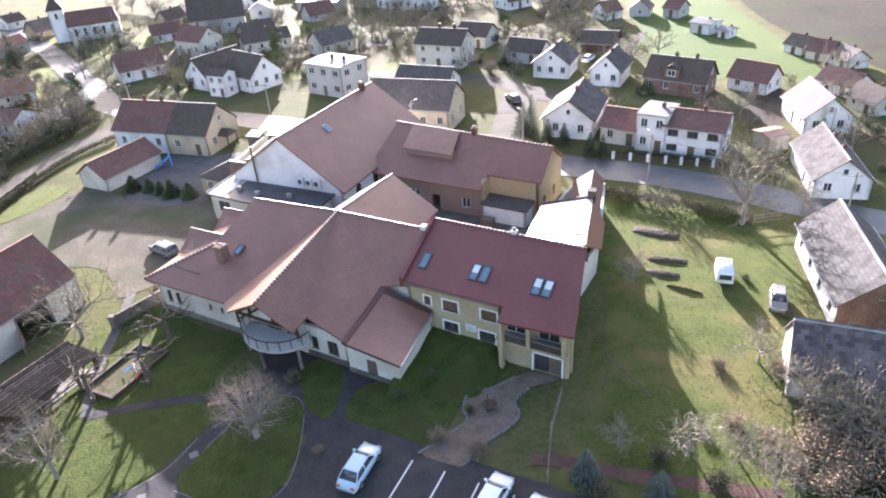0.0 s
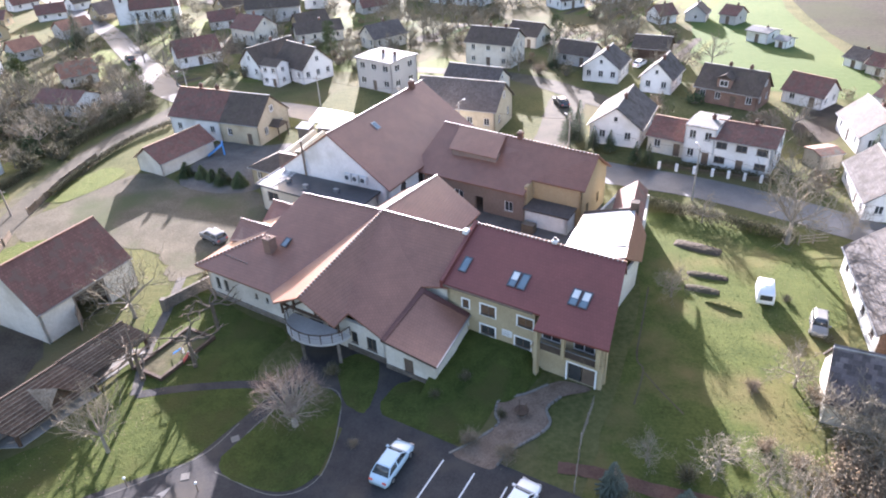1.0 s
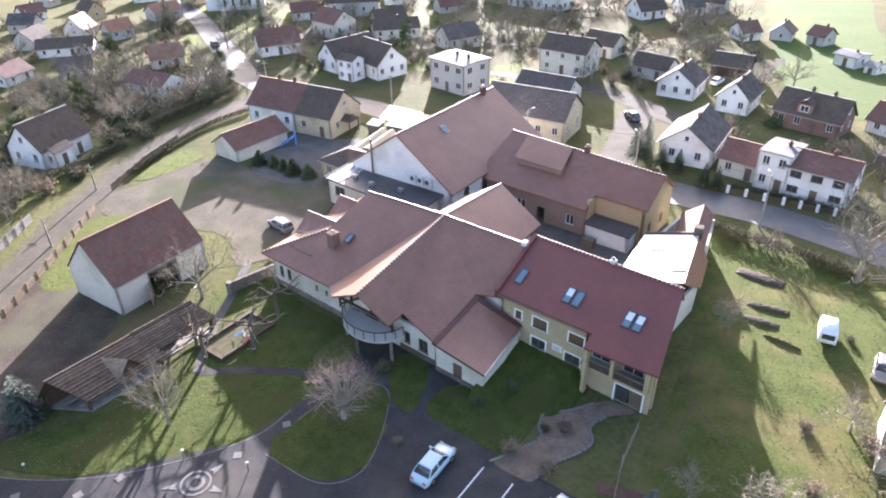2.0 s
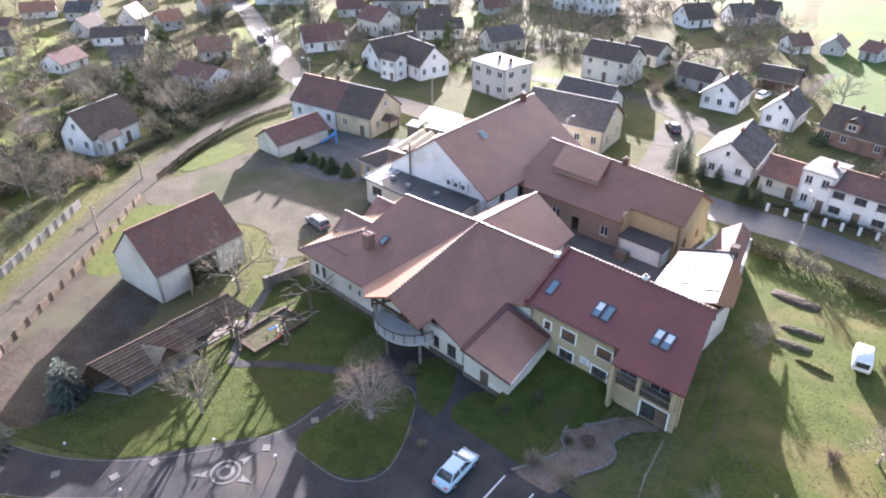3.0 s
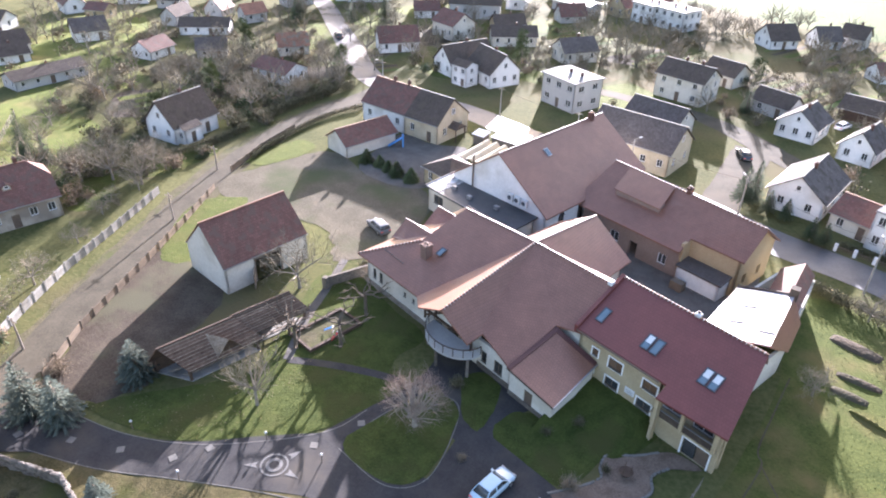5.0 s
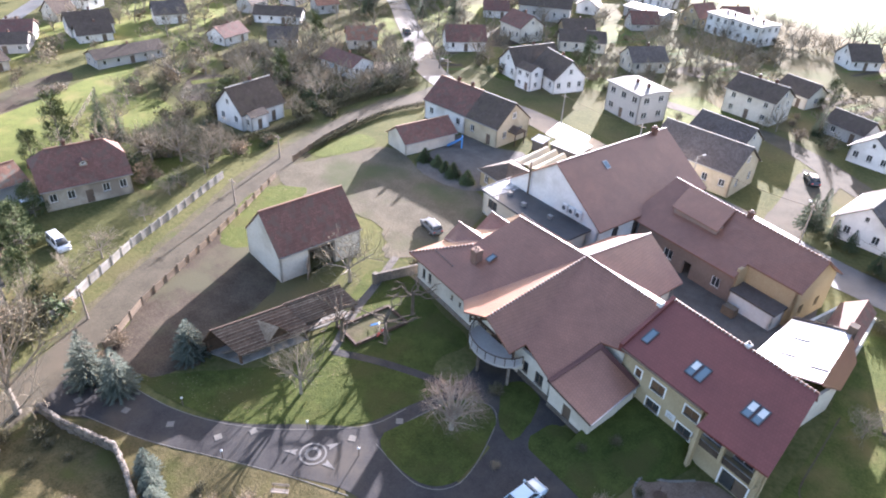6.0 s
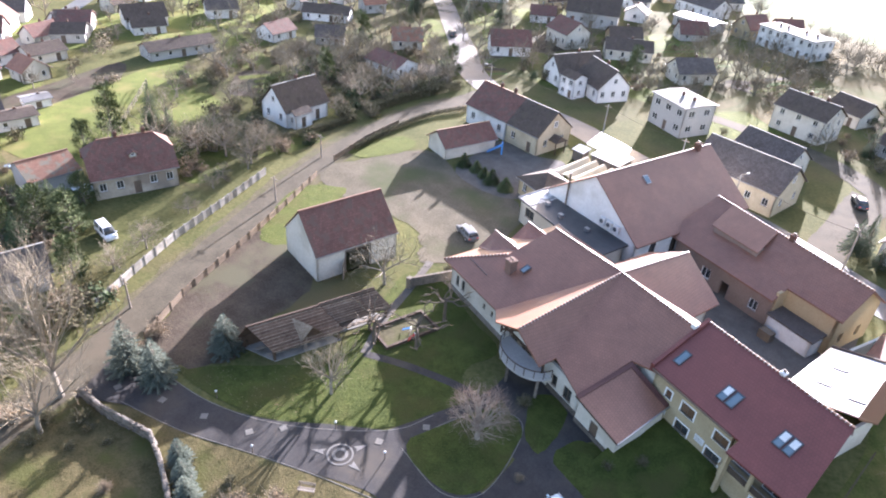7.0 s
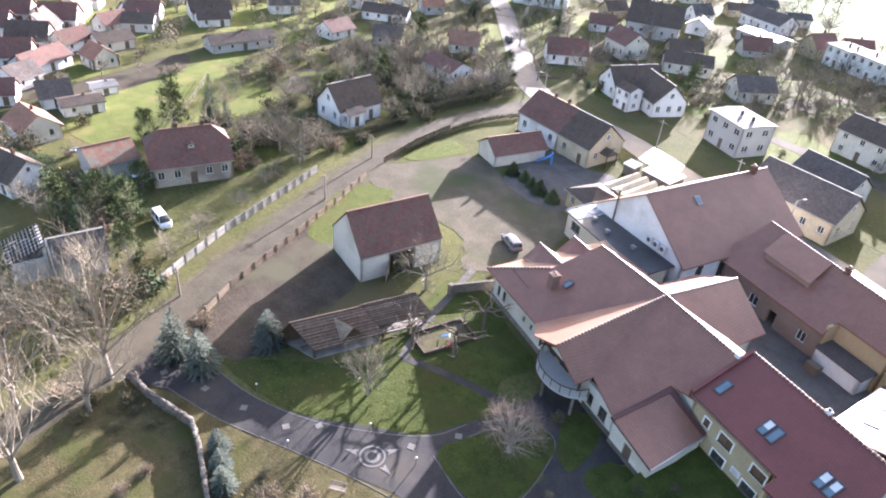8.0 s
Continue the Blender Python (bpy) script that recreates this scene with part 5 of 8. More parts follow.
plate_roof(out, [[pt(-0.8, 10.0, 5.6), pt(-0.8, 18.6, 5.6), pt(-3.2, 18.6, 3.9), pt(-3.2, 10.0, 3.9)], [pt(-0.8, 18.6, 5.6), pt(-0.8, 10.0, 5.6), pt(0.5, 10.0, 4.4), pt(0.5, 18.6, 4.4)]], M_BARNROOF, name="far_roof")
bm = bmesh.new()
for x0, y0, x1, y1, hh in ((-0.5, -0.6, 0.7, 4.0, 3.6), (0.7, 4.0, 0.7, 18.4, 3.3), (0.7, 18.4, -3.0, 18.4, 3.9), (-3.0, 18.4, -5.6, 9.4, 3.9), (-5.6, 9.4, -6.7, -0.6, 4.6), (-6.7, -0.6, -0.5, -0.6, 4.7)):
    d = Vector((x1 - x0, y1 - y0))
    panel(bm, mo @ Matrix.Translation((x0, y0, 0)) @ Matrix.Rotation(math.atan2(d.y, d.x), 4, "Z"), d.length, hh, [], 0.3)
part("wall", bm, M_CREAM, out)
bm = bmesh.new()
slab(bm, [(-6.0, 9.42, 5.25), (-0.3, 9.42, 6.6), (-0.3, 9.66, 6.6), (-6.0, 9.66, 5.25)], 1.2)
bmesh.ops.transform(bm, matrix=mo, verts=bm.verts)
part("fire_wall", bm, M_DARKROOF, out, "dark firewall coping across the roof")
bm = bmesh.new()
box(bm, -0.9, 0.0, 9.0, 9.9, 5.5, 7.3, mo)
part("chimney", bm, M_DARKROOF, out, "dark chimney stack")
# shut roof hatches on the sheet roof
oz = lambda x, y: 6.45 - (-0.3 - x) * (0.205 + 0.024 * (y + 3.2) / 12.6)
for x, y in ((-3.9, 0.2), (-5.0, 3.4), (-3.2, 6.2)):
    bm = bmesh.new()
    for x0, x1, y0, y1 in ((0, 1.3, 0, 0.05), (0, 1.3, 0.85, 0.9), (0, 0.05, 0.05, 0.85), (1.25, 1.3, 0.05, 0.85)):
        v = box(bm, x + x0, x + x1, y + y0, y + y1, 0, 0.05)
        for q in v:
            q.co.z += oz(q.co.x, q.co.y)
    bmesh.ops.transform(bm, matrix=mo, verts=bm.verts)
    part("hatch_frame", bm, M_FRAMEG, opl, "thin frame of a shut roof hatch")

# ---- barn, shelter and the village ----
barn = house((-46.5, 41.0), 72.4, 11.7, 4.25, 3.65, 7.95, M_CREAM, M_BARNROOF, "cream rendered barn with an old red tiled roof", over=0.12, win=0, chim=0, name="barn", category="barn", group="", holes={"f": [(4.0, 7.7, 0.0, 3.1)]})
bm = bmesh.new()
box(bm, -2.2, 2.2, -0.35, -0.25, 0.0, 3.4)
box(bm, -2.2, -2.1, -3.9, -0.35, 0.0, 3.4)
box(bm, 2.1, 2.2, -3.9, -0.35, 0.0, 3.4)
part("inner_wall", bm, M_TIMBER, barn, "dark boarded inside of the open barn bay")
bm = bmesh.new()
box(bm, -1.95, 1.95, -4.29, -4.2, 3.1, 3.34)
part("lintel", bm, M_WOOD, barn, "weathered timber lintel over the barn bay")
for x in (-1.95, 1.78):
    bm = bmesh.new()
    box(bm, x, x + 0.17, -4.3, -4.2, 0, 3.1)
    part("door_post", bm, M_WOOD, barn)
bdoor = part("barn_door", (lambda b: (box(b, 0, 1.7, -0.02, 0.02, 0.05, 2.3), b)[1])(bmesh.new()), M_WOOD, barn, "weathered board barn door standing open", pose(-1.95, -4.3, 0, 0, 0, -128))
for i in range(7):
    bm = bmesh.new()
    box(bm, 1.7 * i / 7, 1.7 * (i + 0.92) / 7, -0.06, -0.02, 0.05, 2.3)
    part("board", bm, M_WOOD, bdoor)
for z in (0.4, 1.8):
    bm = bmesh.new()
    box(bm, 0.05, 1.65, 0.02, 0.06, z, z + 0.16)
    part("ledge", bm, M_BOARD, bdoor)
house((-54.0, 93.65), -13.7, 10.6, 4.4, 3.7, 7.3, M_WHITE, M_BARNROOF, "long white village house with a brown tiled roof", floors=1, win=3.2, chim=2, over=0.25)
gabled = house((-45.0, 91.45), -13.7, 7.9, 4.42, 3.65, 7.25, M_PALEYELLOW, M_DARKROOF, "pale yellow gabled end house with a dark slate roof", floors=1, win=3.2, chim=0, over=0.25)
bm = bmesh.new()
for pts in ([(3.95, -1.5, 2.5), (5.9, -1.5, 2.4), (5.7, 0, 3.3), (3.95, 0, 3.3)], [(5.9, 1.5, 2.4), (3.95, 1.5, 2.5), (3.95, 0, 3.3), (5.7, 0, 3.3)], [(5.9, -1.5, 2.4), (5.9, 1.5, 2.4), (5.7, 0, 3.3)]):
    slab(bm, pts, 0.1)
porch = part("porch_roof", bm, M_DARKROOF, gabled, "small dark porch roof on the gable")
for y in (-1.3, 1.3):
    bm = bmesh.new()
    box(bm, 5.6, 5.75, y - 0.07, y + 0.07, 0, 2.4)
    part("porch_post", bm, M_TIMBER, porch)
house((-53.7, 79.7), 67, 10.4, 2.9, 2.3, 4.2, M_CREAM, M_BARNROOF, "small cream outbuilding with a brown roof", win=0, chim=0, name="outbuilding", category="outbuilding")
house((-33.5, 73.5), -24, 6.0, 3.0, 2.9, 4.3, M_YELLOW, M_DARKROOF, "small yellow hut with a dark hipped roof", win=3, chim=0, hip=1.0, name="hut", category="outbuilding")
house((-56.2, 128.8), 60, 12.0, 3.5, 3.0, 6.4, M_WHITE, M_DARKROOF, "white gabled wing with a steep brown-grey roof", chim=1)
house((-52.0, 119.8), -20, 4.4, 1.9, 4.3, 5.2, M_WHITE, M_DARKROOF, "white two-storey porch block with a low dark roof", chim=0, win=2.1, floors=2, over=0.15, ridge_caps=False)
house((-47.6, 125.2), -35, 10.0, 3.9, 3.2, 6.8, M_WHITE, M_DARKROOF, "white cross house with a brown-grey roof and a tall gable", chim=1)
house((-27.6, 118.9), -30, 9.4, 3.8, 6.0, 6.25, M_GREY, M_FLATROOF, "grey cube-shaped house with a flat pale roof", floors=2, chim=2, over=0.3, ridge_caps=False, ww=1.4)
house((-9.5, 98.5), -15, 15.0, 4.4, 4.2, 7.5, M_PALEYELLOW, M_SLATE, "pale yellow house with a grey slate roof", chim=0, win=3)
house((-8.5, 111.0), -20, 10.6, 3.5, 3.6, 6.2, M_CREAM, M_SLATE, "cream house with a slate roof behind", chim=0)
house((-7.0, 135.2), -21, 10.8, 3.6, 5.0, 7.4, M_CREAM, M_DARKROOF, "cream two-storey house with a dark gabled roof", floors=2, chim=2, win=3.6)
house((-0.4, 150.4), -28, 8.0, 3.3, 2.8, 5.0, M_CREAM, M_DARKROOF, "cream garage building with a dark brown roof", chim=0, win=4)
house((16.2, 124.3), -109, 7.6, 3.6, 3.0, 5.6, M_WHITE, M_ASBEST, "white gabled house with a grey panel roof", chim=1, win=2.4)
house((11.0, 134.2), -30, 8.2, 2.6, 2.6, 4.6, M_GREY, M_DARKROOF, "grey outbuilding with a dark roof", chim=0, win=4, name="outbuilding", category="outbuilding")
house((17.3, 94.1), -107, 11.4, 3.95, 3.2, 6.1, M_WHITE, M_ASBEST, "white gabled house with a shining grey panel roof", chim=1, win=3)
house((26.2, 117.9), -112, 8.0, 2.9, 2.9, 5.6, M_WHITE, M_ASBEST, "white gabled cottage with a shining panel roof", chim=1, win=2.2)
house((27.0, 139.6), -20, 7.4, 2.8, 2.3, 4.2, M_TIMBER, M_DARKROOF, "dark timber barn with a low roof", win=0, chim=0, name="barn", category="barn")
house((37.4, 109.9), -33, 10.8, 3.2, 2.9, 5.9, M_BRICK, M_DARKROOF, "brown brick house with a dark roof and a gabled dormer", chim=2, dormer=[(-0.6, 2.4, 1.5, 3.1)], frame_mat=M_FRAMEW)
house((24.6, 88.2), -28, 6.0, 3.2, 2.7, 4.6, M_CREAM, M_BARNROOF, "low cream house with a red roof", chim=0)
house((28.4, 84.8), -28, 4.4, 3.0, 5.6, 5.8, M_WHITE, M_FLATROOF, "white cube house with a flat terrace roof", floors=2, chim=1, over=0.08, ridge_caps=False, win=2.2)
house((33.8, 82.8), -26, 8.2, 3.6, 4.4, 5.8, M_WHITE, M_BARNROOF, "white two-storey house with a brown-red roof", floors=2, chim=1, win=2.6, ww=1.5, frame_mat=M_FRAMED)
house((50.3, 109.6), -44, 7.0, 2.8, 2.3, 4.6, M_WHITE, M_BARNROOF, "white house with a brown-red roof", chim=0)
house((53.8, 91.5), -92, 10.0, 3.4, 2.8, 5.6, M_WHITE, M_SLATE, "pale house with a slate roof", chim=1)
house((44.2, 82.6), 20, 3.6, 1.7, 2.2, 2.5, M_BEIGE, M_RUST, "small beige shed with a rusty sheet roof", win=0, chim=0, name="shed", category="shed", over=0.12, ridge_caps=False)
house((47.8, 71.6), -98, 12.0, 3.2, 2.6, 5.2, M_WHITE, M_ASBEST, "white house with a long grey roof", chim=2)
long_barn = house((40.0, 46.5), -98, 15.0, 3.4, 3.0, 5.8, M_WHITE, M_ASBEST, "long white barn with a grey panel roof", chim=0, win=3.2, door=False, name="barn", category="barn", frame_mat=M_FRAMED)
bm = bmesh.new()
a = [bm.verts.new((7.56, y, z)) for y, z in ((-3.4, 0), (3.4, 0), (3.4, 3.0), (0, 5.62), (-3.4, 3.0))]
b = [bm.verts.new((7.51, v.co.y, v.co.z)) for v in a]
bm.faces.new(a), bm.faces.new(b[::-1])
for i in range(5):
    bm.faces.new((a[i], a[(i + 1) % 5], b[(i + 1) % 5], b[i]))
part("gable_brickwork", bm, M_OLDBRICK, long_barn, "stained bare brick gable end")
slated = house((35.2, 32.2), -16.7, 12.0, 3.1, 2.3, 5.4, M_CREAM, M_SLATE, "pale outbuilding with a dark slate roof", chim=0, win=0, over=0.2, name="outbuilding", category="outbuilding")
slate_roof = [c for c in slated.children if c.name.startswith("roof")][0]
M_SLATEPIECE = mat("slate_piece", (0.078, 0.064, 0.064), (0.135, 0.114, 0.112), 0.8, 2.0, 9.0, 0.3, 0.25, obvar=0.4)
bm = bmesh.new()
box(bm, 0.005, 0.585, 0, 0.5, 0, 0.02)
SLATE_MESH = bpy.data.meshes.new("slate")
bm.to_mesh(SLATE_MESH)
bm.free()
SLATE_MESH.materials.append(M_SLATEPIECE)
rsl = random.Random(12)
lie = math.atan2(5.4 - 2.3, 3.1)
base = pose(-6.2, -3.33, 2.3 - 0.23 * math.tan(lie) + 0.2, math.degrees(lie), 0, 0)
for j in range(11):
    for i in range(21):
        off = 0.3 if j % 2 else 0.0
        if i * 0.59 + off > 11.85:
            continue
        link("slate", SLATE_MESH, slate_roof, base @ Matrix.Translation((i * 0.59 + off, j * 0.44, rsl.uniform(0.0, 0.015))) @ Euler((radians(-2.2 + rsl.uniform(-0.6, 0.6)), 0, rsl.uniform(-0.012, 0.012))).to_matrix().to_4x4())
for (x, y, a, L, hw, ze, zr, w, r) in (
        (66, 131, -60, 5, 2.4, 2.2, 4.0, M_WHITE, M_SLATE), (68.5, 126, -50, 5.5, 2.6, 2.2, 4.2, M_CREAM, M_BARNROOF), (71, 121, -80, 7, 2.6, 2.2, 4.0, M_WHITE, M_SLATE),
        (64, 106, -60, 8, 3.0, 2.3, 4.4, M_WHITE, M_BARNROOF), (64.5, 96.5, -75, 7, 2.8, 2.4, 4.6, M_CREAM, M_DARKROOF), (52.4, 151.2, -46, 6, 2.8, 2.8, 3.4, M_WHITE, M_FLATROOF),
        (55.8, 146, -46, 3, 2, 2.0, 2.6, M_WHITE, M_FLATROOF), (32.6, 171, 30, 6, 3.2, 2.6, 5, M_WHITE, M_BARNROOF), (41.6, 172.5, 70, 6, 3, 2.4, 4.8, M_GREY, M_SLATE), (49.6, 169, -43, 5, 3, 2.8, 4.8, M_GREY, M_BARNROOF),
        (8.4, 191.5, 35, 9, 4.2, 2.8, 6.4, M_WHITE, M_DARKROOF), (20, 197, 30, 7, 3.6, 2.8, 6.0, M_WHITE, M_SLATE), (27.5, 201.5, -20, 7, 3.6, 3.4, 6.4, M_GREY, M_DARKROOF),
        (-71.3, 155.3, -27, 10, 4.2, 4.4, 7.4, M_CREAM, M_BARNROOF), (-78.2, 136.3, 41, 11, 3.4, 3.0, 6.4, M_WHITE, M_BARNROOF), (-36, 150.5, 45, 10, 3.8, 3.2, 6, M_CREAM, M_SLATE),
        (-54.5, 156.5, 28, 13, 3.6, 3, 5.2, M_CREAM, M_DARKROOF), (-99.2, 121, 44, 8, 3.6, 2.6, 5.2, M_CREAM, M_RUST), (-89.2, 103, -8, 11, 3.8, 2.8, 4.6, M_WHITE, M_BARNROOF),
        (-88, 172, 30, 8, 3, 2.6, 5, M_WHITE, M_BARNROOF)):
    k = 0.85 if x > 30 else 0.9
    house((x, y), a, L * k, hw * k, ze * k, zr * k, w, r, "distant village house with pale walls and a pitched roof", chim=1, ridge_caps=False, ww=0.8)
house((-85.0, 69.4), 85, 9.6, 3.6, 3.2, 7.0, M_WHITE, M_DARKROOF, "white house with one steep dark brown roof", chim=1, win=3.2)
house((-81.3, 67.0), 85, 3.8, 1.2, 2.6, 3.3, M_WHITE, M_DARKROOF, "low white porch with a dark sloping roof", chim=0, win=2.2, over=0.12, ridge_caps=False, name="porch", category="porch")
house((-83.6, 34.6), 68, 11.5, 4.2, 3.4, 7.3, M_BEIGE, M_BARNROOF, "old grey-beige house with a brown half-hipped roof", hip=0.45, chim=2, win=2.1, dormer=[(0.3, 1.0, 0.6, 2.6)])
house((-90.8, 25.6), 83, 6.6, 3.6, 3.2, 4.8, M_GREY, M_RUST, "grey shed with a rusty orange roof", chim=0, win=0, name="shed", category="shed")
for (x, y, a, L, hw, ze, zr, w, r) in (
        (-95.5, 14, 11, 9, 3.6, 3, 5.8, M_WHITE, M_DARKROOF), (-110, 22.5, -1, 8, 3.6, 3, 5.6, M_CREAM, M_ORANGE), (-101, 9.5, 5, 7, 3.0, 2.6, 5, M_CREAM, M_ORANGE),
        (-116, 33, 79, 8, 2.8, 2.3, 3.0, M_WHITE, M_DARKROOF), (-121.5, 31, 74, 6, 3, 2.6, 5.2, M_WHITE, M_SLATE), (-140.5, 36.6, 112, 12, 3.4, 2.6, 4.8, M_WHITE, M_BARNROOF),
        (-136.5, 46.5, 0, 6.5, 3.2, 2.8, 5.2, M_CREAM, M_ORANGE), (-146, 54, 89, 9, 3.4, 2.5, 4.2, M_CREAM, M_DARKROOF), (-131, 77, 79, 18, 3.4, 2.5, 4, M_GREY, M_DARKROOF),
        (-150, 82, 68, 9, 3, 2.4, 4.6, M_WHITE, M_DARKROOF), (-126, 102, 91, 9, 3.6, 2.5, 4.8, M_WHITE, M_BARNROOF), (-114.5, 109.5, 40, 8, 3.8, 2.4, 4.8, M_GREY, M_SLATE),
        (-122, 40, 80, 5, 2.0, 1.8, 2.2, M_WHITE, M_FLATROOF), (-128, 24, 60, 7, 3, 2.6, 5, M_WHITE, M_BARNROOF), (-134, 30, 110, 7, 3, 2.6, 5, M_WHITE, M_SLATE),
        (-150, 47, 100, 8, 3, 2.6, 5, M_WHITE, M_BARNROOF), (-158, 60, 100, 8, 3, 2.6, 5, M_CREAM, M_BARNROOF), (-165, 70, 95, 8, 3, 2.6, 5, M_WHITE, M_SLATE), (-130, 124.5, 30, 15, 3.4, 2.6, 4.6, M_WHITE, M_DARKROOF)):
    k = 0.85
    house((x, y), a, L * k, hw * k, ze * k, zr * k, w, r, "distant village house in its garden", chim=1, ridge_caps=False, ww=0.8)

# the street with its two rows of houses at the western edge, and the large roofs at the northern one
strip("road", [(-138, 20), (-146, 40), (-152.6, 49.4), (-162.3, 59.1), (-174.7, 72.8), (-200, 102)], [4.5, 4.5, 4.5, 4.5, 4.5, 4.5], 0.0175, M_STREET, "pale street between two rows of houses", "road", jag=0.03)
for (x, y, a, L, hw, ze, zr, w, r) in (
        (-146.5, 31.5, 57, 12, 3.2, 2.8, 5.6, M_WHITE, M_BARNROOF), (-154, 40.5, 50, 8, 3.2, 2.8, 5.8, M_WHITE, M_DARKROOF), (-160, 45, -40, 7.5, 3.2, 2.8, 6.0, M_WHITE, M_SLATE),
        (-166, 52, 50, 8, 3.2, 2.7, 5.6, M_WHITE, M_BARNROOF), (-173, 58, -40, 7.5, 3.2, 2.7, 5.6, M_CREAM, M_BARNROOF), (-180, 64, 50, 8, 3.2, 2.7, 5.4, M_WHITE, M_SLATE), (-176, 46, 48, 8, 3.2, 2.7, 5.4, M_CREAM, M_BARNROOF), (-168, 38, 48, 8, 3.2, 2.7, 5.4, M_WHITE, M_BARNROOF),
        (-156.3, 65, 50, 9, 3.4, 2.2, 3.8, M_GREY, M_DARKROOF), (-163, 71, 50, 8, 4.0, 2.4, 4.4, M_CREAM, M_BARNROOF), (-156, 85, 70, 10, 3.4, 2.6, 5.2, M_WHITE, M_DARKROOF), (-151, 105, 60, 8, 3.4, 2.6, 5.2, M_WHITE, M_SLATE),
        (-76.3, 182, 20, 15, 6.0, 4.2, 9.0, M_GREY, M_DARKROOF), (-36.1, 206, 60, 8, 3.6, 3.2, 6.4, M_YELLOW, M_BARNROOF), (-56.3, 224, -25, 16, 4.2, 3.4, 6.0, M_WHITE, M_SLATE), (-50.7, 203, -18, 14, 3.4, 2.8, 3.4, M_GREY, M_METALROOF)):
    house((x, y), a, L, hw, ze, zr, w, r, "distant village house standing close beside its neighbours", chim=1, ridge_caps=False, ww=0.9, win=3.0)
for x, y, L in ((-27.3, 201.5, 8), (-19.4, 198, 11)):
    house((x, y), -30, L, 4.0, 5.4, 5.6, M_WHITE, M_FLATROOF, "distant white two-storey block with a flat pale roof", floors=2, chim=2, ridge_caps=False, ww=1.1)

# more roofs of the village, out to its far edge
rv = random.Random(29)
PLACED = [o.matrix_world.translation.xy.copy() for o in scene.objects if o.get("category") in ("house", "barn", "outbuilding", "shed")]
for k in range(260):
    zx0, zx1, zy0, zy1 = rv.choice(((-95, -60, 178, 240), (-70, 20, 168, 250), (-190, -130, 120, 220), (-180, -150, 30, 100), (-140, -118, 95, 150)))
    q = Vector((rv.uniform(zx0, zx1), rv.uniform(zy0, zy1)))
    if any((q - c).length < 13.5 for c in PLACED) or q.x > -34 and q.y < 215 or q.x > -50 and q.y > 222:
        continue
    PLACED.append(q)
    L = rv.uniform(6, 9)
    house(q, rv.choice((-25, 65, 40, 15, 100)), L, rv.uniform(2.4, 3.2), rv.uniform(2.0, 2.8), rv.uniform(4.0, 5.2), rv.choice((M_WHITE, M_CREAM, M_WHITE, M_YELLOW, M_GREY)), rv.choice((M_BARNROOF, M_DARKROOF, M_BARNROOF, M_SLATE, M_ORANGE, M_ASBEST)),
          "distant village house at the far edge", chim=1, ridge_caps=False, win=3.2, door=False)
    if len(PLACED) > 124:
        break

church = thing("church", pose(-114, 182, 0, 0, 0, 28) @ Matrix.Scale(0.86, 4), "white village church with a brown roof and square tower", "church")
sc = [(-8, -4, 8, -4, 5.0, [(1.6 + i * 2.9, 2.5 + i * 2.9, 1.6, 3.8) for i in range(5)]), (8, -4, 8, 4, 5.0, []), (8, 4, -8, 4, 5.0, []), (-8, 4, -8, -4, 5.0, [])]
walls(church, "wall", sc, M_WHITE)
fill_windows(church, sc[0], frame_mat=M_FRAMED)
plate_roof(church, [[(-8.2, -4.4, 4.9), (8.2, -4.4, 4.9), (7.0, 0, 9.0), (-8.2, 0, 9.0)], [(8.2, 4.4, 4.9), (-8.2, 4.4, 4.9), (-8.2, 0, 9.0), (7.0, 0, 9.0)], [(8.2, -4.4, 4.9), (8.2, 4.4, 4.9), (7.0, 0, 9.0)]], M_BARNROOF)
st = [(-12.6, -2.4, -8.0, -2.4, 10.5, [(1.8, 2.7, 7.5, 9.2)]), (-8.0, -2.4, -8.0, 2.4, 10.5, []), (-8.0, 2.4, -12.6, 2.4, 10.5, []), (-12.6, 2.4, -12.6, -2.4, 10.5, [(1.8, 2.7, 7.5, 9.2)])]
walls(church, "tower", st, M_WHITE)
fill_windows(church, st[0], frame_mat=M_FRAMED)
bm = bmesh.new()
b4 = [(-13.0, -2.8, 10.4), (-7.6, -2.8, 10.4), (-7.6, 2.8, 10.4), (-13.0, 2.8, 10.4)]
for i in range(4):
    slab(bm, [b4[i], b4[(i + 1) % 4], (-10.3, 0, 15.0)], 0.15)
part("spire", bm, M_DARKROOF, church, "dark pyramid spire")

# old shed by the lane with an open batten roof
house((-69.2, 11.2), 74, 5.4, 2.1, 2.8, 5.0, M_GREY, M_ASBEST, "small grey shed with a ragged gable and grey roof", win=0, chim=0, name="shed", category="shed", group="")
ruin = thing("batten_shed", pose(-73.0, 6.6, 0, 0, 0, -14), "old shed with an uncovered roof of rafters and battens", "shed")
walls(ruin, "wall", [(-2.7, -2.0, 2.7, -2.0, 2.8, []), (2.7, -2.0, 2.7, 2.0, 2.8, []), (2.7, 2.0, -2.7, 2.0, 4.3, []), (-2.7, 2.0, -2.7, -2.0, 2.8, [])], M_GREY)
rise = math.degrees(math.atan2(1.6, 4.4))
for i in range(8):
    bm = bmesh.new()
    box(bm, -0.05, 0.05, 0, 4.7, 0, 0.14, pose(-2.75 + i * 0.785, -2.2, 2.85, rise, 0, 0))
    part("rafter", bm, M_TIMBER, ruin)
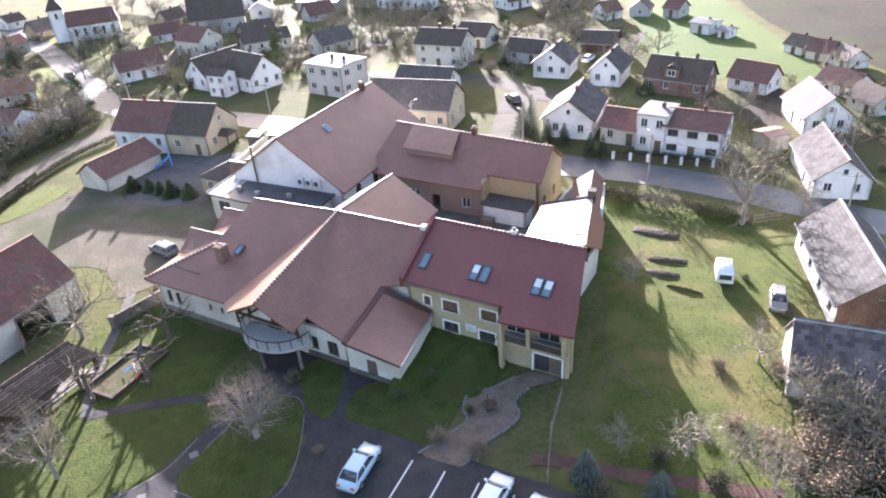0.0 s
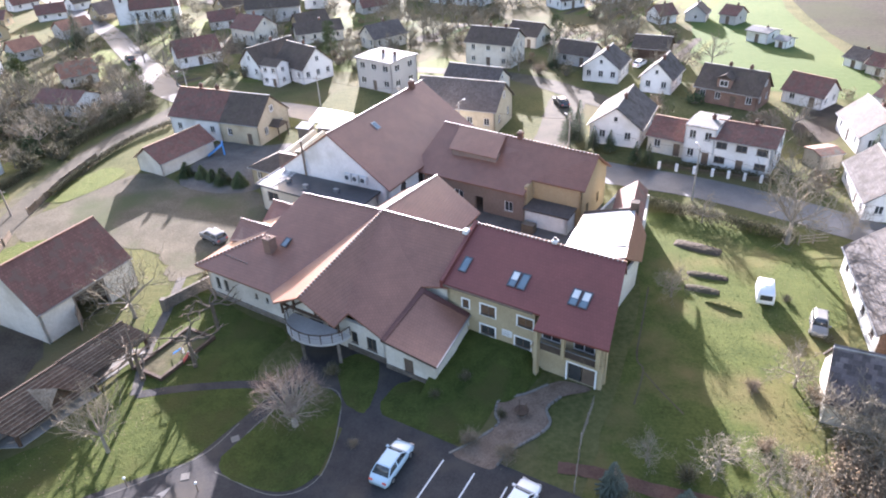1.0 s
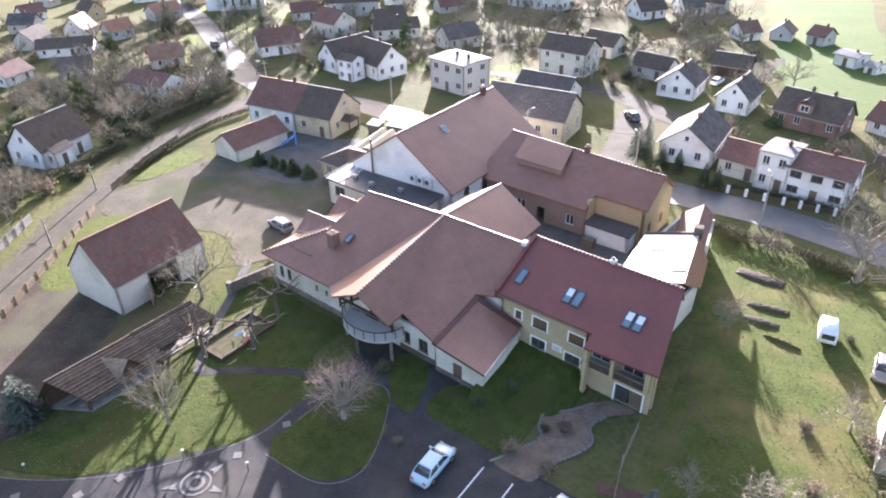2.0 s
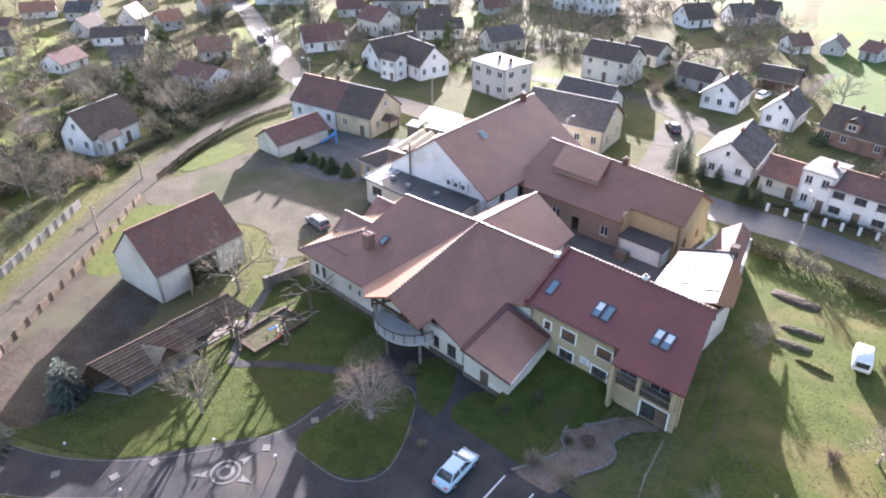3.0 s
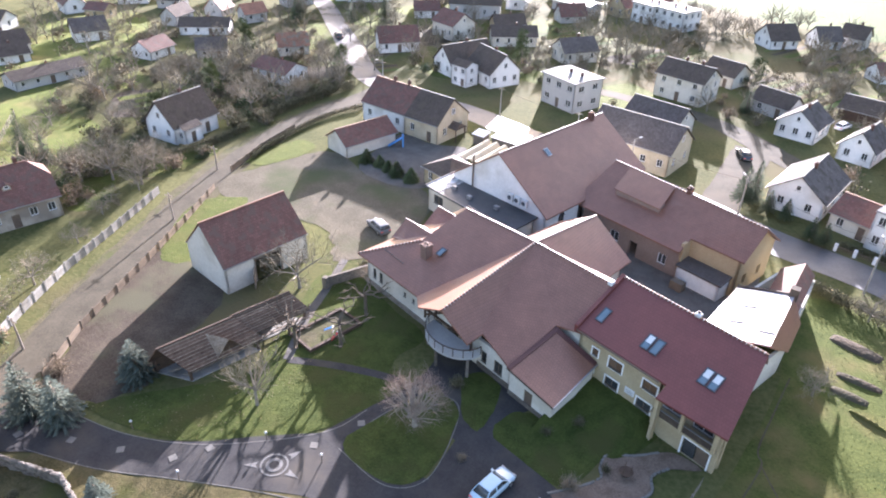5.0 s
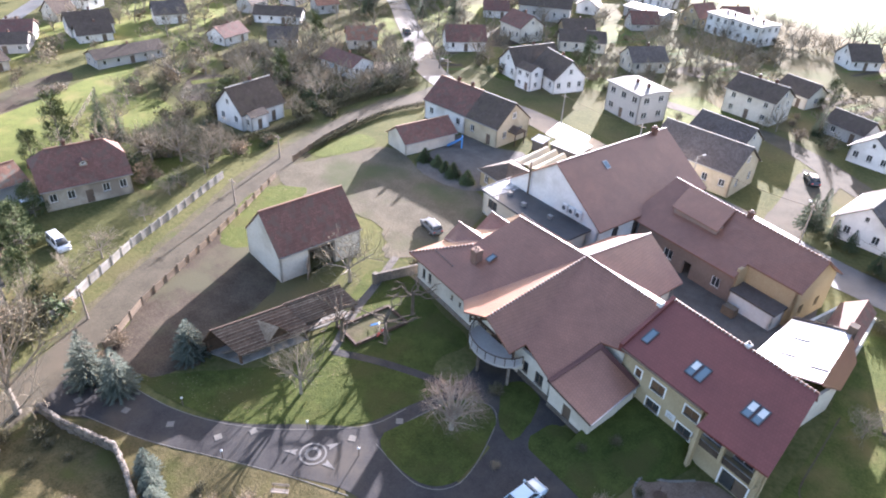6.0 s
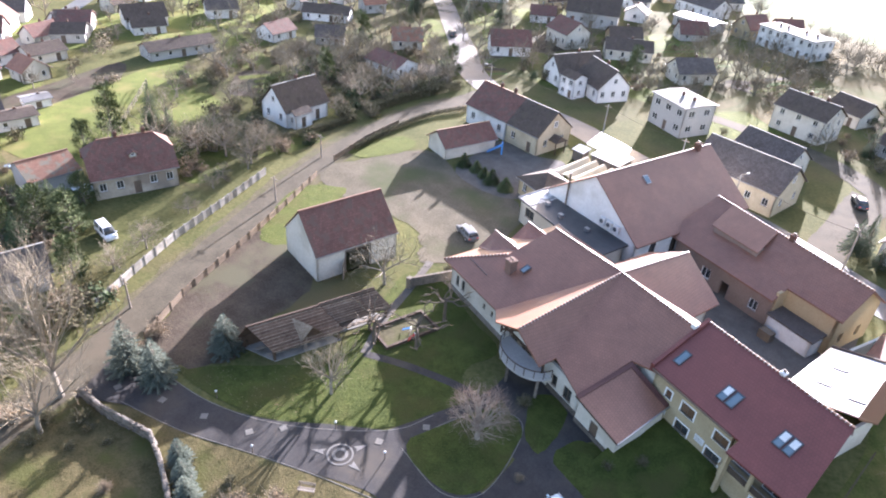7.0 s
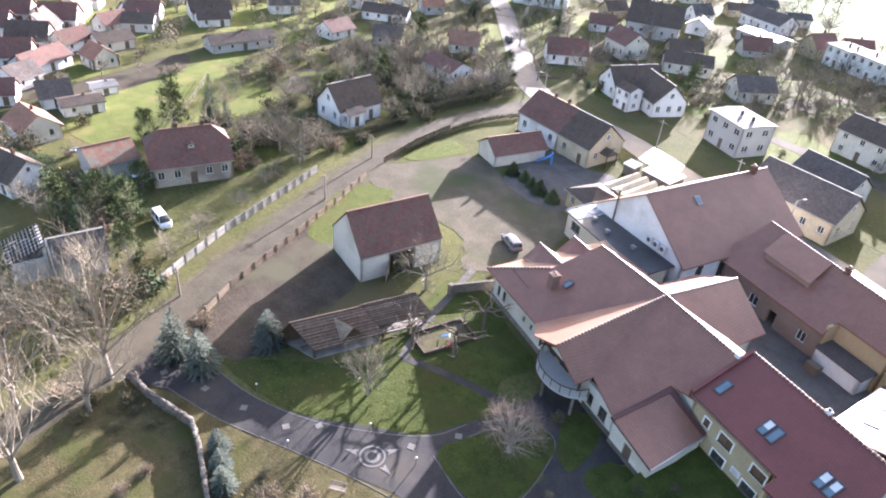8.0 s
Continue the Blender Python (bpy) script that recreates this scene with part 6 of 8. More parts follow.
for i in range(11):
    bm = bmesh.new()
    box(bm, -2.9, 2.9, -0.05, 0.05, 0.14, 0.2, pose(0, -2.2, 2.85, rise, 0, 0) @ Matrix.Translation((0, 0.1 + i * 0.43, 0)))
    part("batten", bm, M_CONCRETE, ruin, "pale roof batten")
bm = bmesh.new()
v = [bm.verts.new((x, y, z)) for y in (2.15, 2.4) for x, z in ((0.6, 0), (3.4, 0), (3.4, 3.3), (2.0, 5.0), (0.6, 3.3))]
bm.faces.new(v[:5]), bm.faces.new(v[5:][::-1])
for i in range(5):
    j = (i + 1) % 5
    bm.faces.new((v[i], v[j], v[5 + j], v[5 + i]))
part("gable_wall", bm, M_WHITE, ruin, "broken white gable wall")

# ---- plants ----
def tube_mesh(segs, name, material):
    """Tapered tubes from (a, b, ra, rb, sides) lists, as one mesh."""
    vs, fs = [], []
    for a, b, ra, rb, k in segs:
        d = (b - a)
        if d.length < 1e-5:
            continue
        d = d.normalized()
        s = d.orthogonal().normalized()
        t = d.cross(s)
        o = len(vs)
        for c, r in ((a, ra), (b, rb)):
            for i in range(k):
                q = 2 * math.pi * i / k
                vs.append(c + (s * math.cos(q) + t * math.sin(q)) * r)
        for i in range(k):
            j = (i + 1) % k
            fs.append((o + i, o + j, o + k + j, o + k + i))
    me = bpy.data.meshes.new(name)
    me.from_pydata(vs, [], fs)
    me.materials.append(material)
    return me


def bare_tree(seed, h, spread, trunk_h, levels=4, kids=4, lift=0.45, twig=0.016, material=None, r0=None, wiggle=0.35, bark=None, limbs=1):
    """A leafless tree: trunk with limbs, and a crown of fine twigs."""
    rnd = random.Random(seed)
    big, fine = [], []

    def grow(p, d, length, r, lev):
        n = 3
        for i in range(n):
            d = (d + Vector((rnd.uniform(-1, 1), rnd.uniform(-1, 1), rnd.uniform(-0.5, 1) * lift)) * wiggle * 0.6).normalized()
            q = p + d * length / n
            r1 = max(r * (1 - 0.16), twig * 0.6)
            (big if lev <= limbs else fine).append((p, q, r, r1, 6 if lev == 0 else 5 if lev == 1 else 3))
            if lev < levels and (i > 0 or lev > 0):
                for _ in range(max(1, kids // 2 + (rnd.random() < 0.5))):
                    a = rnd.uniform(0, 2 * math.pi)
                    side = (d.orthogonal().normalized() * math.cos(a) + d.cross(d.orthogonal()).normalized() * math.sin(a))
                    nd = (d * rnd.uniform(0.35, 0.8) + side * rnd.uniform(0.55, 1.0) + Vector((0, 0, lift * 0.5))).normalized()
                    grow(q, nd, length * rnd.uniform(0.5, 0.75), max(r1 * 0.55, twig), lev + 1)
            p, r = q, r1
    rr = r0 or h * 0.022
    big.append((Vector((0, 0, -0.1)), Vector((0, 0, trunk_h * 0.5)), rr * 1.35, rr * 1.05, 8))
    big.append((Vector((0, 0, trunk_h * 0.5)), Vector((0.02 * h * rnd.uniform(-1, 1), 0, trunk_h)), rr * 1.05, rr, 8))
    top = big[-1][1]
    m = 5 + kids // 2
    for i in range(m):
        a = 2 * math.pi * (i + rnd.uniform(-0.3, 0.3)) / m
        up = rnd.uniform(0.35, 1.3)
        d = Vector((math.cos(a) * spread, math.sin(a) * spread, up * (h - trunk_h) / max(h, 1))).normalized()
        grow(top, d, (h - trunk_h) * rnd.uniform(0.45, 0.62), rr * 0.6, 1)
    grow(top, Vector((0, 0, 1)), (h - trunk_h) * 0.55, rr * 0.7, 1)
    return tube_mesh(big, "trunk", bark or M_BARK), tube_mesh(fine, "crown", material or M_TWIG)


def dome_tree(seed, h, rad, trunk_h, limbs=24, material=None, bark=None, twig=0.012):
    """A leafless tree with a clipped, domed crown: limbs fan out of a short trunk, and broom-like twigs end near one shell."""
    rnd = random.Random(seed)
    big, fine = [(Vector((0, 0, -0.1)), Vector((0, 0, trunk_h)), 0.3, 0.22, 9)], []
    mid = Vector((0, 0, trunk_h + (h - trunk_h) * 0.42))
    shell = lambda d: mid + Vector((d.x * rad, d.y * rad, d.z * (h - mid.z) if d.z > 0 else d.z * (mid.z - trunk_h * 0.8)))
    for i in range(limbs):
        f = (i + 0.5) / limbs
        z = 1 - 1.35 * f
        a = i * 2.399 + rnd.uniform(-0.3, 0.3)
        d = Vector((math.cos(a) * math.sqrt(max(0, 1 - z * z)), math.sin(a) * math.sqrt(max(0, 1 - z * z)), z))
        start = Vector((0, 0, trunk_h * rnd.uniform(0.75, 1.0)))
        lobe = rnd.uniform(0.82, 1.08)
        end = mid + (shell(d) - mid) * rnd.uniform(0.5, 0.64)
        bow = (start + end) / 2 + Vector((rnd.uniform(-0.25, 0.25), rnd.uniform(-0.25, 0.25), rnd.uniform(0.1, 0.4)))
        big += [(start, bow, 0.13, 0.095, 6), (bow, end, 0.095, 0.055, 6)]
        for _ in range(8):
            o = bow.lerp(end, rnd.uniform(0.3, 1.0))
            dd = (d + Vector((rnd.gauss(0, 0.34), rnd.gauss(0, 0.34), rnd.gauss(0.05, 0.3)))).normalized()
            e = mid + (shell(dd) - mid) * rnd.uniform(0.62, 0.86) * lobe
            k = o.lerp(e, 0.5) + Vector((rnd.uniform(-0.3, 0.3), rnd.uniform(-0.3, 0.3), rnd.uniform(-0.25, 0.1)))
            big += [(o, k, 0.035, 0.028, 4), (k, e, 0.028, 0.018, 4)]
            for _ in range(6):
                b = k.lerp(e, rnd.uniform(0.0, 1.0))
                d2 = (dd + Vector((rnd.gauss(0, 0.2), rnd.gauss(0, 0.2), rnd.gauss(0.08, 0.2)))).normalized()
                t = mid + (shell(d2) - mid) * rnd.uniform(0.78, 1.03) * lobe
                j = b.lerp(t, 0.55) + Vector((rnd.uniform(-0.16, 0.16), rnd.uniform(-0.16, 0.16), rnd.uniform(-0.16, 0.06)))
                fine += [(b, j, twig * 1.25, twig, 3), (j, t, twig, twig * 0.6, 3)]
                if rnd.random() < 0.5:
                    fine.append((j, j + (t - j) * 0.9 + Vector((rnd.gauss(0, 0.14), rnd.gauss(0, 0.14), rnd.gauss(0, 0.12))), twig * 0.9, twig * 0.5, 3))
    return tube_mesh(big, "trunk", bark or M_BARK), tube_mesh(fine, "crown", material or M_TWIG)


def pollard(seed, h):
    """A pollarded tree: a short trunk, crooked level limbs with knotted ends and a few shoots."""
    rnd = random.Random(seed)
    big, fine = [(Vector((0, 0, -0.1)), Vector((0.05, 0, h)), 0.17, 0.14, 8)], []
    for i in range(9):
        a = i * 0.7 + rnd.uniform(-0.3, 0.3)
        p, d, r = Vector((0.05, 0, h * rnd.uniform(0.82, 1.0))), Vector((math.cos(a), math.sin(a), rnd.uniform(0.1, 0.6))).normalized(), 0.075
        for k in range(5):
            q = p + d * rnd.uniform(0.4, 0.62)
            big.append((p, q, r, r * 0.85, 6))
            p, r = q, r * 0.85
            d = (d + Vector((rnd.gauss(0, 0.5), rnd.gauss(0, 0.5), rnd.gauss(0, 0.4)))).normalized()
            if k > 1:
                for _ in range(2):
                    e = (d + Vector((rnd.gauss(0, 0.7), rnd.gauss(0, 0.7), rnd.uniform(0.1, 0.9)))).normalized() * rnd.uniform(0.3, 0.7)
                    fine.append((p, p + e, 0.022, 0.01, 4))
        big.append((p - d * 0.08, p + d * 0.1, r * 1.9, r * 1.4, 6))
    return tube_mesh(big, "trunk", M_KNOTBARK), tube_mesh(fine, "crown", M_KNOTBARK)


def quad_cloud(name, items, material):
    """Small leaf or needle tufts: (centre, direction, length, width)."""
    vs, fs = [], []
    for c, d, ln, w in items:
        s = d.cross(Vector((0.3, 0.2, 1))).normalized() * w
        up = d.cross(s).normalized() * w * 0.5
        o = len(vs)
        vs += [c - s * 0.4, c + d * ln * 0.6 - s + up * 0.6, c + d * ln, c + d * ln * 0.6 + s - up * 0.6, c + s * 0.4]
        fs += [(o, o + 1, o + 2), (o, o + 2, o + 4), (o + 2, o + 3, o + 4)]
    me = bpy.data.meshes.new(name)
    me.from_pydata(vs, [], fs)
    me.materials.append(material)
    return me


def conifer(seed, h, r, material, base=0.06):
    rnd = random.Random(seed)
    items, limbs = [], []
    n = 26
    for i in range(n):
        f = i / (n - 1)
        z = h * (base + (0.97 - base) * f)
        rad = r * (1 - f) ** 0.85 + 0.05
        k = max(4, int(13 * (1 - f) + 3))
        for j in range(k):
            a = 2 * math.pi * (j + rnd.random()) / k
            ln = rad * rnd.uniform(0.72, 1.12)
            d = Vector((math.cos(a), math.sin(a), -0.22 + 0.3 * f))
            limbs.append((Vector((0, 0, z)), Vector((0, 0, z)) + d * ln * 0.9, 0.02, 0.01, 3))
            steps = max(3, int(ln / 0.16))
            for s in range(steps):
                p = Vector((0, 0, z)) + d * ln * (0.2 + 0.8 * (s + rnd.random()) / steps)
                for sg in (-1, 1):
                    dd = (d + Vector((-d.y, d.x, 0)) * sg * rnd.uniform(0.5, 1.1) + Vector((0, 0, rnd.uniform(-0.25, 0.35)))).normalized()
                    items.append((p, dd, rnd.uniform(0.2, 0.36), rnd.uniform(0.05, 0.09)))
    trunk = tube_mesh([(Vector((0, 0, -0.1)), Vector((0, 0, h * 0.96)), 0.02 * h, 0.012, 7)] + limbs, "trunk", M_BARK)
    return trunk, quad_cloud("needles", items, material)


def bush(seed, r, h, material, n=900, twiggy=0.5):
    """A loose shrub: stems fanning out of the ground and tufts with gaps between."""
    rnd = random.Random(seed)
    stems, items = [], []
    lobes = [Vector((rnd.uniform(-1, 1) * r * 0.6, rnd.uniform(-1, 1) * r * 0.6, h * rnd.uniform(0.35, 0.75))) for _ in range(6)]
    for _ in range(int(n * twiggy * 0.25)):
        c = rnd.choice(lobes)
        e = c + Vector((rnd.gauss(0, 0.4) * r, rnd.gauss(0, 0.4) * r, rnd.gauss(0.1, 0.3) * h))
        e.z = max(e.z, 0.05)
        stems.append((Vector((c.x * 0.25, c.y * 0.25, 0)), e, 0.028, 0.01, 3))
    for _ in range(n):
        c = rnd.choice(lobes)
        p = c + Vector((rnd.gauss(0, 0.33) * r, rnd.gauss(0, 0.33) * r, rnd.gauss(0, 0.25) * h))
        if p.z < 0.03:
            p.z = rnd.uniform(0.03, 0.3)
        d = Vector((rnd.uniform(-1, 1), rnd.uniform(-1, 1), rnd.uniform(-0.3, 1))).normalized()
        big = 1.0 if n > 500 else 1.8
        items.append((p, d, rnd.uniform(0.1, 0.26) * big, rnd.uniform(0.025, 0.06) * big))
    return tube_mesh(stems, "stems", M_TWIG), quad_cloud("foliage", items, material)


def plant(kind, names, meshes, x, y, s, rot, label, category, group="", sz=None):
    th = thing(kind, Matrix.Translation((x, y, 0)) @ Matrix.Rotation(rot, 4, "Z") @ Matrix.Diagonal((s, s, sz or s, 1)), label, category, group)
    for nm, me in zip(names, meshes):
        link(nm, me, th)
    return th


def on_way(x, y):
    if -122 < x < -96 and 30 < y < 64 or (x + 78) ** 2 + (y - 30) ** 2 < 110 or (x + 72) ** 2 + (y - 23) ** 2 < 40 or (x + 82) ** 2 + (y - 68) ** 2 < 50:
        return True
    for a, b, w in (((-49, -6), (-57.5, 23.5), 4), ((-57.5, 23.5), (-64.4, 45.5), 4), ((-64.4, 45.5), (-70.6, 85), 4.5), ((-70.6, 85), (-66, 104), 5), ((-104, 148), (-75, 115.5), 6), ((-75, 115.5), (-46, 104.6), 6), ((-46, 104.6), (-4, 88), 6), ((-4, 88), (36, 68.6), 6),
                    ((36, 68.6), (58, 54), 6), ((5.6, 83), (9.2, 112), 5.5), ((20.5, 102.5), (0.5, 122.6), 4), ((0.5, 122.6), (-17, 128), 4)):
        a, b, q = Vector(a), Vector(b), Vector((x, y))
        t = max(0, min(1, (q - a).dot(b - a) / (b - a).length_squared))
        if (a + (b - a) * t - q).length < w:
            return True
    return False


def open_land(x, y):
    """The crop field and the dry open gardens, where no tree stands."""
    return x > 35.5 and y > 113 or x > -48 and y > 232 - 0.42 * (x + 20) or -8 < x < 16 and 154 < y < 188 or -26 < x < -14 and 126 < y < 150 or -70 < x < -60 and 112 < y < 122


HOUSES_AT = [o.matrix_world.translation.xy for o in scene.objects if o.get("category") in ("house", "barn", "outbuilding", "shed")]
TC = ("trunk", "crown")
LIME = dome_tree(3, 6.7, 3.6, 1.3, 20, M_TWIGR, M_LIMBS, 0.008)
FRUIT = [bare_tree(i, 5.2, 1.1, 1.4, 4, 3, 0.25, 0.016, wiggle=0.5) for i in (11, 12, 13)]
TALL = [bare_tree(i, 13.0, 0.4, 2.8, 4, 3, 1.2, 0.013, r0=0.24, wiggle=0.16) for i in (21, 22)]
WIDE = [bare_tree(i, 8.0, 0.8, 2.0, 4, 3, 0.5, 0.017, M_TWIGD) for i in (31, 32, 33)]
FARW = [bare_tree(i, 8.0, 0.85, 1.8, 3, 2, 0.5, 0.034, M_TWIGD, r0=0.16) for i in (81, 82, 83)] + [bare_tree(i, 5.2, 1.1, 1.4, 3, 2, 0.25, 0.034, M_TWIGD, wiggle=0.5) for i in (84, 85, 86)]
POLL = [pollard(i, 2.6) for i in (41, 42)]
LAWNTREE = bare_tree(94, 7.0, 0.55, 2.0, 4, 2, 0.9, 0.013, M_TWIG, r0=0.15, wiggle=0.28)
plant("lime_tree", TC, LIME, -14.8, 25.9, 1.0, 0.3, "bare lime tree with a dense round reddish crown", "tree")
for x, y, v, s, r in ((19.0, 47.8, 2, 0.75, 1.0), (24.8, 64.2, 1, 0.8, 0.2), (27.7, 35.0, 0, 0.9, 4.0), (29.5, 29.5, 2, 1.1, 3.0), (19.5, 25.0, 1, 0.8, 5.0),
                     (14.2, 25.3, 2, 0.55, 1.5), (31.5, 27.0, 0, 1.1, 2.2), (22.8, 24.0, 2, 0.7, 0.9), (33.0, 31.0, 1, 0.9, 2.9), (24.5, 21.5, 1, 0.9, 2.4),
                     (-66.0, 25.0, 0, 0.9, 1.0), (-69.5, 34.0, 1, 0.6, 2.0), (-64.5, 19.5, 2, 0.8, 3.0), (-73.0, 41.0, 0, 0.7, 4.0)):
    plant("fruit_tree", TC, FRUIT[v], x, y, s, r, "bare knotty fruit tree with pale twigs", "tree", "fruit trees")
plant("fruit_tree", TC, LAWNTREE, -29.6, 21.4, 1.0, 0.4, "bare young fruit tree with upright pale twigs on the lawn", "tree", "fruit trees")
for x, y, s, v, r in ((-31.3, 29.9, 1.3, 0, 0.0), (-27.2, 32.3, 1.35, 1, 1.0), (-27.6, 38.2, 1.25, 0, 2.0), (-33.2, 31.4, 1.15, 1, 3.0)):
    plant("pollard_tree", TC, POLL[v], x, y, s, r, "pollarded tree with crooked knotty limbs", "tree", "pollards round the sandpit")
for x, y, s, v, r in ((-49.4, 4.5, 1.12, 0, 0.0), (-46.5, 1.0, 0.8, 1, 1.3), (-51.5, -3.5, 1.0, 1, 2.0), (-43.2, -6.6, 1.05, 0, 3.0), (-56.5, 2.5, 0.9, 1, 4.0), (-55.0, -6.0, 1.0, 0, 5.2), (-60, 8, 0.85, 1, 1.0)):
    plant("tall_tree", TC, TALL[v], x, y, s, r, "tall bare roadside tree with upright limbs", "tree", "roadside trees")
for x, y, s, v, r in ((-37.6, 39.2, 1.0, 1, 1.0), (33.6, 59.75, 1.4, 2, 1.0), (33.5, 24.5, 0.9, 1, 2.0), (-75.5, 50.5, 0.95, 2, 0.0), (-80.5, 49.5, 1.0, 0, 2.0), (-84.5, 47.0, 0.85, 1, 1.0), (-78, 55.5, 0.75, 2, 3.0), (-100, 52, 0.8, 0, 1.0), (-108, 60, 0.75, 1, 0.0),
                      (-97, 64, 0.8, 2, 2.0), (38.0, 76.2, 0.7, 0, 0.0), (-93, 77, 0.8, 2, 4.0), (-100, 84, 0.9, 1, 3.0), (-96, 92, 0.8, 0, 2.0), (-104, 96, 0.9, 2, 5.0), (-86, 86, 0.8, 1, 0.7), (-108, 105, 0.9, 0, 0.2),
                      (-74, 118, 0.9, 2, 3.0), (-82, 128, 1.0, 1, 0.8), (-77, 108, 0.9, 0, 2.0), (-98, 122, 0.9, 1, 1.9), (30, 127, 0.9, 2, 1.0), (38, 132, 0.9, 0, 0.0), (-92, 136, 1.0, 0, 2.0), (44, 96, 0.7, 1, 3.0), (41.5, 62.5, 0.6, 2, 1.0)):
    plant("bare_tree", TC, WIDE[v] if y < 70 else FARW[v], x, y, s, r, "bare broad tree with a fine brown crown", "tree", "village trees")
rt = random.Random(17)
for i in range(300):
    z = rt.choice(((-118, -76, 50, 108), (-112, -72, 100, 150), (-30, 55, 120, 190), (-70, -20, 126, 175), (-165, -110, 70, 150), (-150, -70, 140, 210), (-92, -74, 12, 50), (-150, -100, 10, 60), (-98, -74, 54, 108), (-60, 50, 150, 240), (-20, 55, 128, 220), (-20, 55, 128, 220), (40, 62, 62, 120)))
    x, y = rt.uniform(z[0], z[1]), rt.uniform(z[2], z[3])
    if on_way(x, y) or open_land(x, y) or any((Vector((x, y)) - c).length < 6.0 for c in HOUSES_AT):
        continue
    v = rt.randrange(6)
    me = FARW[v]
    plant("garden_tree", TC, me, x, y, rt.uniform(0.55, 1.0), rt.uniform(0, 6), "bare garden tree among the village plots", "tree", "garden trees")
rq = random.Random(57)
VILLAGE = [o.matrix_world.translation.xy for o in scene.objects if o.get("category") in ("house", "barn", "outbuilding", "shed")]
FARC = [bare_tree(q, 7.5, 0.9, 1.6, 2, 3, 0.5, 0.05, M_TWIGD, r0=0.16) for q in (87, 88, 89)]
vs, fs = [], []
for i in range(560):
    z = rq.choice(((-60, 30, 160, 260), (-60, 30, 160, 260), (-130, -60, 150, 250), (-40, 30, 230, 330), (-110, -40, 230, 330), (-190, -120, 70, 150), (-200, -150, 40, 140), (-30, 45, 128, 180), (-108, -76, 88, 150), (60, 110, 90, 130)))
    x, y = rq.uniform(z[0], z[1]), rq.uniform(z[2], z[3])
    if on_way(x, y) or open_land(x, y) or any((Vector((x, y)) - c).length < 6.0 for c in VILLAGE):
        continue
    m = Matrix.Translation((x, y, 0)) @ Matrix.Rotation(rq.uniform(0, 6), 4, "Z") @ Matrix.Scale(rq.uniform(0.5, 1.1), 4)
    for me in FARC[rq.randrange(3)]:
        of = len(vs)
        vs += [m @ v.co for v in me.vertices]
        fs += [tuple(k + of for k in f.vertices) for f in me.polygons]
me = bpy.data.meshes.new("far_trees")
me.from_pydata(vs, [], fs)
me.materials.append(M_TWIGD)
tagged(link("far_trees", me), "bare brown trees in the far gardens of the village", "trees", kind="stuff")
SPR = [conifer(51, 6.0, 2.3, M_SPRUCE), conifer(52, 5.0, 2.2, M_SPRUCE)]
FIR = [conifer(53, 8.5, 2.0, M_FIR), conifer(54, 7.5, 2.4, M_FIR, 0.2)]
CN = ("trunk", "needles")
for x, y, s, v in ((-48.0, 11.0, 1.05, 0), (-44.3, 11.7, 0.92, 0), (-42.6, 19.0, 1.0, 1), (-34.1, 6.9, 0.6, 1), (-32.2, 5.9, 0.58, 1), (-30.3, 4.9, 0.62, 1), (11.4, 22.0, 0.55, 0), (16.4, 20.6, 0.55, 1)):
    plant("blue_spruce", CN, SPR[v], x, y, s, x, "dense blue spruce with drooping boughs", "tree", "blue spruces")
for x, y, s, v in ((-97.1, 47.5, 1.1, 0), (-94.6, 48.9, 0.6, 0), (-81.5, 21.5, 0.8, 1), (-76.5, 14.5, 0.8, 1), (8.8, 88.6, 0.85, 1), (10.2, 90.6, 0.8, 0), (12.4, 86.8, 0.55, 1), (14.9, 85.9, 0.5, 1), (5.8, 131.5, 0.8, 0),
                   (18.3, 81.5, 0.5, 1), (20.0, 80.6, 0.5, 1), (51.5, 84.0, 0.6, 0), (-95, 160, 1.2, 0), (-122, 155, 1.2, 0), (-100, 150, 1.0, 1), (-116, 146, 0.9, 1)):
    plant("fir_tree", CN, FIR[v], x, y, s, x, "dark green conifer among the gardens", "tree", "conifers")


def pine(seed, h, r):
    """A broad pine: bare lower trunk, forking limbs and rounded needle clumps with gaps."""
    rnd = random.Random(seed)
    segs, items = [(Vector((0, 0, -0.1)), Vector((0.1, 0, h * 0.9)), 0.02 * h, 0.05, 7)], []
    for i in range(44):
        f = rnd.uniform(0.16, 1.0)
        a = rnd.uniform(0, 6.28)
        rad = r * (1.0 - 0.75 * (f - 0.22)) * rnd.uniform(0.45, 1.0)
        c = Vector((math.cos(a) * rad, math.sin(a) * rad, h * f))
        segs.append((Vector((0, 0, h * f * 0.82)), c, 0.06, 0.02, 4))
        cr = r * rnd.uniform(0.3, 0.46)
        for _ in range(80):
            d = Vector((rnd.gauss(0, 1), rnd.gauss(0, 1), rnd.gauss(0.3, 0.8))).normalized()
            items.append((c + d * cr * rnd.uniform(0.3, 1.0), (d + Vector((0, 0, 0.4))).normalized(), rnd.uniform(0.25, 0.45), rnd.uniform(0.06, 0.11)))
    return tube_mesh(segs, "trunk", M_BARK), quad_cloud("needles", items, M_PINE)


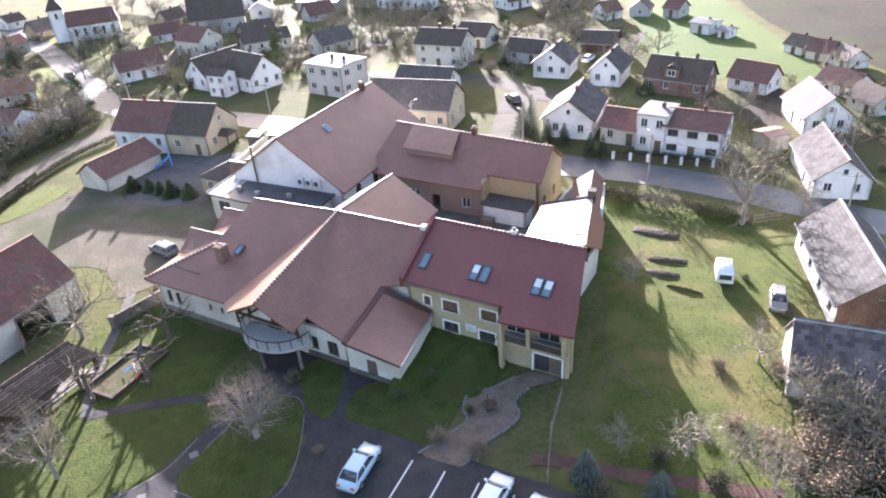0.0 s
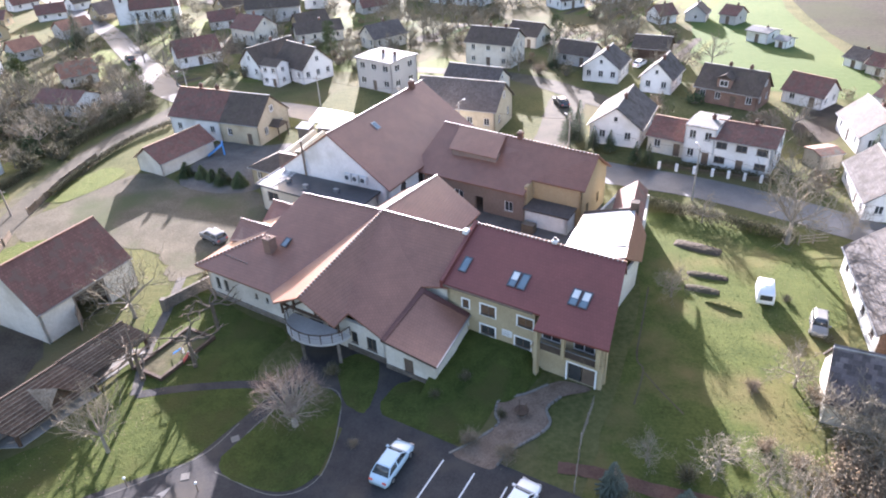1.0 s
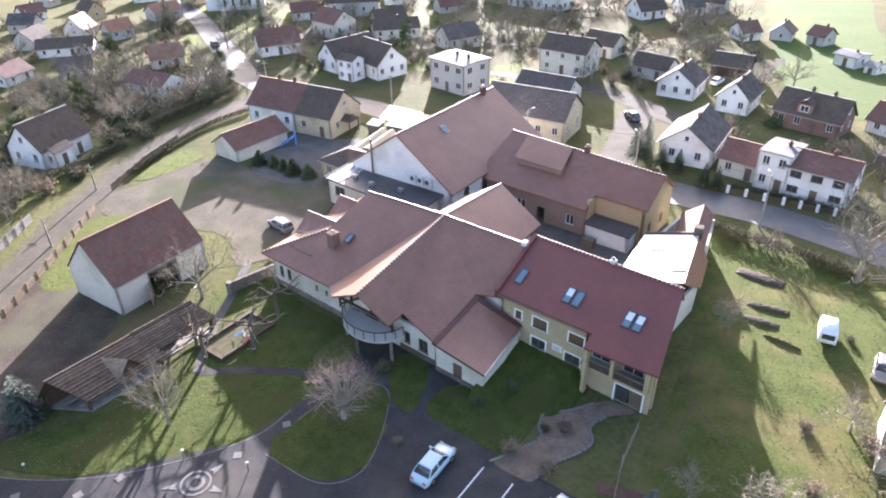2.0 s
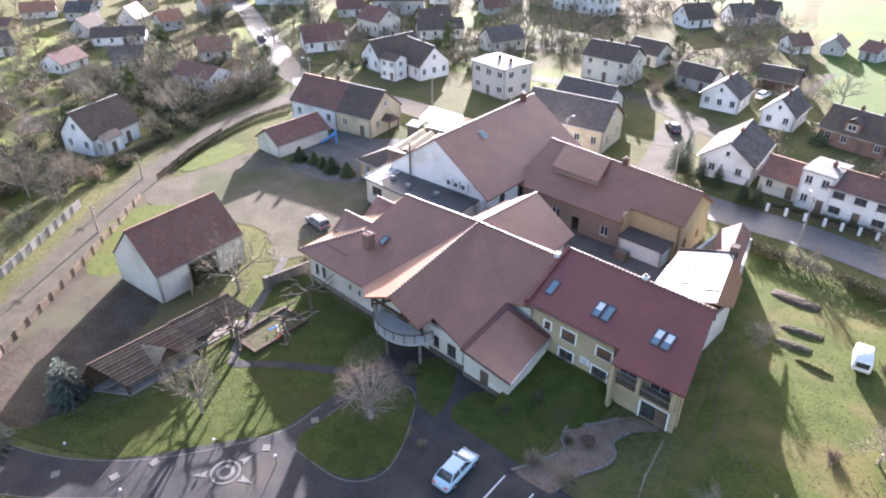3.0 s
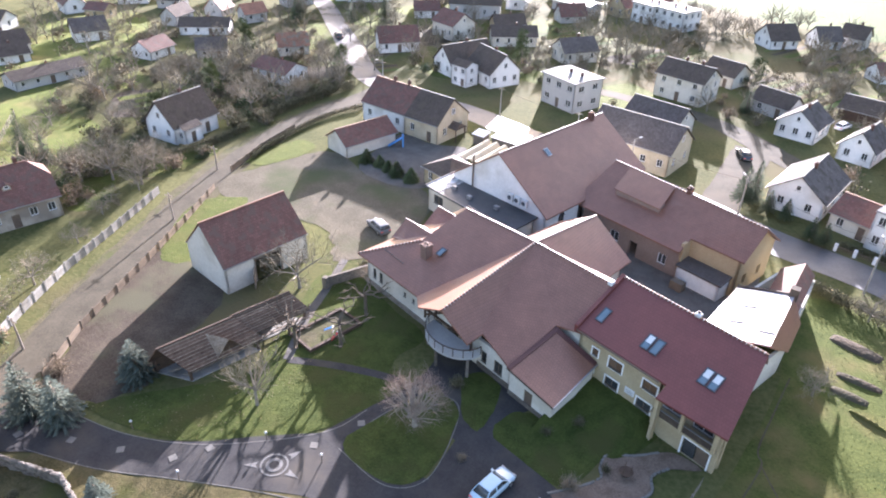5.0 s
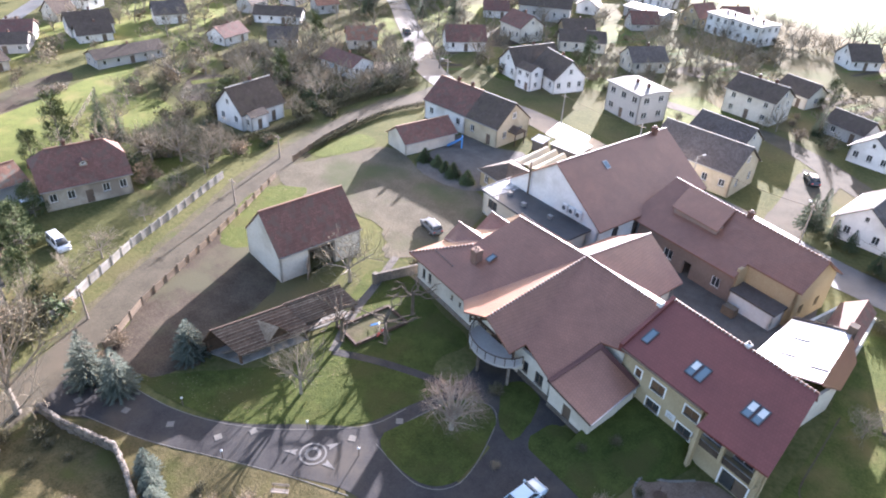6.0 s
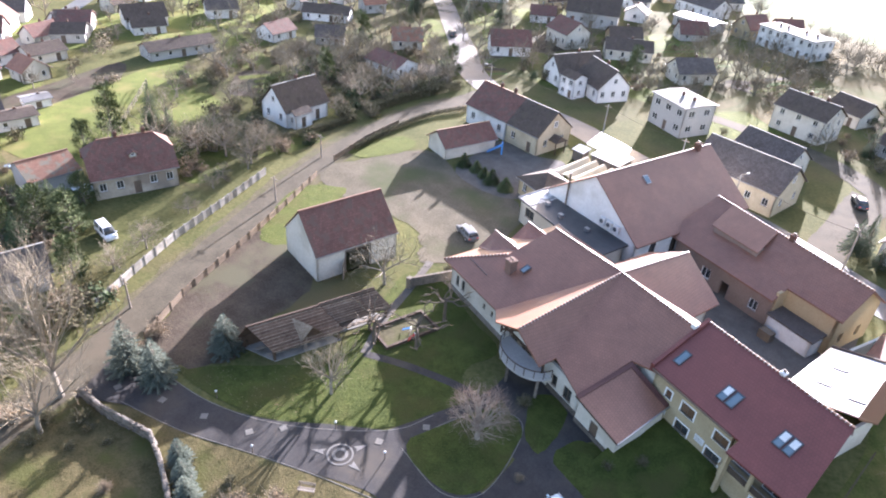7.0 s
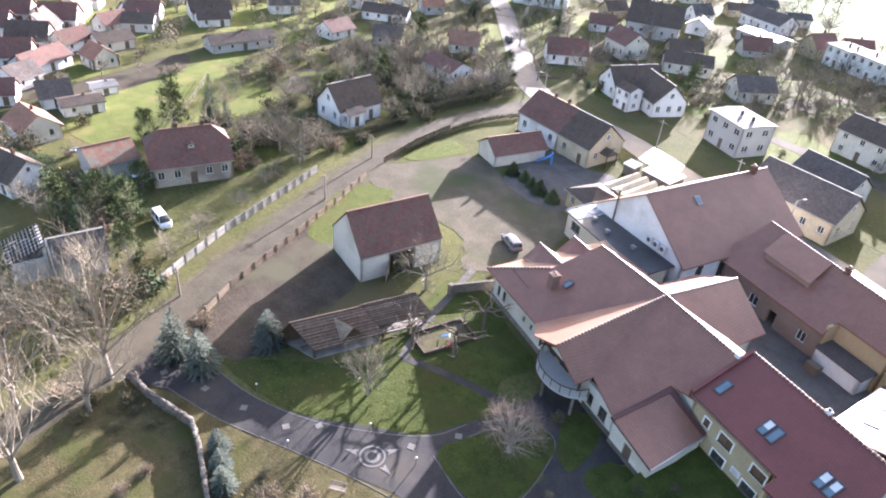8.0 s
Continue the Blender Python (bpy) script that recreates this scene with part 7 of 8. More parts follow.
THUJA = conifer(55, 2.4, 1.5, M_PINE, 0.02)
for x, y, s in ((-49.3, 74.1, 1.0), (-46.6, 73.8, 0.85), (-44.4, 72.8, 0.8), (-42.4, 72.0, 1.05), (-39.4, 71.3, 0.95)):
    plant("thuja", CN, THUJA, x, y, s, x, "olive green broad thuja beside the paved yard", "tree", "thujas")
PINE = [pine(71, 9.5, 2.6), pine(72, 8.0, 2.9)]
for x, y, s, v in ((-98.6, 40.7, 1.0, 0), (-98.4, 35.6, 0.65, 1), (-66.5, 15.6, 0.72, 1), (-78.5, 18.0, 0.9, 1), (-75.6, 20.6, 0.8, 1), (-80.5, 14.0, 0.85, 0), (-82.0, 26.0, 0.6, 1), (-92, 70, 0.7, 1), (-93, 86, 0.8, 0), (-79, 112, 0.8, 1), (-106, 112, 0.9, 0), (6, 150, 0.8, 1), (-46, 140, 0.8, 0)):
    plant("pine_tree", CN, PINE[v], x, y, s, x, "broad dark green pine with rounded clumps", "tree", "pines")
BUSH = [bush(61, 1.2, 1.3, M_HEDGE), bush(62, 1.4, 1.6, M_SHRUB, 900, 1.0), bush(63, 1.1, 1.2, M_FIR, 1000, 0.2), bush(64, 1.5, 1.9, M_HEDGE, 800, 1.0)]
THIN = [bush(65, 1.2, 1.3, M_HEDGE, 260), bush(66, 1.4, 1.6, M_SHRUB, 260, 1.0), bush(67, 1.1, 1.2, M_FIR, 320, 0.2), bush(68, 1.5, 1.9, M_HEDGE, 260, 1.0)]
BN = ("branchwork", "foliage")
rb = random.Random(7)
spots = [(-42.8, 1.7, 0, 0.45), (-43.5, 3.9, 0, 0.5), (-36.4, 1.2, 1, 0.45), (-36.0, -1.2, 1, 0.5), (-40.8, 4.0, 0, 0.4), (-50.5, 16, 1, 0.8), (-49.2, 13.0, 1, 0.7), (-47.5, 11.0, 1, 0.6), (-31.6, 47.2, 1, 0.8), (-33.0, 46.6, 0, 0.8),
         (2.6, 28.9, 0, 0.45), (0.2, 25.8, 1, 0.6), (3.4, 24.6, 1, 0.6), (-9.2, 24.4, 1, 0.3), (-13.5, 32.6, 0, 0.7), (-3.4, 30.6, 0, 0.5), (-1.0, 33.0, 0, 0.6), (28.0, 24.5, 1, 1.2), (30.0, 22.5, 1, 1.3), (33.0, 20.0, 1, 1.5), (35.0, 24.0, 1, 1.5), (36.5, 28.0, 1, 1.3),
         (31.0, 18.0, 1, 1.2), (38, 20, 1, 1.6), (30.6, 25.6, 1, 1.3), (33.4, 27.4, 1, 1.5), (32.2, 23.4, 1, 1.5), (34.8, 21.4, 1, 1.6), (36.6, 25.6, 1, 1.6), (28.6, 21.0, 1, 1.2), (26.6, 22.6, 1, 0.9), (38.4, 29.4, 1, 1.4), (29.6, 28.2, 1, 0.8), (25.5, 26.0, 1, 0.7), (23.5, 27.5, 1, 0.6), (29.0, 33.5, 1, 0.8), (17.0, 24.0, 0, 0.8), (12.5, 20.8, 0, 0.8), (20.8, 21.6, 0, 0.9), (30.5, 48.0, 0, 0.45), (32.5, 41.6, 0, 0.5), (24.2, 34.4, 1, 0.5), (-20.8, 3.8, 1, 1.0), (-26.5, 6.5, 1, 0.9),
         (-24.0, 9.0, 1, 0.8), (-29.0, 8.2, 0, 0.5), (-45.0, 4.0, 0, 0.8), (-47.5, 2.0, 0, 0.9), (-46.0, 0.0, 0, 0.8), (-50.0, 0.2, 1, 0.9)]
for i in range(720):
    zone = rb.choice(((-118, -76, 44, 108, 3), (-90, -73, 14, 52, 2), (-110, -70, 96, 150, 3), (-20, 60, 96, 185, 3), (-20, 40, 138, 200, 3), (-30, 60, 130, 230, 3), (-130, -40, 130, 200, 3), (-170, -110, 60, 130, 3), (-70, -20, 122, 160, 2), (-150, -90, 5, 60, 2), (-96, -74, 54, 108, 2), (-96, -74, 54, 108, 2), (36, 62, 60, 100, 2), (-80, -56, -10, 18, 1)))
    spots.append((rb.uniform(zone[0], zone[1]), rb.uniform(zone[2], zone[3]), rb.choice((0, 1, 1, 3, 3, 2)), rb.uniform(0.6, 1.7)))


NEAR = spots[:50]
HOUSES = [(o.matrix_world.translation.xy, 6.5) for o in scene.objects if o.get("category") in ("house", "barn", "outbuilding", "shed")]
near_xy = {(q[0], q[1]) for q in NEAR}
spots = [q for q in spots if (q[0], q[1]) in near_xy or not (on_way(q[0], q[1]) or open_land(q[0], q[1]) or any((Vector(q[:2]) - c).length < r for c, r in HOUSES))]
spots = spots[:50] + sorted(spots[50:], key=lambda q: (q[0] + 20) ** 2 + (q[1] - 40) ** 2)
for x, y, v, s in spots[:280]:
    plant("shrub", BN, BUSH[v] if (x, y) in near_xy else THIN[v], x, y, s, x * 3, ("brown leafless garden shrub", "dry pale garden shrub", "dark green clipped shrub", "tall brown thicket shrub")[v] + " in winter", "shrub", "shrubs")
# the brush beyond, too far off to tell its bushes apart
vs, fs, of = [], [], 0
for x, y, v, s in spots[280:]:
    m = Matrix.Translation((x, y, 0)) @ Matrix.Rotation(x * 3, 4, "Z") @ Matrix.Scale(s, 4)
    me = THIN[v][1]
    vs += [m @ q.co for q in me.vertices]
    fs += [tuple(i + of for i in p.vertices) for p in me.polygons]
    of = len(vs)
me = bpy.data.meshes.new("far_brush")
me.from_pydata(vs, [], fs)
# far brush carries the haze in its paler colour
me.materials.append(M_HAZEBRUSH)
tagged(link("far_brush", me), "dry winter brush among the far gardens, paled in colour for haze", "shrubs", kind="stuff")


def hedge(pts, w, h, material, label, dens=260):
    """A hedge of tufts along a line of plan points."""
    line = smooth_line(pts, 4)
    items, stems = [], []
    rnd = random.Random(len(pts) * 7 + int(abs(pts[0][0]) * 10))
    for a, b in zip(line, line[1:]):
        ln = (b - a).length
        d = (b - a).normalized()
        nn = Vector((-d.y, d.x))
        for _ in range(int(ln * dens * h)):
            q = a + (b - a) * rnd.random() + nn * rnd.uniform(-0.5, 0.5) * w * rnd.uniform(0.7, 1.1)
            z = h * rnd.random() ** 0.6 * rnd.uniform(0.85, 1.1)
            items.append((Vector((q.x, q.y, z)), Vector((rnd.uniform(-1, 1), rnd.uniform(-1, 1), rnd.uniform(-0.4, 1))).normalized(), rnd.uniform(0.12, 0.28), rnd.uniform(0.03, 0.07)))
        for _ in range(int(ln * 3)):
            q = a + (b - a) * rnd.random()
            stems.append((Vector((q.x, q.y, 0)), Vector((q.x + rnd.uniform(-0.2, 0.2), q.y + rnd.uniform(-0.2, 0.2), h * 0.9)), 0.03, 0.015, 3))
    th = thing("hedge", Matrix.Identity(4), label, "hedge")
    if dens > 200:
        tagged(link("branchwork", tube_mesh(stems, "stems", M_TWIG), th), kind="stuff")
    link("foliage", quad_cloud("foliage", items, material), th)


hedge([(17.6, 68.4), (20.0, 67.4), (25.2, 64.6), (30.2, 62.2), (34.6, 59.8)], 1.5, 1.5, M_HEDGE, "brown winter hedge along the street side of the meadow")
hedge([(-79, 58.5), (-76.6, 68), (-75.6, 76)], 1.2, 1.3, M_HEDGE, "clipped brown hedge along the lane")
hedge([(-76.4, 79.5), (-74.8, 92), (-71.4, 105)], 1.6, 1.9, M_HEDGE, "tall clipped brown hedge along the lane")
hedge([(-66.8, 66), (-67.4, 76), (-66.4, 88), (-63, 96)], 0.9, 1.0, M_HEDGE, "low hedge beside the lane")
hedge([(22, 81.5), (29, 79.4), (36, 76.6)], 0.9, 0.9, M_HEDGE, "low dark hedge in front of the white houses")
hedge([(-103, 17), (-97, 20)], 2.0, 1.6, M_FIR, "dark green clipped hedge")

# ---- fences and walls ----
def fence_line(name, pts, step, build, label, category="fence"):
    th = thing(name, Matrix.Identity(4), label, category)
    for a, b in zip(pts, pts[1:]):
        a, b = Vector(a), Vector(b)
        n = max(1, round((b - a).length / step))
        for i in range(n):
            p, q = a + (b - a) * i / n, a + (b - a) * (i + 1) / n
            build(th, p, math.atan2(q.y - p.y, q.x - p.x), (q - p).length)
    return th


def concrete_bay(th, p, ang, ln):
    m = Matrix.Translation((p.x, p.y, 0)) @ Matrix.Rotation(ang, 4, "Z")
    for k in range(3):
        key = ("cpanel", k)
        if key not in WIN:
            bm = bmesh.new()
            box(bm, 0.04, 0.96, -0.03, 0.03, 0.03 + k * 0.41, 0.42 + k * 0.41)
            WIN[key] = part("panel", bm, M_CONCRETE, th, m=m @ Matrix.Diagonal((ln, 1, 1, 1))).data
        else:
            link("panel", WIN[key], th, m @ Matrix.Diagonal((ln, 1, 1, 1)))
    if "cpost" not in WIN:
        bm = bmesh.new()
        box(bm, -0.1, 0.1, -0.1, 0.1, 0, 1.32)
        WIN["cpost"] = part("post", bm, M_CONCRETE, th, m=m).data
    else:
        link("post", WIN["cpost"], th, m)


def board_bay(th, p, ang, ln):
    m = Matrix.Translation((p.x, p.y, 0)) @ Matrix.Rotation(ang, 4, "Z")
    for k in range(3):
        key = ("board", k)
        if key not in WIN:
            bm = bmesh.new()
            box(bm, 0.02, 0.98, -0.02, 0.02, 0.08 + k * 0.33, 0.40 + k * 0.33)
            WIN[key] = part("board", bm, M_BOARD, th, m=m @ Matrix.Diagonal((ln, 1, 1, 1))).data
        else:
            link("board", WIN[key], th, m @ Matrix.Diagonal((ln, 1, 1, 1)))
    if "bpost" not in WIN:
        bm = bmesh.new()
        box(bm, -0.09, 0.09, -0.09, 0.09, 0, 1.16)
        box(bm, -0.11, 0.11, -0.11, 0.11, 1.16, 1.2)
        WIN["bpost"] = part("post", bm, M_BOARD, th, m=m).data
    else:
        link("post", WIN["bpost"], th, m)


def picket_bay(th, p, ang, ln):
    m = Matrix.Translation((p.x, p.y, 0)) @ Matrix.Rotation(ang, 4, "Z")
    if "ppost" not in WIN:
        for key, nm, mt, q in (("ppost", "pillar", M_WHITE, (-0.2, 0.2, -0.2, 0.2, 0, 1.1)), ("ppick", "picket", M_FRAMED, (-0.04, 0.04, -0.015, 0.015, 0.1, 0.85)), ("prail", "rail", M_FRAMED, (0.05, 0.95, 0.016, 0.04, 0.62, 0.7))):
            bm = bmesh.new()
            box(bm, *q)
            me = bpy.data.meshes.new(nm)
            bm.to_mesh(me)
            bm.free()
            me.materials.append(mt)
            WIN[key] = me
    link("pillar", WIN["ppost"], th, m)
    link("rail", WIN["prail"], th, m @ Matrix.Diagonal((ln, 1, 1, 1)))
    for k in range(8):
        link("picket", WIN["ppick"], th, m @ Matrix.Translation((ln * (0.14 + k * 0.103), 0, 0)))


def mesh_bay(th, p, ang, ln):
    m = Matrix.Translation((p.x, p.y, 0)) @ Matrix.Rotation(ang, 4, "Z")
    if "mpost" not in WIN:
        bm = bmesh.new()
        box(bm, -0.05, 0.05, -0.05, 0.05, 0, 1.3)
        WIN["mpost"] = part("post", bm, M_WOOD, th, m=m).data
        bm = bmesh.new()
        box(bm, 0, 1, -0.015, 0.015, 0, 0.07)
        WIN["mrail"] = part("rail", bm, M_WOOD, th, m=m @ Matrix.Translation((0, 0, 0.3)) @ Matrix.Diagonal((ln, 1, 1, 1))).data
    else:
        link("post", WIN["mpost"], th, m)
        link("rail", WIN["mrail"], th, m @ Matrix.Translation((0, 0, 0.3)) @ Matrix.Diagonal((ln, 1, 1, 1)))
    for z in (0.75, 1.15):
        link("rail", WIN["mrail"], th, m @ Matrix.Translation((0, 0, z)) @ Matrix.Diagonal((ln, 1, 1, 1)))


fence_line("concrete_fence", [(-59.4, 14.3), (-62.2, 20.8), (-65.2, 28.8), (-67.6, 38), (-70.9, 49.6)], 2.1, concrete_bay, "pale precast concrete panel fence beside the lane")
fence_line("board_fence", [(-50.6, 14.5), (-54.0, 21.8), (-57.4, 33.0), (-61.2, 45.0), (-64.6, 54.6)], 2.6, board_bay, "low brown board fence with square posts by the lane")
fence_line("board_fence", [(-66.4, 60.4), (-68.0, 70), (-68.4, 80)], 2.6, board_bay, "low weathered board fence beside the yard gate")
fence_line("pillar_fence", [(21.5, 80.2), (28.5, 78.0), (36.6, 75.6)], 2.2, picket_bay, "dark picket fence with white pillars along the street")
fence_line("rail_fence", [(34.8, 59.6), (38.2, 60.4)], 1.7, mesh_bay, "weathered wooden rail gate")
fence_line("rail_fence", [(8.6, 21.6), (9.2, 26.5), (10.4, 31.0)], 1.9, mesh_bay, "weathered wooden rail fence beside the car park")
fence_line("rail_fence", [(-118, 60), (-100, 42), (-92, 40)], 3.0, mesh_bay, "weathered rail fence of an orchard")

# stone garden wall built of separate stones
rw = random.Random(5)
STN = []
for k in range(4):
    bm = bmesh.new()
    bmesh.ops.create_icosphere(bm, subdivisions=1, radius=0.5)
    for v in bm.verts:
        v.co = Vector((max(-0.42, min(0.42, v.co.x)) * 1.25, max(-0.36, min(0.36, v.co.y)), max(-0.3, min(0.3, v.co.z)))) * rw.uniform(0.9, 1.1)
    me = bpy.data.meshes.new("stone")
    bm.to_mesh(me)
    bm.free()
    me.materials.append(M_STONE)
    STN.append(me)
sw = tagged(new("stone_wall"), "old fieldstone garden wall with a worn top", "wall", kind="structure")
pts = [(-47.9, 5.75), (-44.3, 5.8), (-40.8, 6.3), (-38.1, 6.75), (-35.2, 5.65), (-32.6, 4.4), (-31.0, 3.65), (-28.6, 2.5)]
for a, b in zip(pts, pts[1:]):
    a, b = Vector(a), Vector(b)
    n = max(1, round((b - a).length / 0.48))
    for i in range(n):
        for k in range(4):
            q = a + (b - a) * (i + (0.5 if k % 2 else 0) + rw.uniform(-0.1, 0.1)) / n
            s = rw.uniform(0.46, 0.62)
            link("stone", rw.choice(STN), sw, Matrix.Translation((q.x + rw.uniform(-0.05, 0.05), q.y + rw.uniform(-0.05, 0.05), 0.15 + k * 0.31)) @ Euler((rw.uniform(-.15, .15), rw.uniform(-.15, .15), math.atan2((b - a).y, (b - a).x) + rw.uniform(-.25, .25))).to_matrix().to_4x4() @ Matrix.Diagonal((s * rw.uniform(0.9, 1.7), s, s * 1.05, 1)))
gw = tagged(new("garden_wall"), "low rough stone garden wall beside the path", "wall", kind="structure")
bm = bmesh.new()
panel(bm, Matrix.Translation((-34.7, 41.0, 0)) @ Matrix.Rotation(math.atan2(5.6, 3.6), 4, "Z"), 6.6, 1.35, [], 0.3)
part("wall", bm, M_STONE, gw)
bm = bmesh.new()
box(bm, -35.1, -34.5, 40.4, 41.0, 0, 1.6)
part("pier", bm, M_STONE, gw)

# ---- timber shelter with slatted roof ----
def shelter(x, y, ang, L, hw, hwb, ze, zr, dormer, askew=0.62):
    """An open shelter whose end walls stand askew to its ridge."""
    th = thing("timber_shelter", pose(x, y, 0, 0, 0, ang), "open timber shelter with a mossy slatted roof", "shelter")

    def put(nm, bm, material, parent, label=""):
        for v in bm.verts:
            v.co.x -= askew * v.co.y
        return part(nm, bm, material, parent, label)
    for sx in (-1, 1):
        for sy in (-1, 1):
            bm = bmesh.new()
            box(bm, sx * (L / 2 - 0.3) - 0.09, sx * (L / 2 - 0.3) + 0.09, (-hw + 0.35 if sy < 0 else hwb - 0.3) - 0.09, (-hw + 0.35 if sy < 0 else hwb - 0.3) + 0.09, 0, ze + 0.1)
            put("post", bm, M_TIMBER, th)
    bm = bmesh.new()
    box(bm, -L / 2 + 0.2, L / 2 - 0.2, -hw + 0.2, hwb - 0.1, 0, 0.08)
    put("base", bm, M_CONCRETE, th)
    bm = bmesh.new()
    box(bm, -L / 2 + 0.2, L / 2 - 0.2, hwb - 0.18, hwb - 0.1, 0, ze + 0.2)
    put("back_boarding", bm, M_TIMBER, th)
    for k in range(2):
        bm = bmesh.new()
        box(bm, -L / 2 + 0.4, L / 2 - 0.4, -2.0 + k * 1.4, -1.6 + k * 1.4, 0.45, 0.53)
        put("bench", bm, M_WOOD, th)
    bm = bmesh.new()
    for sy in (-1, 1):
        hh = -hw if sy < 0 else hwb
        slab(bm, [(-L / 2, hh, ze), (L / 2, hh, ze), (L / 2, 0, zr), (-L / 2, 0, zr)], 0.06)
    put("roof_deck", bm, M_TIMBER, th)
    for sy in (-1, 1):
        n = 10 if sy < 0 else 5
        for i in range(n):
            f0, f1 = i / n, (i + 1.25) / n
            bm = bmesh.new()
            p = lambda f, up: ((-hw if sy < 0 else hwb) * (1 - f), ze + (zr - ze) * f + up)
            (y0, z0), (y1, z1) = p(f0, 0.13), p(min(f1, 1), 0.035)
            slab(bm, [(-L / 2 - 0.05, y0, z0), (L / 2 + 0.05, y0, z0), (L / 2 + 0.05, y1, z1), (-L / 2 - 0.05, y1, z1)], 0.035)
            slat = put("roof_slat", bm, M_SLAT, th)
            # added pale strip that paints the lit lower edge of the slat
            bm = bmesh.new()
            slope = (zr - ze) / (hw if sy < 0 else hwb)
            ya, yb = y0 * 1.004, y0 - sy * 0.055
            slab(bm, [(-L / 2 - 0.06, ya, z0 + 0.004), (L / 2 + 0.06, ya, z0 + 0.004), (L / 2 + 0.06, yb, z0 + 0.085 * slope * 0.6 + 0.006), (-L / 2 - 0.06, yb, z0 + 0.085 * slope * 0.6 + 0.006)], 0.03)
            put("slat_edge", bm, M_SLATEDGE, slat)
    bm = bmesh.new()
    box(bm, -L / 2 - 0.1, L / 2 + 0.1, -0.1, 0.1, zr - 0.02, zr + 0.12)
    put("ridge_beam", bm, M_TIMBER, th)
    if dormer:
        yf, zt = -hw * 0.86, zr - 0.3
        zb = ze + (zr - ze) * 0.14
        bm = bmesh.new()
        v = [bm.verts.new((dormer + x, yf + y, z)) for y in (0, 0.08) for x, z in ((-1.25, zb), (1.25, zb), (0, zt - 0.1))]
        for fc in ((0, 1, 2), (5, 4, 3), (0, 3, 4, 1), (1, 4, 5, 2), (2, 5, 3, 0)):
            bm.faces.new([v[i] for i in fc])
        dm = put("dormer", bm, M_TIMBER, th, "dark boarded gable of a small dormer")
        for s in (-1, 1):
            for i in range(5):
                f0, f1 = i / 5, (i + 1.15) / 5
                bm = bmesh.new()
                q = lambda f, back: (dormer + s * 1.45 * (1 - f), (yf - 0.3) if not back else -hw * (1 - (zb - 0.2 + (zt - zb + 0.2) * f - ze) / (zr - ze)), zb - 0.2 + (zt - zb + 0.2) * f + 0.06)
                slab(bm, [q(f0, 0), q(f0, 1), q(min(f1, 1), 1), q(min(f1, 1), 0)], 0.04)
                put("dormer_slat", bm, M_SLATEDGE, dm)
    return th


shelter(-39.05, 24.0, 67.5, 8.0, 2.9, 1.2, 1.4, 3.5, 0.5)
shelter(-36.5, 31.15, 67.5, 6.7, 2.1, 1.1, 1.5, 3.35, 0)
sp = thing("sandpit", pose(-30.1, 33.9, 0, 0, 0, 70), "long sandpit with a dark timber border and toys", "sandpit")
for x0, x1, y0, y1 in ((-3.5, 3.5, -1.95, -1.65), (-3.5, 3.5, 1.65, 1.95), (-3.5, -3.2, -1.64, 1.64), (3.2, 3.5, -1.64, 1.64)):
    bm = bmesh.new()
    box(bm, x0, x1, y0, y1, 0, 0.4)
    part("border_beam", bm, M_TIMBER, sp)
bm = bmesh.new()
box(bm, -3.19, 3.19, -1.64, 1.64, 0.02, 0.12)
part("sand", bm, M_VERGE, sp, "trodden grassy sand")
for x, y, a, mt, nm in ((-31.2, 31.8, 20, M_SIGNBLUE, "blue"), (-29.9, 31.0, 70, M_SIGNRED, "red")):
    t2 = thing("toy_slide", pose(x + 1.5, y + 2, 0.12, 0, 0, a) @ Matrix.Scale(0.75, 4), "small " + nm + " plastic slide standing in the sandpit", "toy")
    bm = bmesh.new()
    slab(bm, [(-0.7, -0.2, 0.25), (0.6, -0.2, 0.95), (0.6, 0.2, 0.95), (-0.7, 0.2, 0.25)], 0.06)
    part("chute", bm, mt, t2)
    bm = bmesh.new()
    box(bm, 0.55, 0.68, -0.22, 0.22, 0, 1.0)
    part("ladder", bm, M_FRAMEW, t2)

t3 = thing("play_slide", pose(-48.1, 82.2, 0, 0, 0, 30) @ Matrix.Scale(1.7, 4), "blue plastic garden slide on the paved yard", "toy")
bm = bmesh.new()
slab(bm, [(-0.9, -0.25, 0.15), (0.6, -0.25, 1.05), (0.6, 0.25, 1.05), (-0.9, 0.25, 0.15)], 0.07)
part("chute", bm, M_SIGNBLUE, t3)
bm = bmesh.new()
box(bm, 0.55, 0.7, -0.27, 0.27, 0, 1.3)
part("ladder", bm, M_SIGNBLUE, t3)

# ---- vehicles ----
def loft(sections, name, material, parent, cap=True):
    """A skin over cross-sections of equal point count."""
    bm = bmesh.new()
    rings = [[bm.verts.new(p) for p in s] for s in sections]
    for a, b in zip(rings, rings[1:]):
        for i in range(len(a)):
            j = (i + 1) % len(a)
            bm.faces.new((a[i], a[j], b[j], b[i]))
    if cap:
        bm.faces.new(rings[0])
        bm.faces.new(rings[-1][::-1])
    ob = part(name, bm, material, parent)
    ob.data.polygons.foreach_set("use_smooth", [True] * len(ob.data.polygons))
    return ob


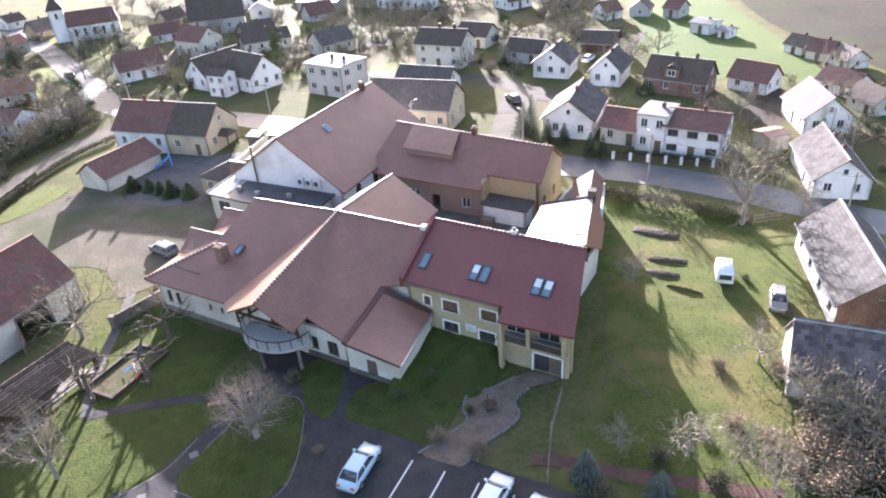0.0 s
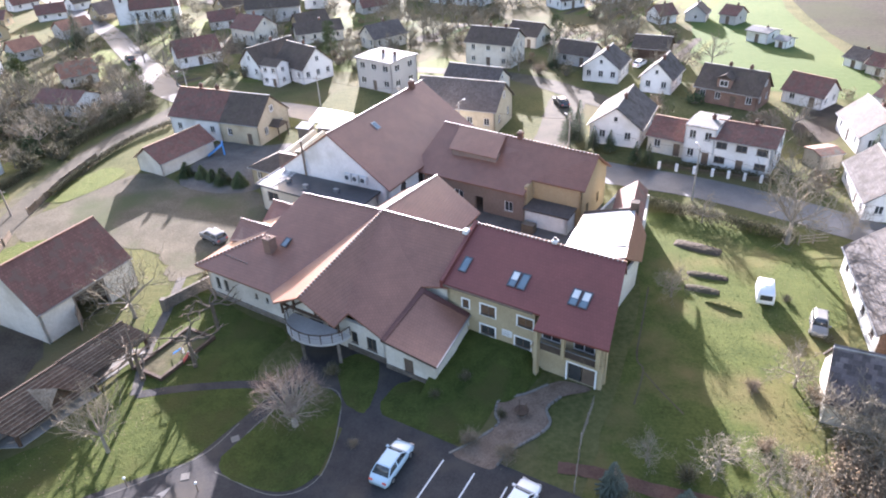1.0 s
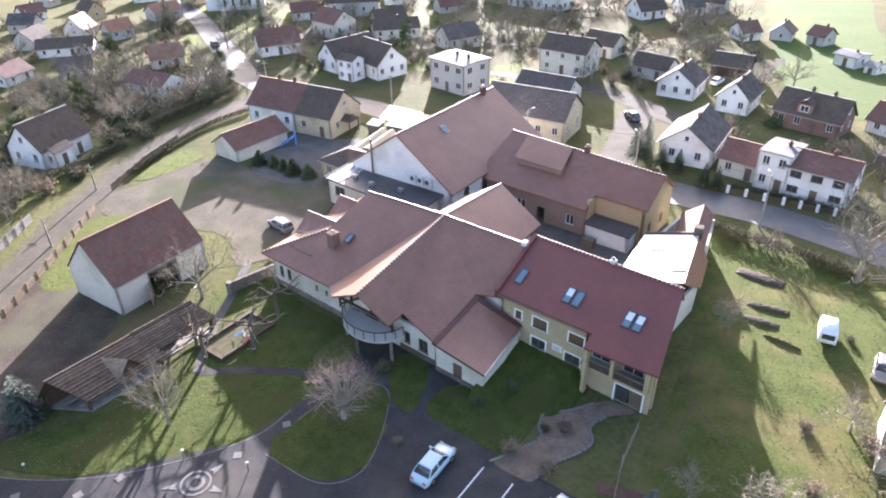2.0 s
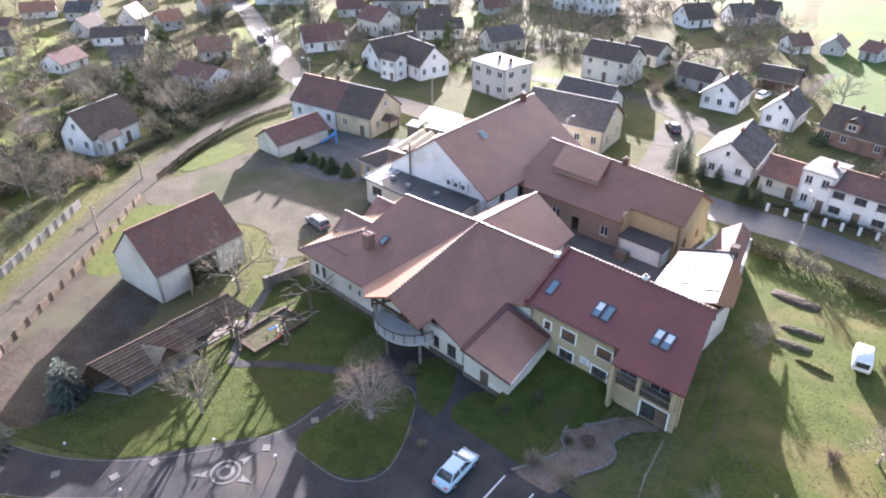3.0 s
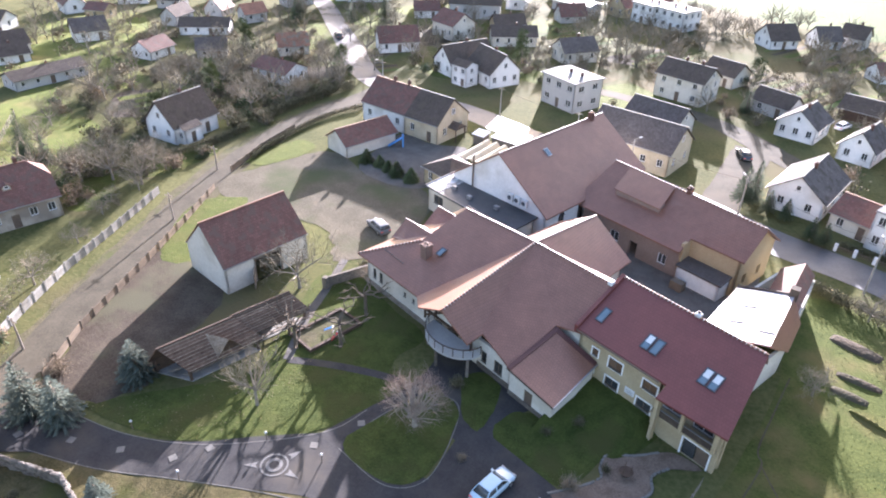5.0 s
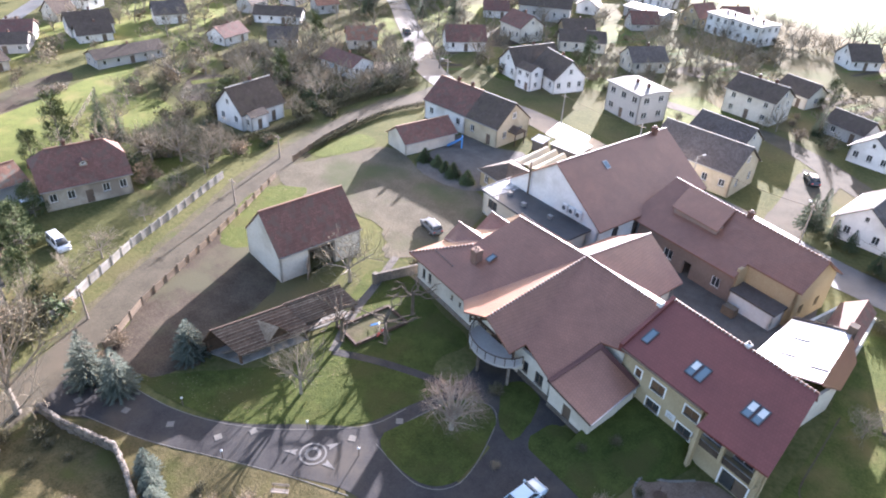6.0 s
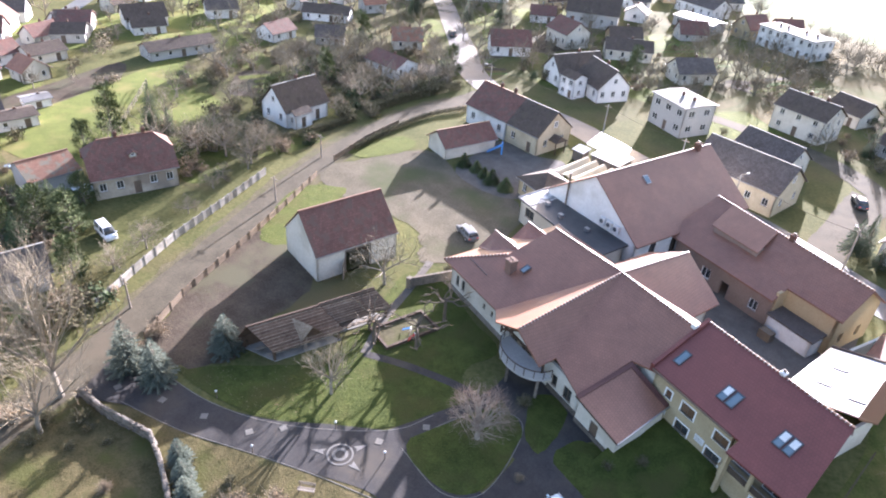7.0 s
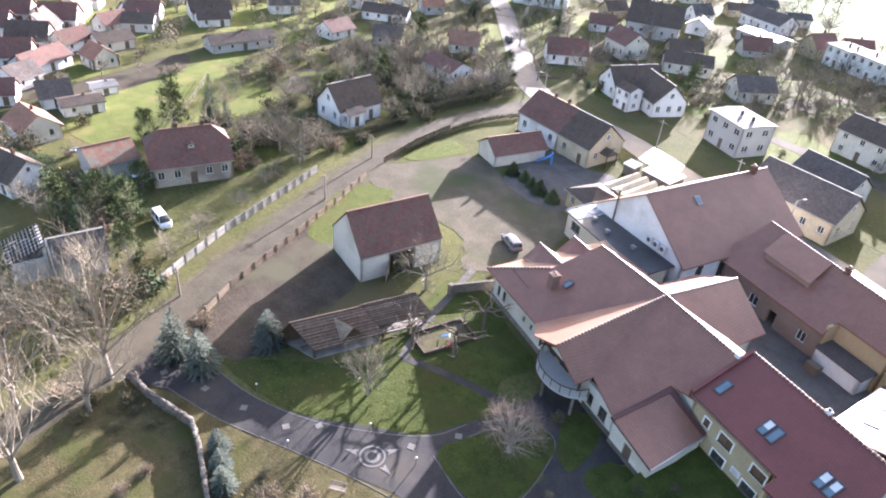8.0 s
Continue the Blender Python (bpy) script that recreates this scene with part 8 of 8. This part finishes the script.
def car(x, y, ang, paint, label, kind="sedan", L=4.5, W=1.76, H=1.42, zz=0.03):
    th = thing("car", pose(x, y, zz, 0, 0, ang), label, "car")
    w = W / 2
    prof = {"sedan": [(-0.5, 0.62), (-0.44, 0.92), (-0.30, 0.98), (0.12, 0.95), (0.40, 0.82), (0.49, 0.6)], "wagon": [(-0.5, 0.62), (-0.47, 0.95), (-0.3, 0.98), (0.14, 0.97), (0.40, 0.84), (0.49, 0.6)],
            "van": [(-0.5, 0.6), (-0.49, 1.0), (-0.3, 1.0), (0.2, 1.02), (0.42, 0.9), (0.49, 0.6)]}[kind]

    def sec(xx, z, inset):
        ww = w - inset
        return [(xx, -ww + 0.1, 0.22), (xx, -ww, 0.36), (xx, -ww, z * 0.72), (xx, -ww + 0.07, z * 0.93), (xx, -ww + 0.2, z), (xx, ww - 0.2, z), (xx, ww - 0.07, z * 0.93), (xx, ww, z * 0.72), (xx, ww, 0.36), (xx, ww - 0.1, 0.22)]
    loft([sec(px * L, pz, 0.12 if i in (0, len(prof) - 1) else 0.02) for i, (px, pz) in enumerate(prof)], "body", paint, th)
    cab = {"sedan": ((-0.40, -0.27, 0.10, 0.25), 0.93), "wagon": ((-0.47, -0.40, 0.08, 0.24), 0.95), "van": ((-0.49, -0.47, 0.2, 0.36), 0.98)}[kind]
    (b0, t0, t1, b1), zb = cab
    g = loft([[(b0 * L, -w + 0.1, zb), (b0 * L, w - 0.1, zb), (t0 * L, w - 0.26, H - 0.05), (t0 * L, -w + 0.26, H - 0.05)],
              [(b1 * L, -w + 0.1, zb - 0.04), (b1 * L, w - 0.1, zb - 0.04), (t1 * L, w - 0.26, H - 0.05), (t1 * L, -w + 0.26, H - 0.05)]], "glazing", M_GLASS, th)
    bm = bmesh.new()
    v = [bm.verts.new(q) for q in ((t0 * L, -w + 0.24, H - 0.05), (t1 * L, -w + 0.24, H - 0.05), (t1 * L, w - 0.24, H - 0.05), (t0 * L, w - 0.24, H - 0.05),
                                  (t0 * L + 0.1, -w + 0.32, H), (t1 * L - 0.1, -w + 0.32, H), (t1 * L - 0.1, w - 0.32, H), (t0 * L + 0.1, w - 0.32, H))]
    for f in ((0, 3, 2, 1), (4, 5, 6, 7), (0, 1, 5, 4), (1, 2, 6, 5), (2, 3, 7, 6), (3, 0, 4, 7)):
        bm.faces.new([v[i] for i in f])
    part("roof_panel", bm, paint, th)
    for sy in (-1, 1):
        for a, b in ((b0, t0), (b1, t1), ((b0 + b1) / 2 - 0.02, (t0 + t1) / 2)):
            bm = bmesh.new()
            p, q = Vector((a * L, sy * (w - 0.09), zb)), Vector((b * L, sy * (w - 0.25), H - 0.03))
            for c in ((p + Vector((-0.05, 0, 0)), p + Vector((0.05, 0, 0)), q + Vector((0.04, 0, 0)), q + Vector((-0.04, 0, 0))),):
                f = [bm.verts.new(u + Vector((0, sy * 0.02, 0))) for u in c]
                h2 = [bm.verts.new(u - Vector((0, sy * 0.04, 0))) for u in c]
                bm.faces.new(f), bm.faces.new(h2[::-1])
                for i in range(4):
                    bm.faces.new((f[i], f[(i + 1) % 4], h2[(i + 1) % 4], h2[i]))
            part("pillar", bm, paint, th)
        for wx in (-0.3, 0.3):
            bm = bmesh.new()
            bmesh.ops.create_cone(bm, cap_ends=True, segments=16, radius1=0.31, radius2=0.31, depth=0.2, matrix=Matrix.Translation((wx * L, sy * (w - 0.08), 0.29)) @ Matrix.Rotation(math.pi / 2, 4, "X"))
            ty = part("tyre", bm, M_RUBBER, th)
            bm = bmesh.new()
            bmesh.ops.create_cone(bm, cap_ends=True, segments=12, radius1=0.19, radius2=0.19, depth=0.22, matrix=Matrix.Translation((wx * L, sy * (w - 0.08), 0.29)) @ Matrix.Rotation(math.pi / 2, 4, "X"))
            part("rim", bm, M_METAL, ty)
        bm = bmesh.new()
        box(bm, 0.465 * L, 0.487 * L, sy * (w - 0.28) - 0.17, sy * (w - 0.28) + 0.17, 0.56, 0.7)
        part("headlight", bm, M_METAL, th)
        bm = bmesh.new()
        box(bm, -0.502 * L, -0.485 * L, sy * (w - 0.28) - 0.16, sy * (w - 0.28) + 0.16, 0.62, 0.78)
        part("tail_light", bm, M_SIGNRED, th)
        bm = bmesh.new()
        box(bm, b1 * L - 0.25, b1 * L - 0.08, sy * (w + 0.06) - 0.09, sy * (w + 0.06) + 0.09, 0.92, 1.05)
        part("mirror", bm, paint, th)
    return th


car(-5.5, 22.5, 72, M_CARBLUE, "pale blue saloon car parked on the asphalt", zz=0.085)
car(4.6, 19.8, 66, M_CARWHITE, "white saloon car parked in a bay", zz=0.085)
car(7.5, 18.2, 66, M_CARWHITE, "white hatchback parked in a bay", "wagon", 4.0, zz=0.085)
car(-36.3, 55.8, 150, M_CARSILVER, "silver-blue estate car parked on the gravel", "wagon", 4.2)
car(32.2, 43.6, -108, M_CARBEIGE, "silver-beige hatchback parked beside the barn", "wagon", 3.6, 1.58)
car(-72.4, 23.4, -10, M_CARWHITE, "pale van parked on a garden drive", "van", 4.0, 1.65, 1.75)
car(-97.0, 138.0, 135, M_CARDARK, "dark car on the street")
car(7.4, 107.5, 112, M_CARDARK, "dark car parked beside the side street")
car(23.6, 131.6, 60, M_CARWHITE, "white car parked before the timber barn", "wagon", 4.0, 1.65)
car(-84.7, 27.6, 75, M_CARWHITE, "white car parked behind the old house", "wagon", 4.0, 1.65)
pool = thing("paddling_pool", pose(-100.8, 25.1, 0, 0, 0, 70) @ Matrix.Scale(0.55, 4), "oval pale blue paddling pool on the grass", "pool")
for r0, r1, z0, z1, mt, nm in ((0.86, 1.0, 0, 0.5, M_CARBLUE, "rim"), (0.0, 0.86, 0, 0.4, M_CARBLUE, "water")):
    bm = bmesh.new()
    rings = [[bm.verts.new((2.0 * r * math.cos(q), 1.2 * r * math.sin(q), z)) for q in [math.pi * i / 12 for i in range(24)]] for r, z in ((r1, z0), (r1, z1), (max(r0, 0.02), z1), (max(r0, 0.02), z0))]
    for u, v in zip(rings, rings[1:] + rings[:1]):
        for i in range(24):
            bm.faces.new((u[i], u[(i + 1) % 24], v[(i + 1) % 24], v[i]))
    part(nm, bm, mt, pool)
cv = thing("caravan", pose(28.3, 48.2, 0.03, 0, 0, 78) @ Matrix.Scale(0.78, 4), "white touring caravan standing on the meadow", "caravan")
sec = lambda x, z0, z1, i: [(x, -1.05 + i, z0), (x, -1.1 + i, 0.8), (x, -1.0 + i, z1 - 0.15), (x, -0.85 + i, z1), (x, 0.85 - i, z1), (x, 1.0 - i, z1 - 0.15), (x, 1.1 - i, 0.8), (x, 1.05 - i, z0)]
loft([sec(-2.1, 0.75, 1.9, 0.1), sec(-1.9, 0.45, 2.3, 0.02), sec(1.5, 0.45, 2.35, 0.0), sec(1.95, 0.5, 2.1, 0.02), sec(2.2, 0.8, 1.5, 0.1)], "body", M_CARWHITE, cv)
for (x0, x1, y0, y1, z0, z1) in ((-2.13, -1.99, -0.75, 0.75, 1.2, 1.95), (-1.2, -0.3, -1.1, -1.02, 1.3, 1.8), (0.3, 1.2, -1.1, -1.02, 1.3, 1.8), (2.02, 2.12, -0.7, 0.7, 1.35, 1.8)):
    bm = bmesh.new()
    box(bm, x0, x1, y0, y1, z0, z1)
    part("window", bm, M_GLASS, cv)
bm = bmesh.new()
box(bm, -0.4, 0.3, -0.35, 0.35, 2.3, 2.45)
part("roof_hatch", bm, M_FRAMEW, cv)
for sy in (-1, 1):
    bm = bmesh.new()
    bmesh.ops.create_cone(bm, cap_ends=True, segments=14, radius1=0.3, radius2=0.3, depth=0.18, matrix=Matrix.Translation((0, sy * 0.95, 0.3)) @ Matrix.Rotation(math.pi / 2, 4, "X"))
    part("wheel", bm, M_RUBBER, cv)
bm = bmesh.new()
box(bm, 2.1, 3.2, -0.06, 0.06, 0.4, 0.5)
part("drawbar", bm, M_METAL, cv)

bench = thing("garden_bench", pose(-23.1, 11.6, 0.03, 0, 0, 28), "small weathered wooden bench on the grass by the drive", "bench")
for y, z, h in ((-0.2, 0.42, 0.05), (0.02, 0.42, 0.05), (0.24, 0.62, 0.12), (0.26, 0.8, 0.12)):
    bm = bmesh.new()
    box(bm, -0.75, 0.75, y - 0.1 if h < 0.1 else y, y + 0.1 if h < 0.1 else y + 0.04, z, z + h)
    part("slat", bm, M_WOOD, bench)
for x in (-0.65, 0.6):
    for y, z in ((-0.25, 0.42), (0.2, 0.92)):
        bm = bmesh.new()
        box(bm, x, x + 0.06, y, y + 0.06, 0, z)
        part("leg", bm, M_BOARD, bench)

# ---- beds, poles, lamps and cables ----
for (x0, y0, x1, y1, w) in ((20.9, 59.2, 25.8, 57.0, 2.1), (21.3, 52.6, 25.5, 51.6, 1.2), (20.7, 49.9, 24.1, 48.9, 1.3), (22.3, 47.2, 25.6, 45.5, 0.5)):
    bm = bmesh.new()
    a, b = Vector((x0, y0)), Vector((x1, y1))
    d = (b - a).normalized()
    nn = Vector((-d.y, d.x))
    rows = []
    for i in range(17):
        q = a + (b - a) * i / 16
        e = math.sin(math.pi * i / 16) ** 0.4
        rows.append([bm.verts.new((*(q + nn * s * w * 0.5 * (0.6 + 0.4 * e)), (0.3 * e * (1 - abs(s) ** 3) + 0.05) * rw.uniform(0.9, 1.1))) for s in (-1, -0.6, -0.2, 0.2, 0.6, 1)])
    for r0, r1 in zip(rows, rows[1:]):
        for i in range(5):
            bm.faces.new((r0[i], r1[i], r1[i + 1], r0[i + 1]))
    tagged(part("garden_bed", bm, M_PLOUGH if w > 0.6 else M_MEADOW), "raised bed of dug dark soil in the meadow" if w > 0.6 else "low grassy ridge in the meadow", "garden bed", "meadow beds")


def pole(x, y, h, label, arm=0.0, ang=0.0, wood=False):
    th = thing("utility_pole", pose(x, y, 0, 0, 0, ang), label, "pole")
    bm = bmesh.new()
    bmesh.ops.create_cone(bm, cap_ends=True, segments=9, radius1=0.14, radius2=0.09, depth=h, matrix=Matrix.Translation((0, 0, h / 2)))
    part("shaft", bm, M_WOOD if wood else M_CONCRETE, th)
    bm = bmesh.new()
    box(bm, -0.7, 0.7, -0.05, 0.05, h - 0.5, h - 0.4)
    part("crossarm", bm, M_BARK, th)
    if arm:
        bm = bmesh.new()
        box(bm, 0, arm, -0.04, 0.04, h - 0.05, h + 0.03)
        la = part("lamp_arm", bm, M_BARK, th)
        bm = bmesh.new()
        box(bm, arm - 0.1, arm + 0.5, -0.12, 0.12, h - 0.05, h + 0.1)
        part("lamp_head", bm, M_GREY, la)


def cable(pts, label):
    segs = []
    for a, b in zip(pts, pts[1:]):
        a, b = Vector(a), Vector(b)
        prev = a
        for i in range(1, 9):
            t = i / 8
            q = a + (b - a) * t - Vector((0, 0, 0.7 * 4 * t * (1 - t)))
            segs.append((prev, q, 0.02, 0.02, 3))
            prev = q
    tagged(link("cable", tube_mesh(segs, "cable", M_FRAMED)), label, "cable")


for x, y, h, arm, ang in ((24.6, 70.4, 7.5, 1.2, 100), (45.0, 59.5, 6.5, 0, 0), (-9.0, 90.0, 6.5, 1.2, 60), (-36, 100.5, 7.5, 0, 0), (-63.5, 104, 7.5, 1.0, 200), (8.5, 82.5, 7, 1.0, 120), (52, 82, 6, 0, 0), (-20, 96.5, 7, 0, 0)):
    pole(x, y, h, "grey concrete utility pole beside the street", arm, ang)
for x, y in ((-63.2, 44.6), (-56.6, 16.6), (-69, 60)):
    pole(x, y, 4.2, "weathered wooden pole beside the lane", wood=True)
cable([(24.6, 70.4, 7.2), (8.5, 82.5, 6.7), (-9, 90, 6.2), (-20, 96.5, 6.7), (-36, 100.5, 7.2), (-63.5, 104, 7.2)], "dark overhead cable along the street")
cable([(24.6, 70.4, 7.2), (45, 59.5, 6.2)], "dark overhead cable to the barn")
for x, y in ((-37.8, 13.8), (-26.0, 18.3), (-20.1, 18.5), (-29.9, 11.5)):
    th = thing("garden_lamp", pose(x, y, 0), "low garden lamp with a white globe by the drive", "lamp", "garden lamps")
    bm = bmesh.new()
    bmesh.ops.create_cone(bm, cap_ends=True, segments=8, radius1=0.05, radius2=0.04, depth=0.9, matrix=Matrix.Translation((0, 0, 0.45)))
    part("post", bm, M_FRAMED, th)
    bm = bmesh.new()
    bmesh.ops.create_uvsphere(bm, u_segments=10, v_segments=7, radius=0.12, matrix=Matrix.Translation((0, 0, 1.0)))
    part("globe", bm, M_WHITEPAINT, th)
for x, y, a, L, w in ((-30.2, 91.6, -13, 6.0, 4.4), (-35.6, 90.6, -13, 2.6, 2.2)):
    th = thing("market_stall", pose(x, y, 0, 0, 0, a), "low pale sheet-roofed stall behind the hall", "stall", "stalls")
    bm = bmesh.new()
    slab(bm, [(-L / 2, -w / 2, 1.9), (L / 2, -w / 2, 1.9), (L / 2, w / 2, 2.3), (-L / 2, w / 2, 2.3)], 0.06)
    part("roof", bm, M_METALROOF, th)
    bm = bmesh.new()
    box(bm, -L / 2 + 0.2, L / 2 - 0.2, -w / 2 + 0.2, w / 2 - 0.2, 0, 1.88)
    part("body", bm, M_WOOD, th)

# rows of low hedges and brush between the far gardens
rh = random.Random(41)
for k in range(44):
    z = rh.choice(((-118, -76, 66, 108), (-110, -74, 104, 150), (-26, 50, 126, 200), (-70, -20, 130, 200), (-165, -112, 66, 140), (-130, -60, 150, 215)))
    x, y, a, ln = rh.uniform(z[0], z[1]), rh.uniform(z[2], z[3]), radians(rh.choice((-25, 65, 40, -10, 20))), rh.uniform(8, 20)
    e = (x + ln * math.cos(a), y + ln * math.sin(a))
    mid = ((x + e[0]) / 2, (y + e[1]) / 2)
    if any(on_way(*q) or open_land(*q) or any((Vector(q) - c).length < 6.5 for c in HOUSES_AT) for q in ((x, y), mid, e)):
        continue
    hedge([(x, y), mid, e], rh.uniform(0.7, 1.3), rh.uniform(0.8, 1.5), rh.choice((M_HEDGE, M_HEDGE, M_FIR)), "rough winter hedge between two gardens", 90)

# canvas awning in scallops beside the hall
aw = thing("canvas_awning", pose(-31.0, 82.0, 0, 0, 0, -14), "long pale canvas awning in four vaulted bays", "awning")
for k in range(4):
    bm = bmesh.new()
    rows = []
    for j in range(5):
        y = -3.9 + j * 1.95
        rows.append([[bm.verts.new((-3.4 + k * 1.75 + 1.7 * i / 10, y, 2.2 + dz + (0.35 + 0.12 * j) * math.sin(math.pi * i / 10))) for i in range(11)] for dz in (0, -0.03)])
    for r0, r1 in zip(rows, rows[1:]):
        for a, b in ((r0[0], r1[0]), (r0[1], r1[1])):
            for i in range(10):
                bm.faces.new((a[i], a[i + 1], b[i + 1], b[i]))
    part("canvas_bay", bm, M_CANVAS, aw)
for x in (-3.4, -1.65, 0.1, 1.85, 3.55):
    for y in (-3.8, 3.8):
        bm = bmesh.new()
        box(bm, x - 0.04, x + 0.04, y - 0.04, y + 0.04, 0, 2.22)
        part("post", bm, M_TIMBER, aw)

# grass tufts and fallen leaves
def inside(poly, x, y):
    hit_ = False
    for a, b in zip(poly, poly[1:] + poly[:1]):
        if (a.y > y) != (b.y > y) and x < (b.x - a.x) * (y - a.y) / (b.y - a.y) + a.x:
            hit_ = not hit_
    return hit_


rl = random.Random(77)
tufts, leaves = [], []
GRASS.append(([Vector(q) for q in ((-48, 5.6), (-38.5, 6.6), (-31.5, 3.0), (-28, -6), (-46, -14))], 0.0))
GRASS.append(([Vector(q) for q in ((-60, 12), (-66, 14), (-75, 50), (-69, 47))], 0.0))
for poly, z in GRASS:
    xs, ys = [p.x for p in poly], [p.y for p in poly]
    if max(ys) > 80 or min(xs) < -90:
        continue
    for _ in range(int((max(xs) - min(xs)) * (max(ys) - min(ys)) * 9)):
        x, y = rl.uniform(min(xs), max(xs)), rl.uniform(min(ys), max(ys))
        if not inside(poly, x, y):
            continue
        d = Vector((rl.uniform(-1, 1), rl.uniform(-1, 1), rl.uniform(0.2, 0.7))).normalized()
        if rl.random() < 0.8:
            tufts.append((Vector((x, y, z)), d, rl.uniform(0.04, 0.085), rl.uniform(0.03, 0.06)))
        elif x < -28 or x > 27:
            leaves.append((Vector((x, y, z + 0.02)), Vector((d.x, d.y, 0.1)).normalized(), rl.uniform(0.07, 0.13), rl.uniform(0.03, 0.05)))
tagged(link("grass_tufts", quad_cloud("grass_tufts", tufts, M_MEADOW)), "short uneven tufts of winter grass on the lawns", "grass", kind="stuff")
tagged(link("fallen_leaves", quad_cloud("fallen_leaves", leaves, M_SHRUB)), "scattered brown fallen leaves on the grass", "leaves", kind="stuff")
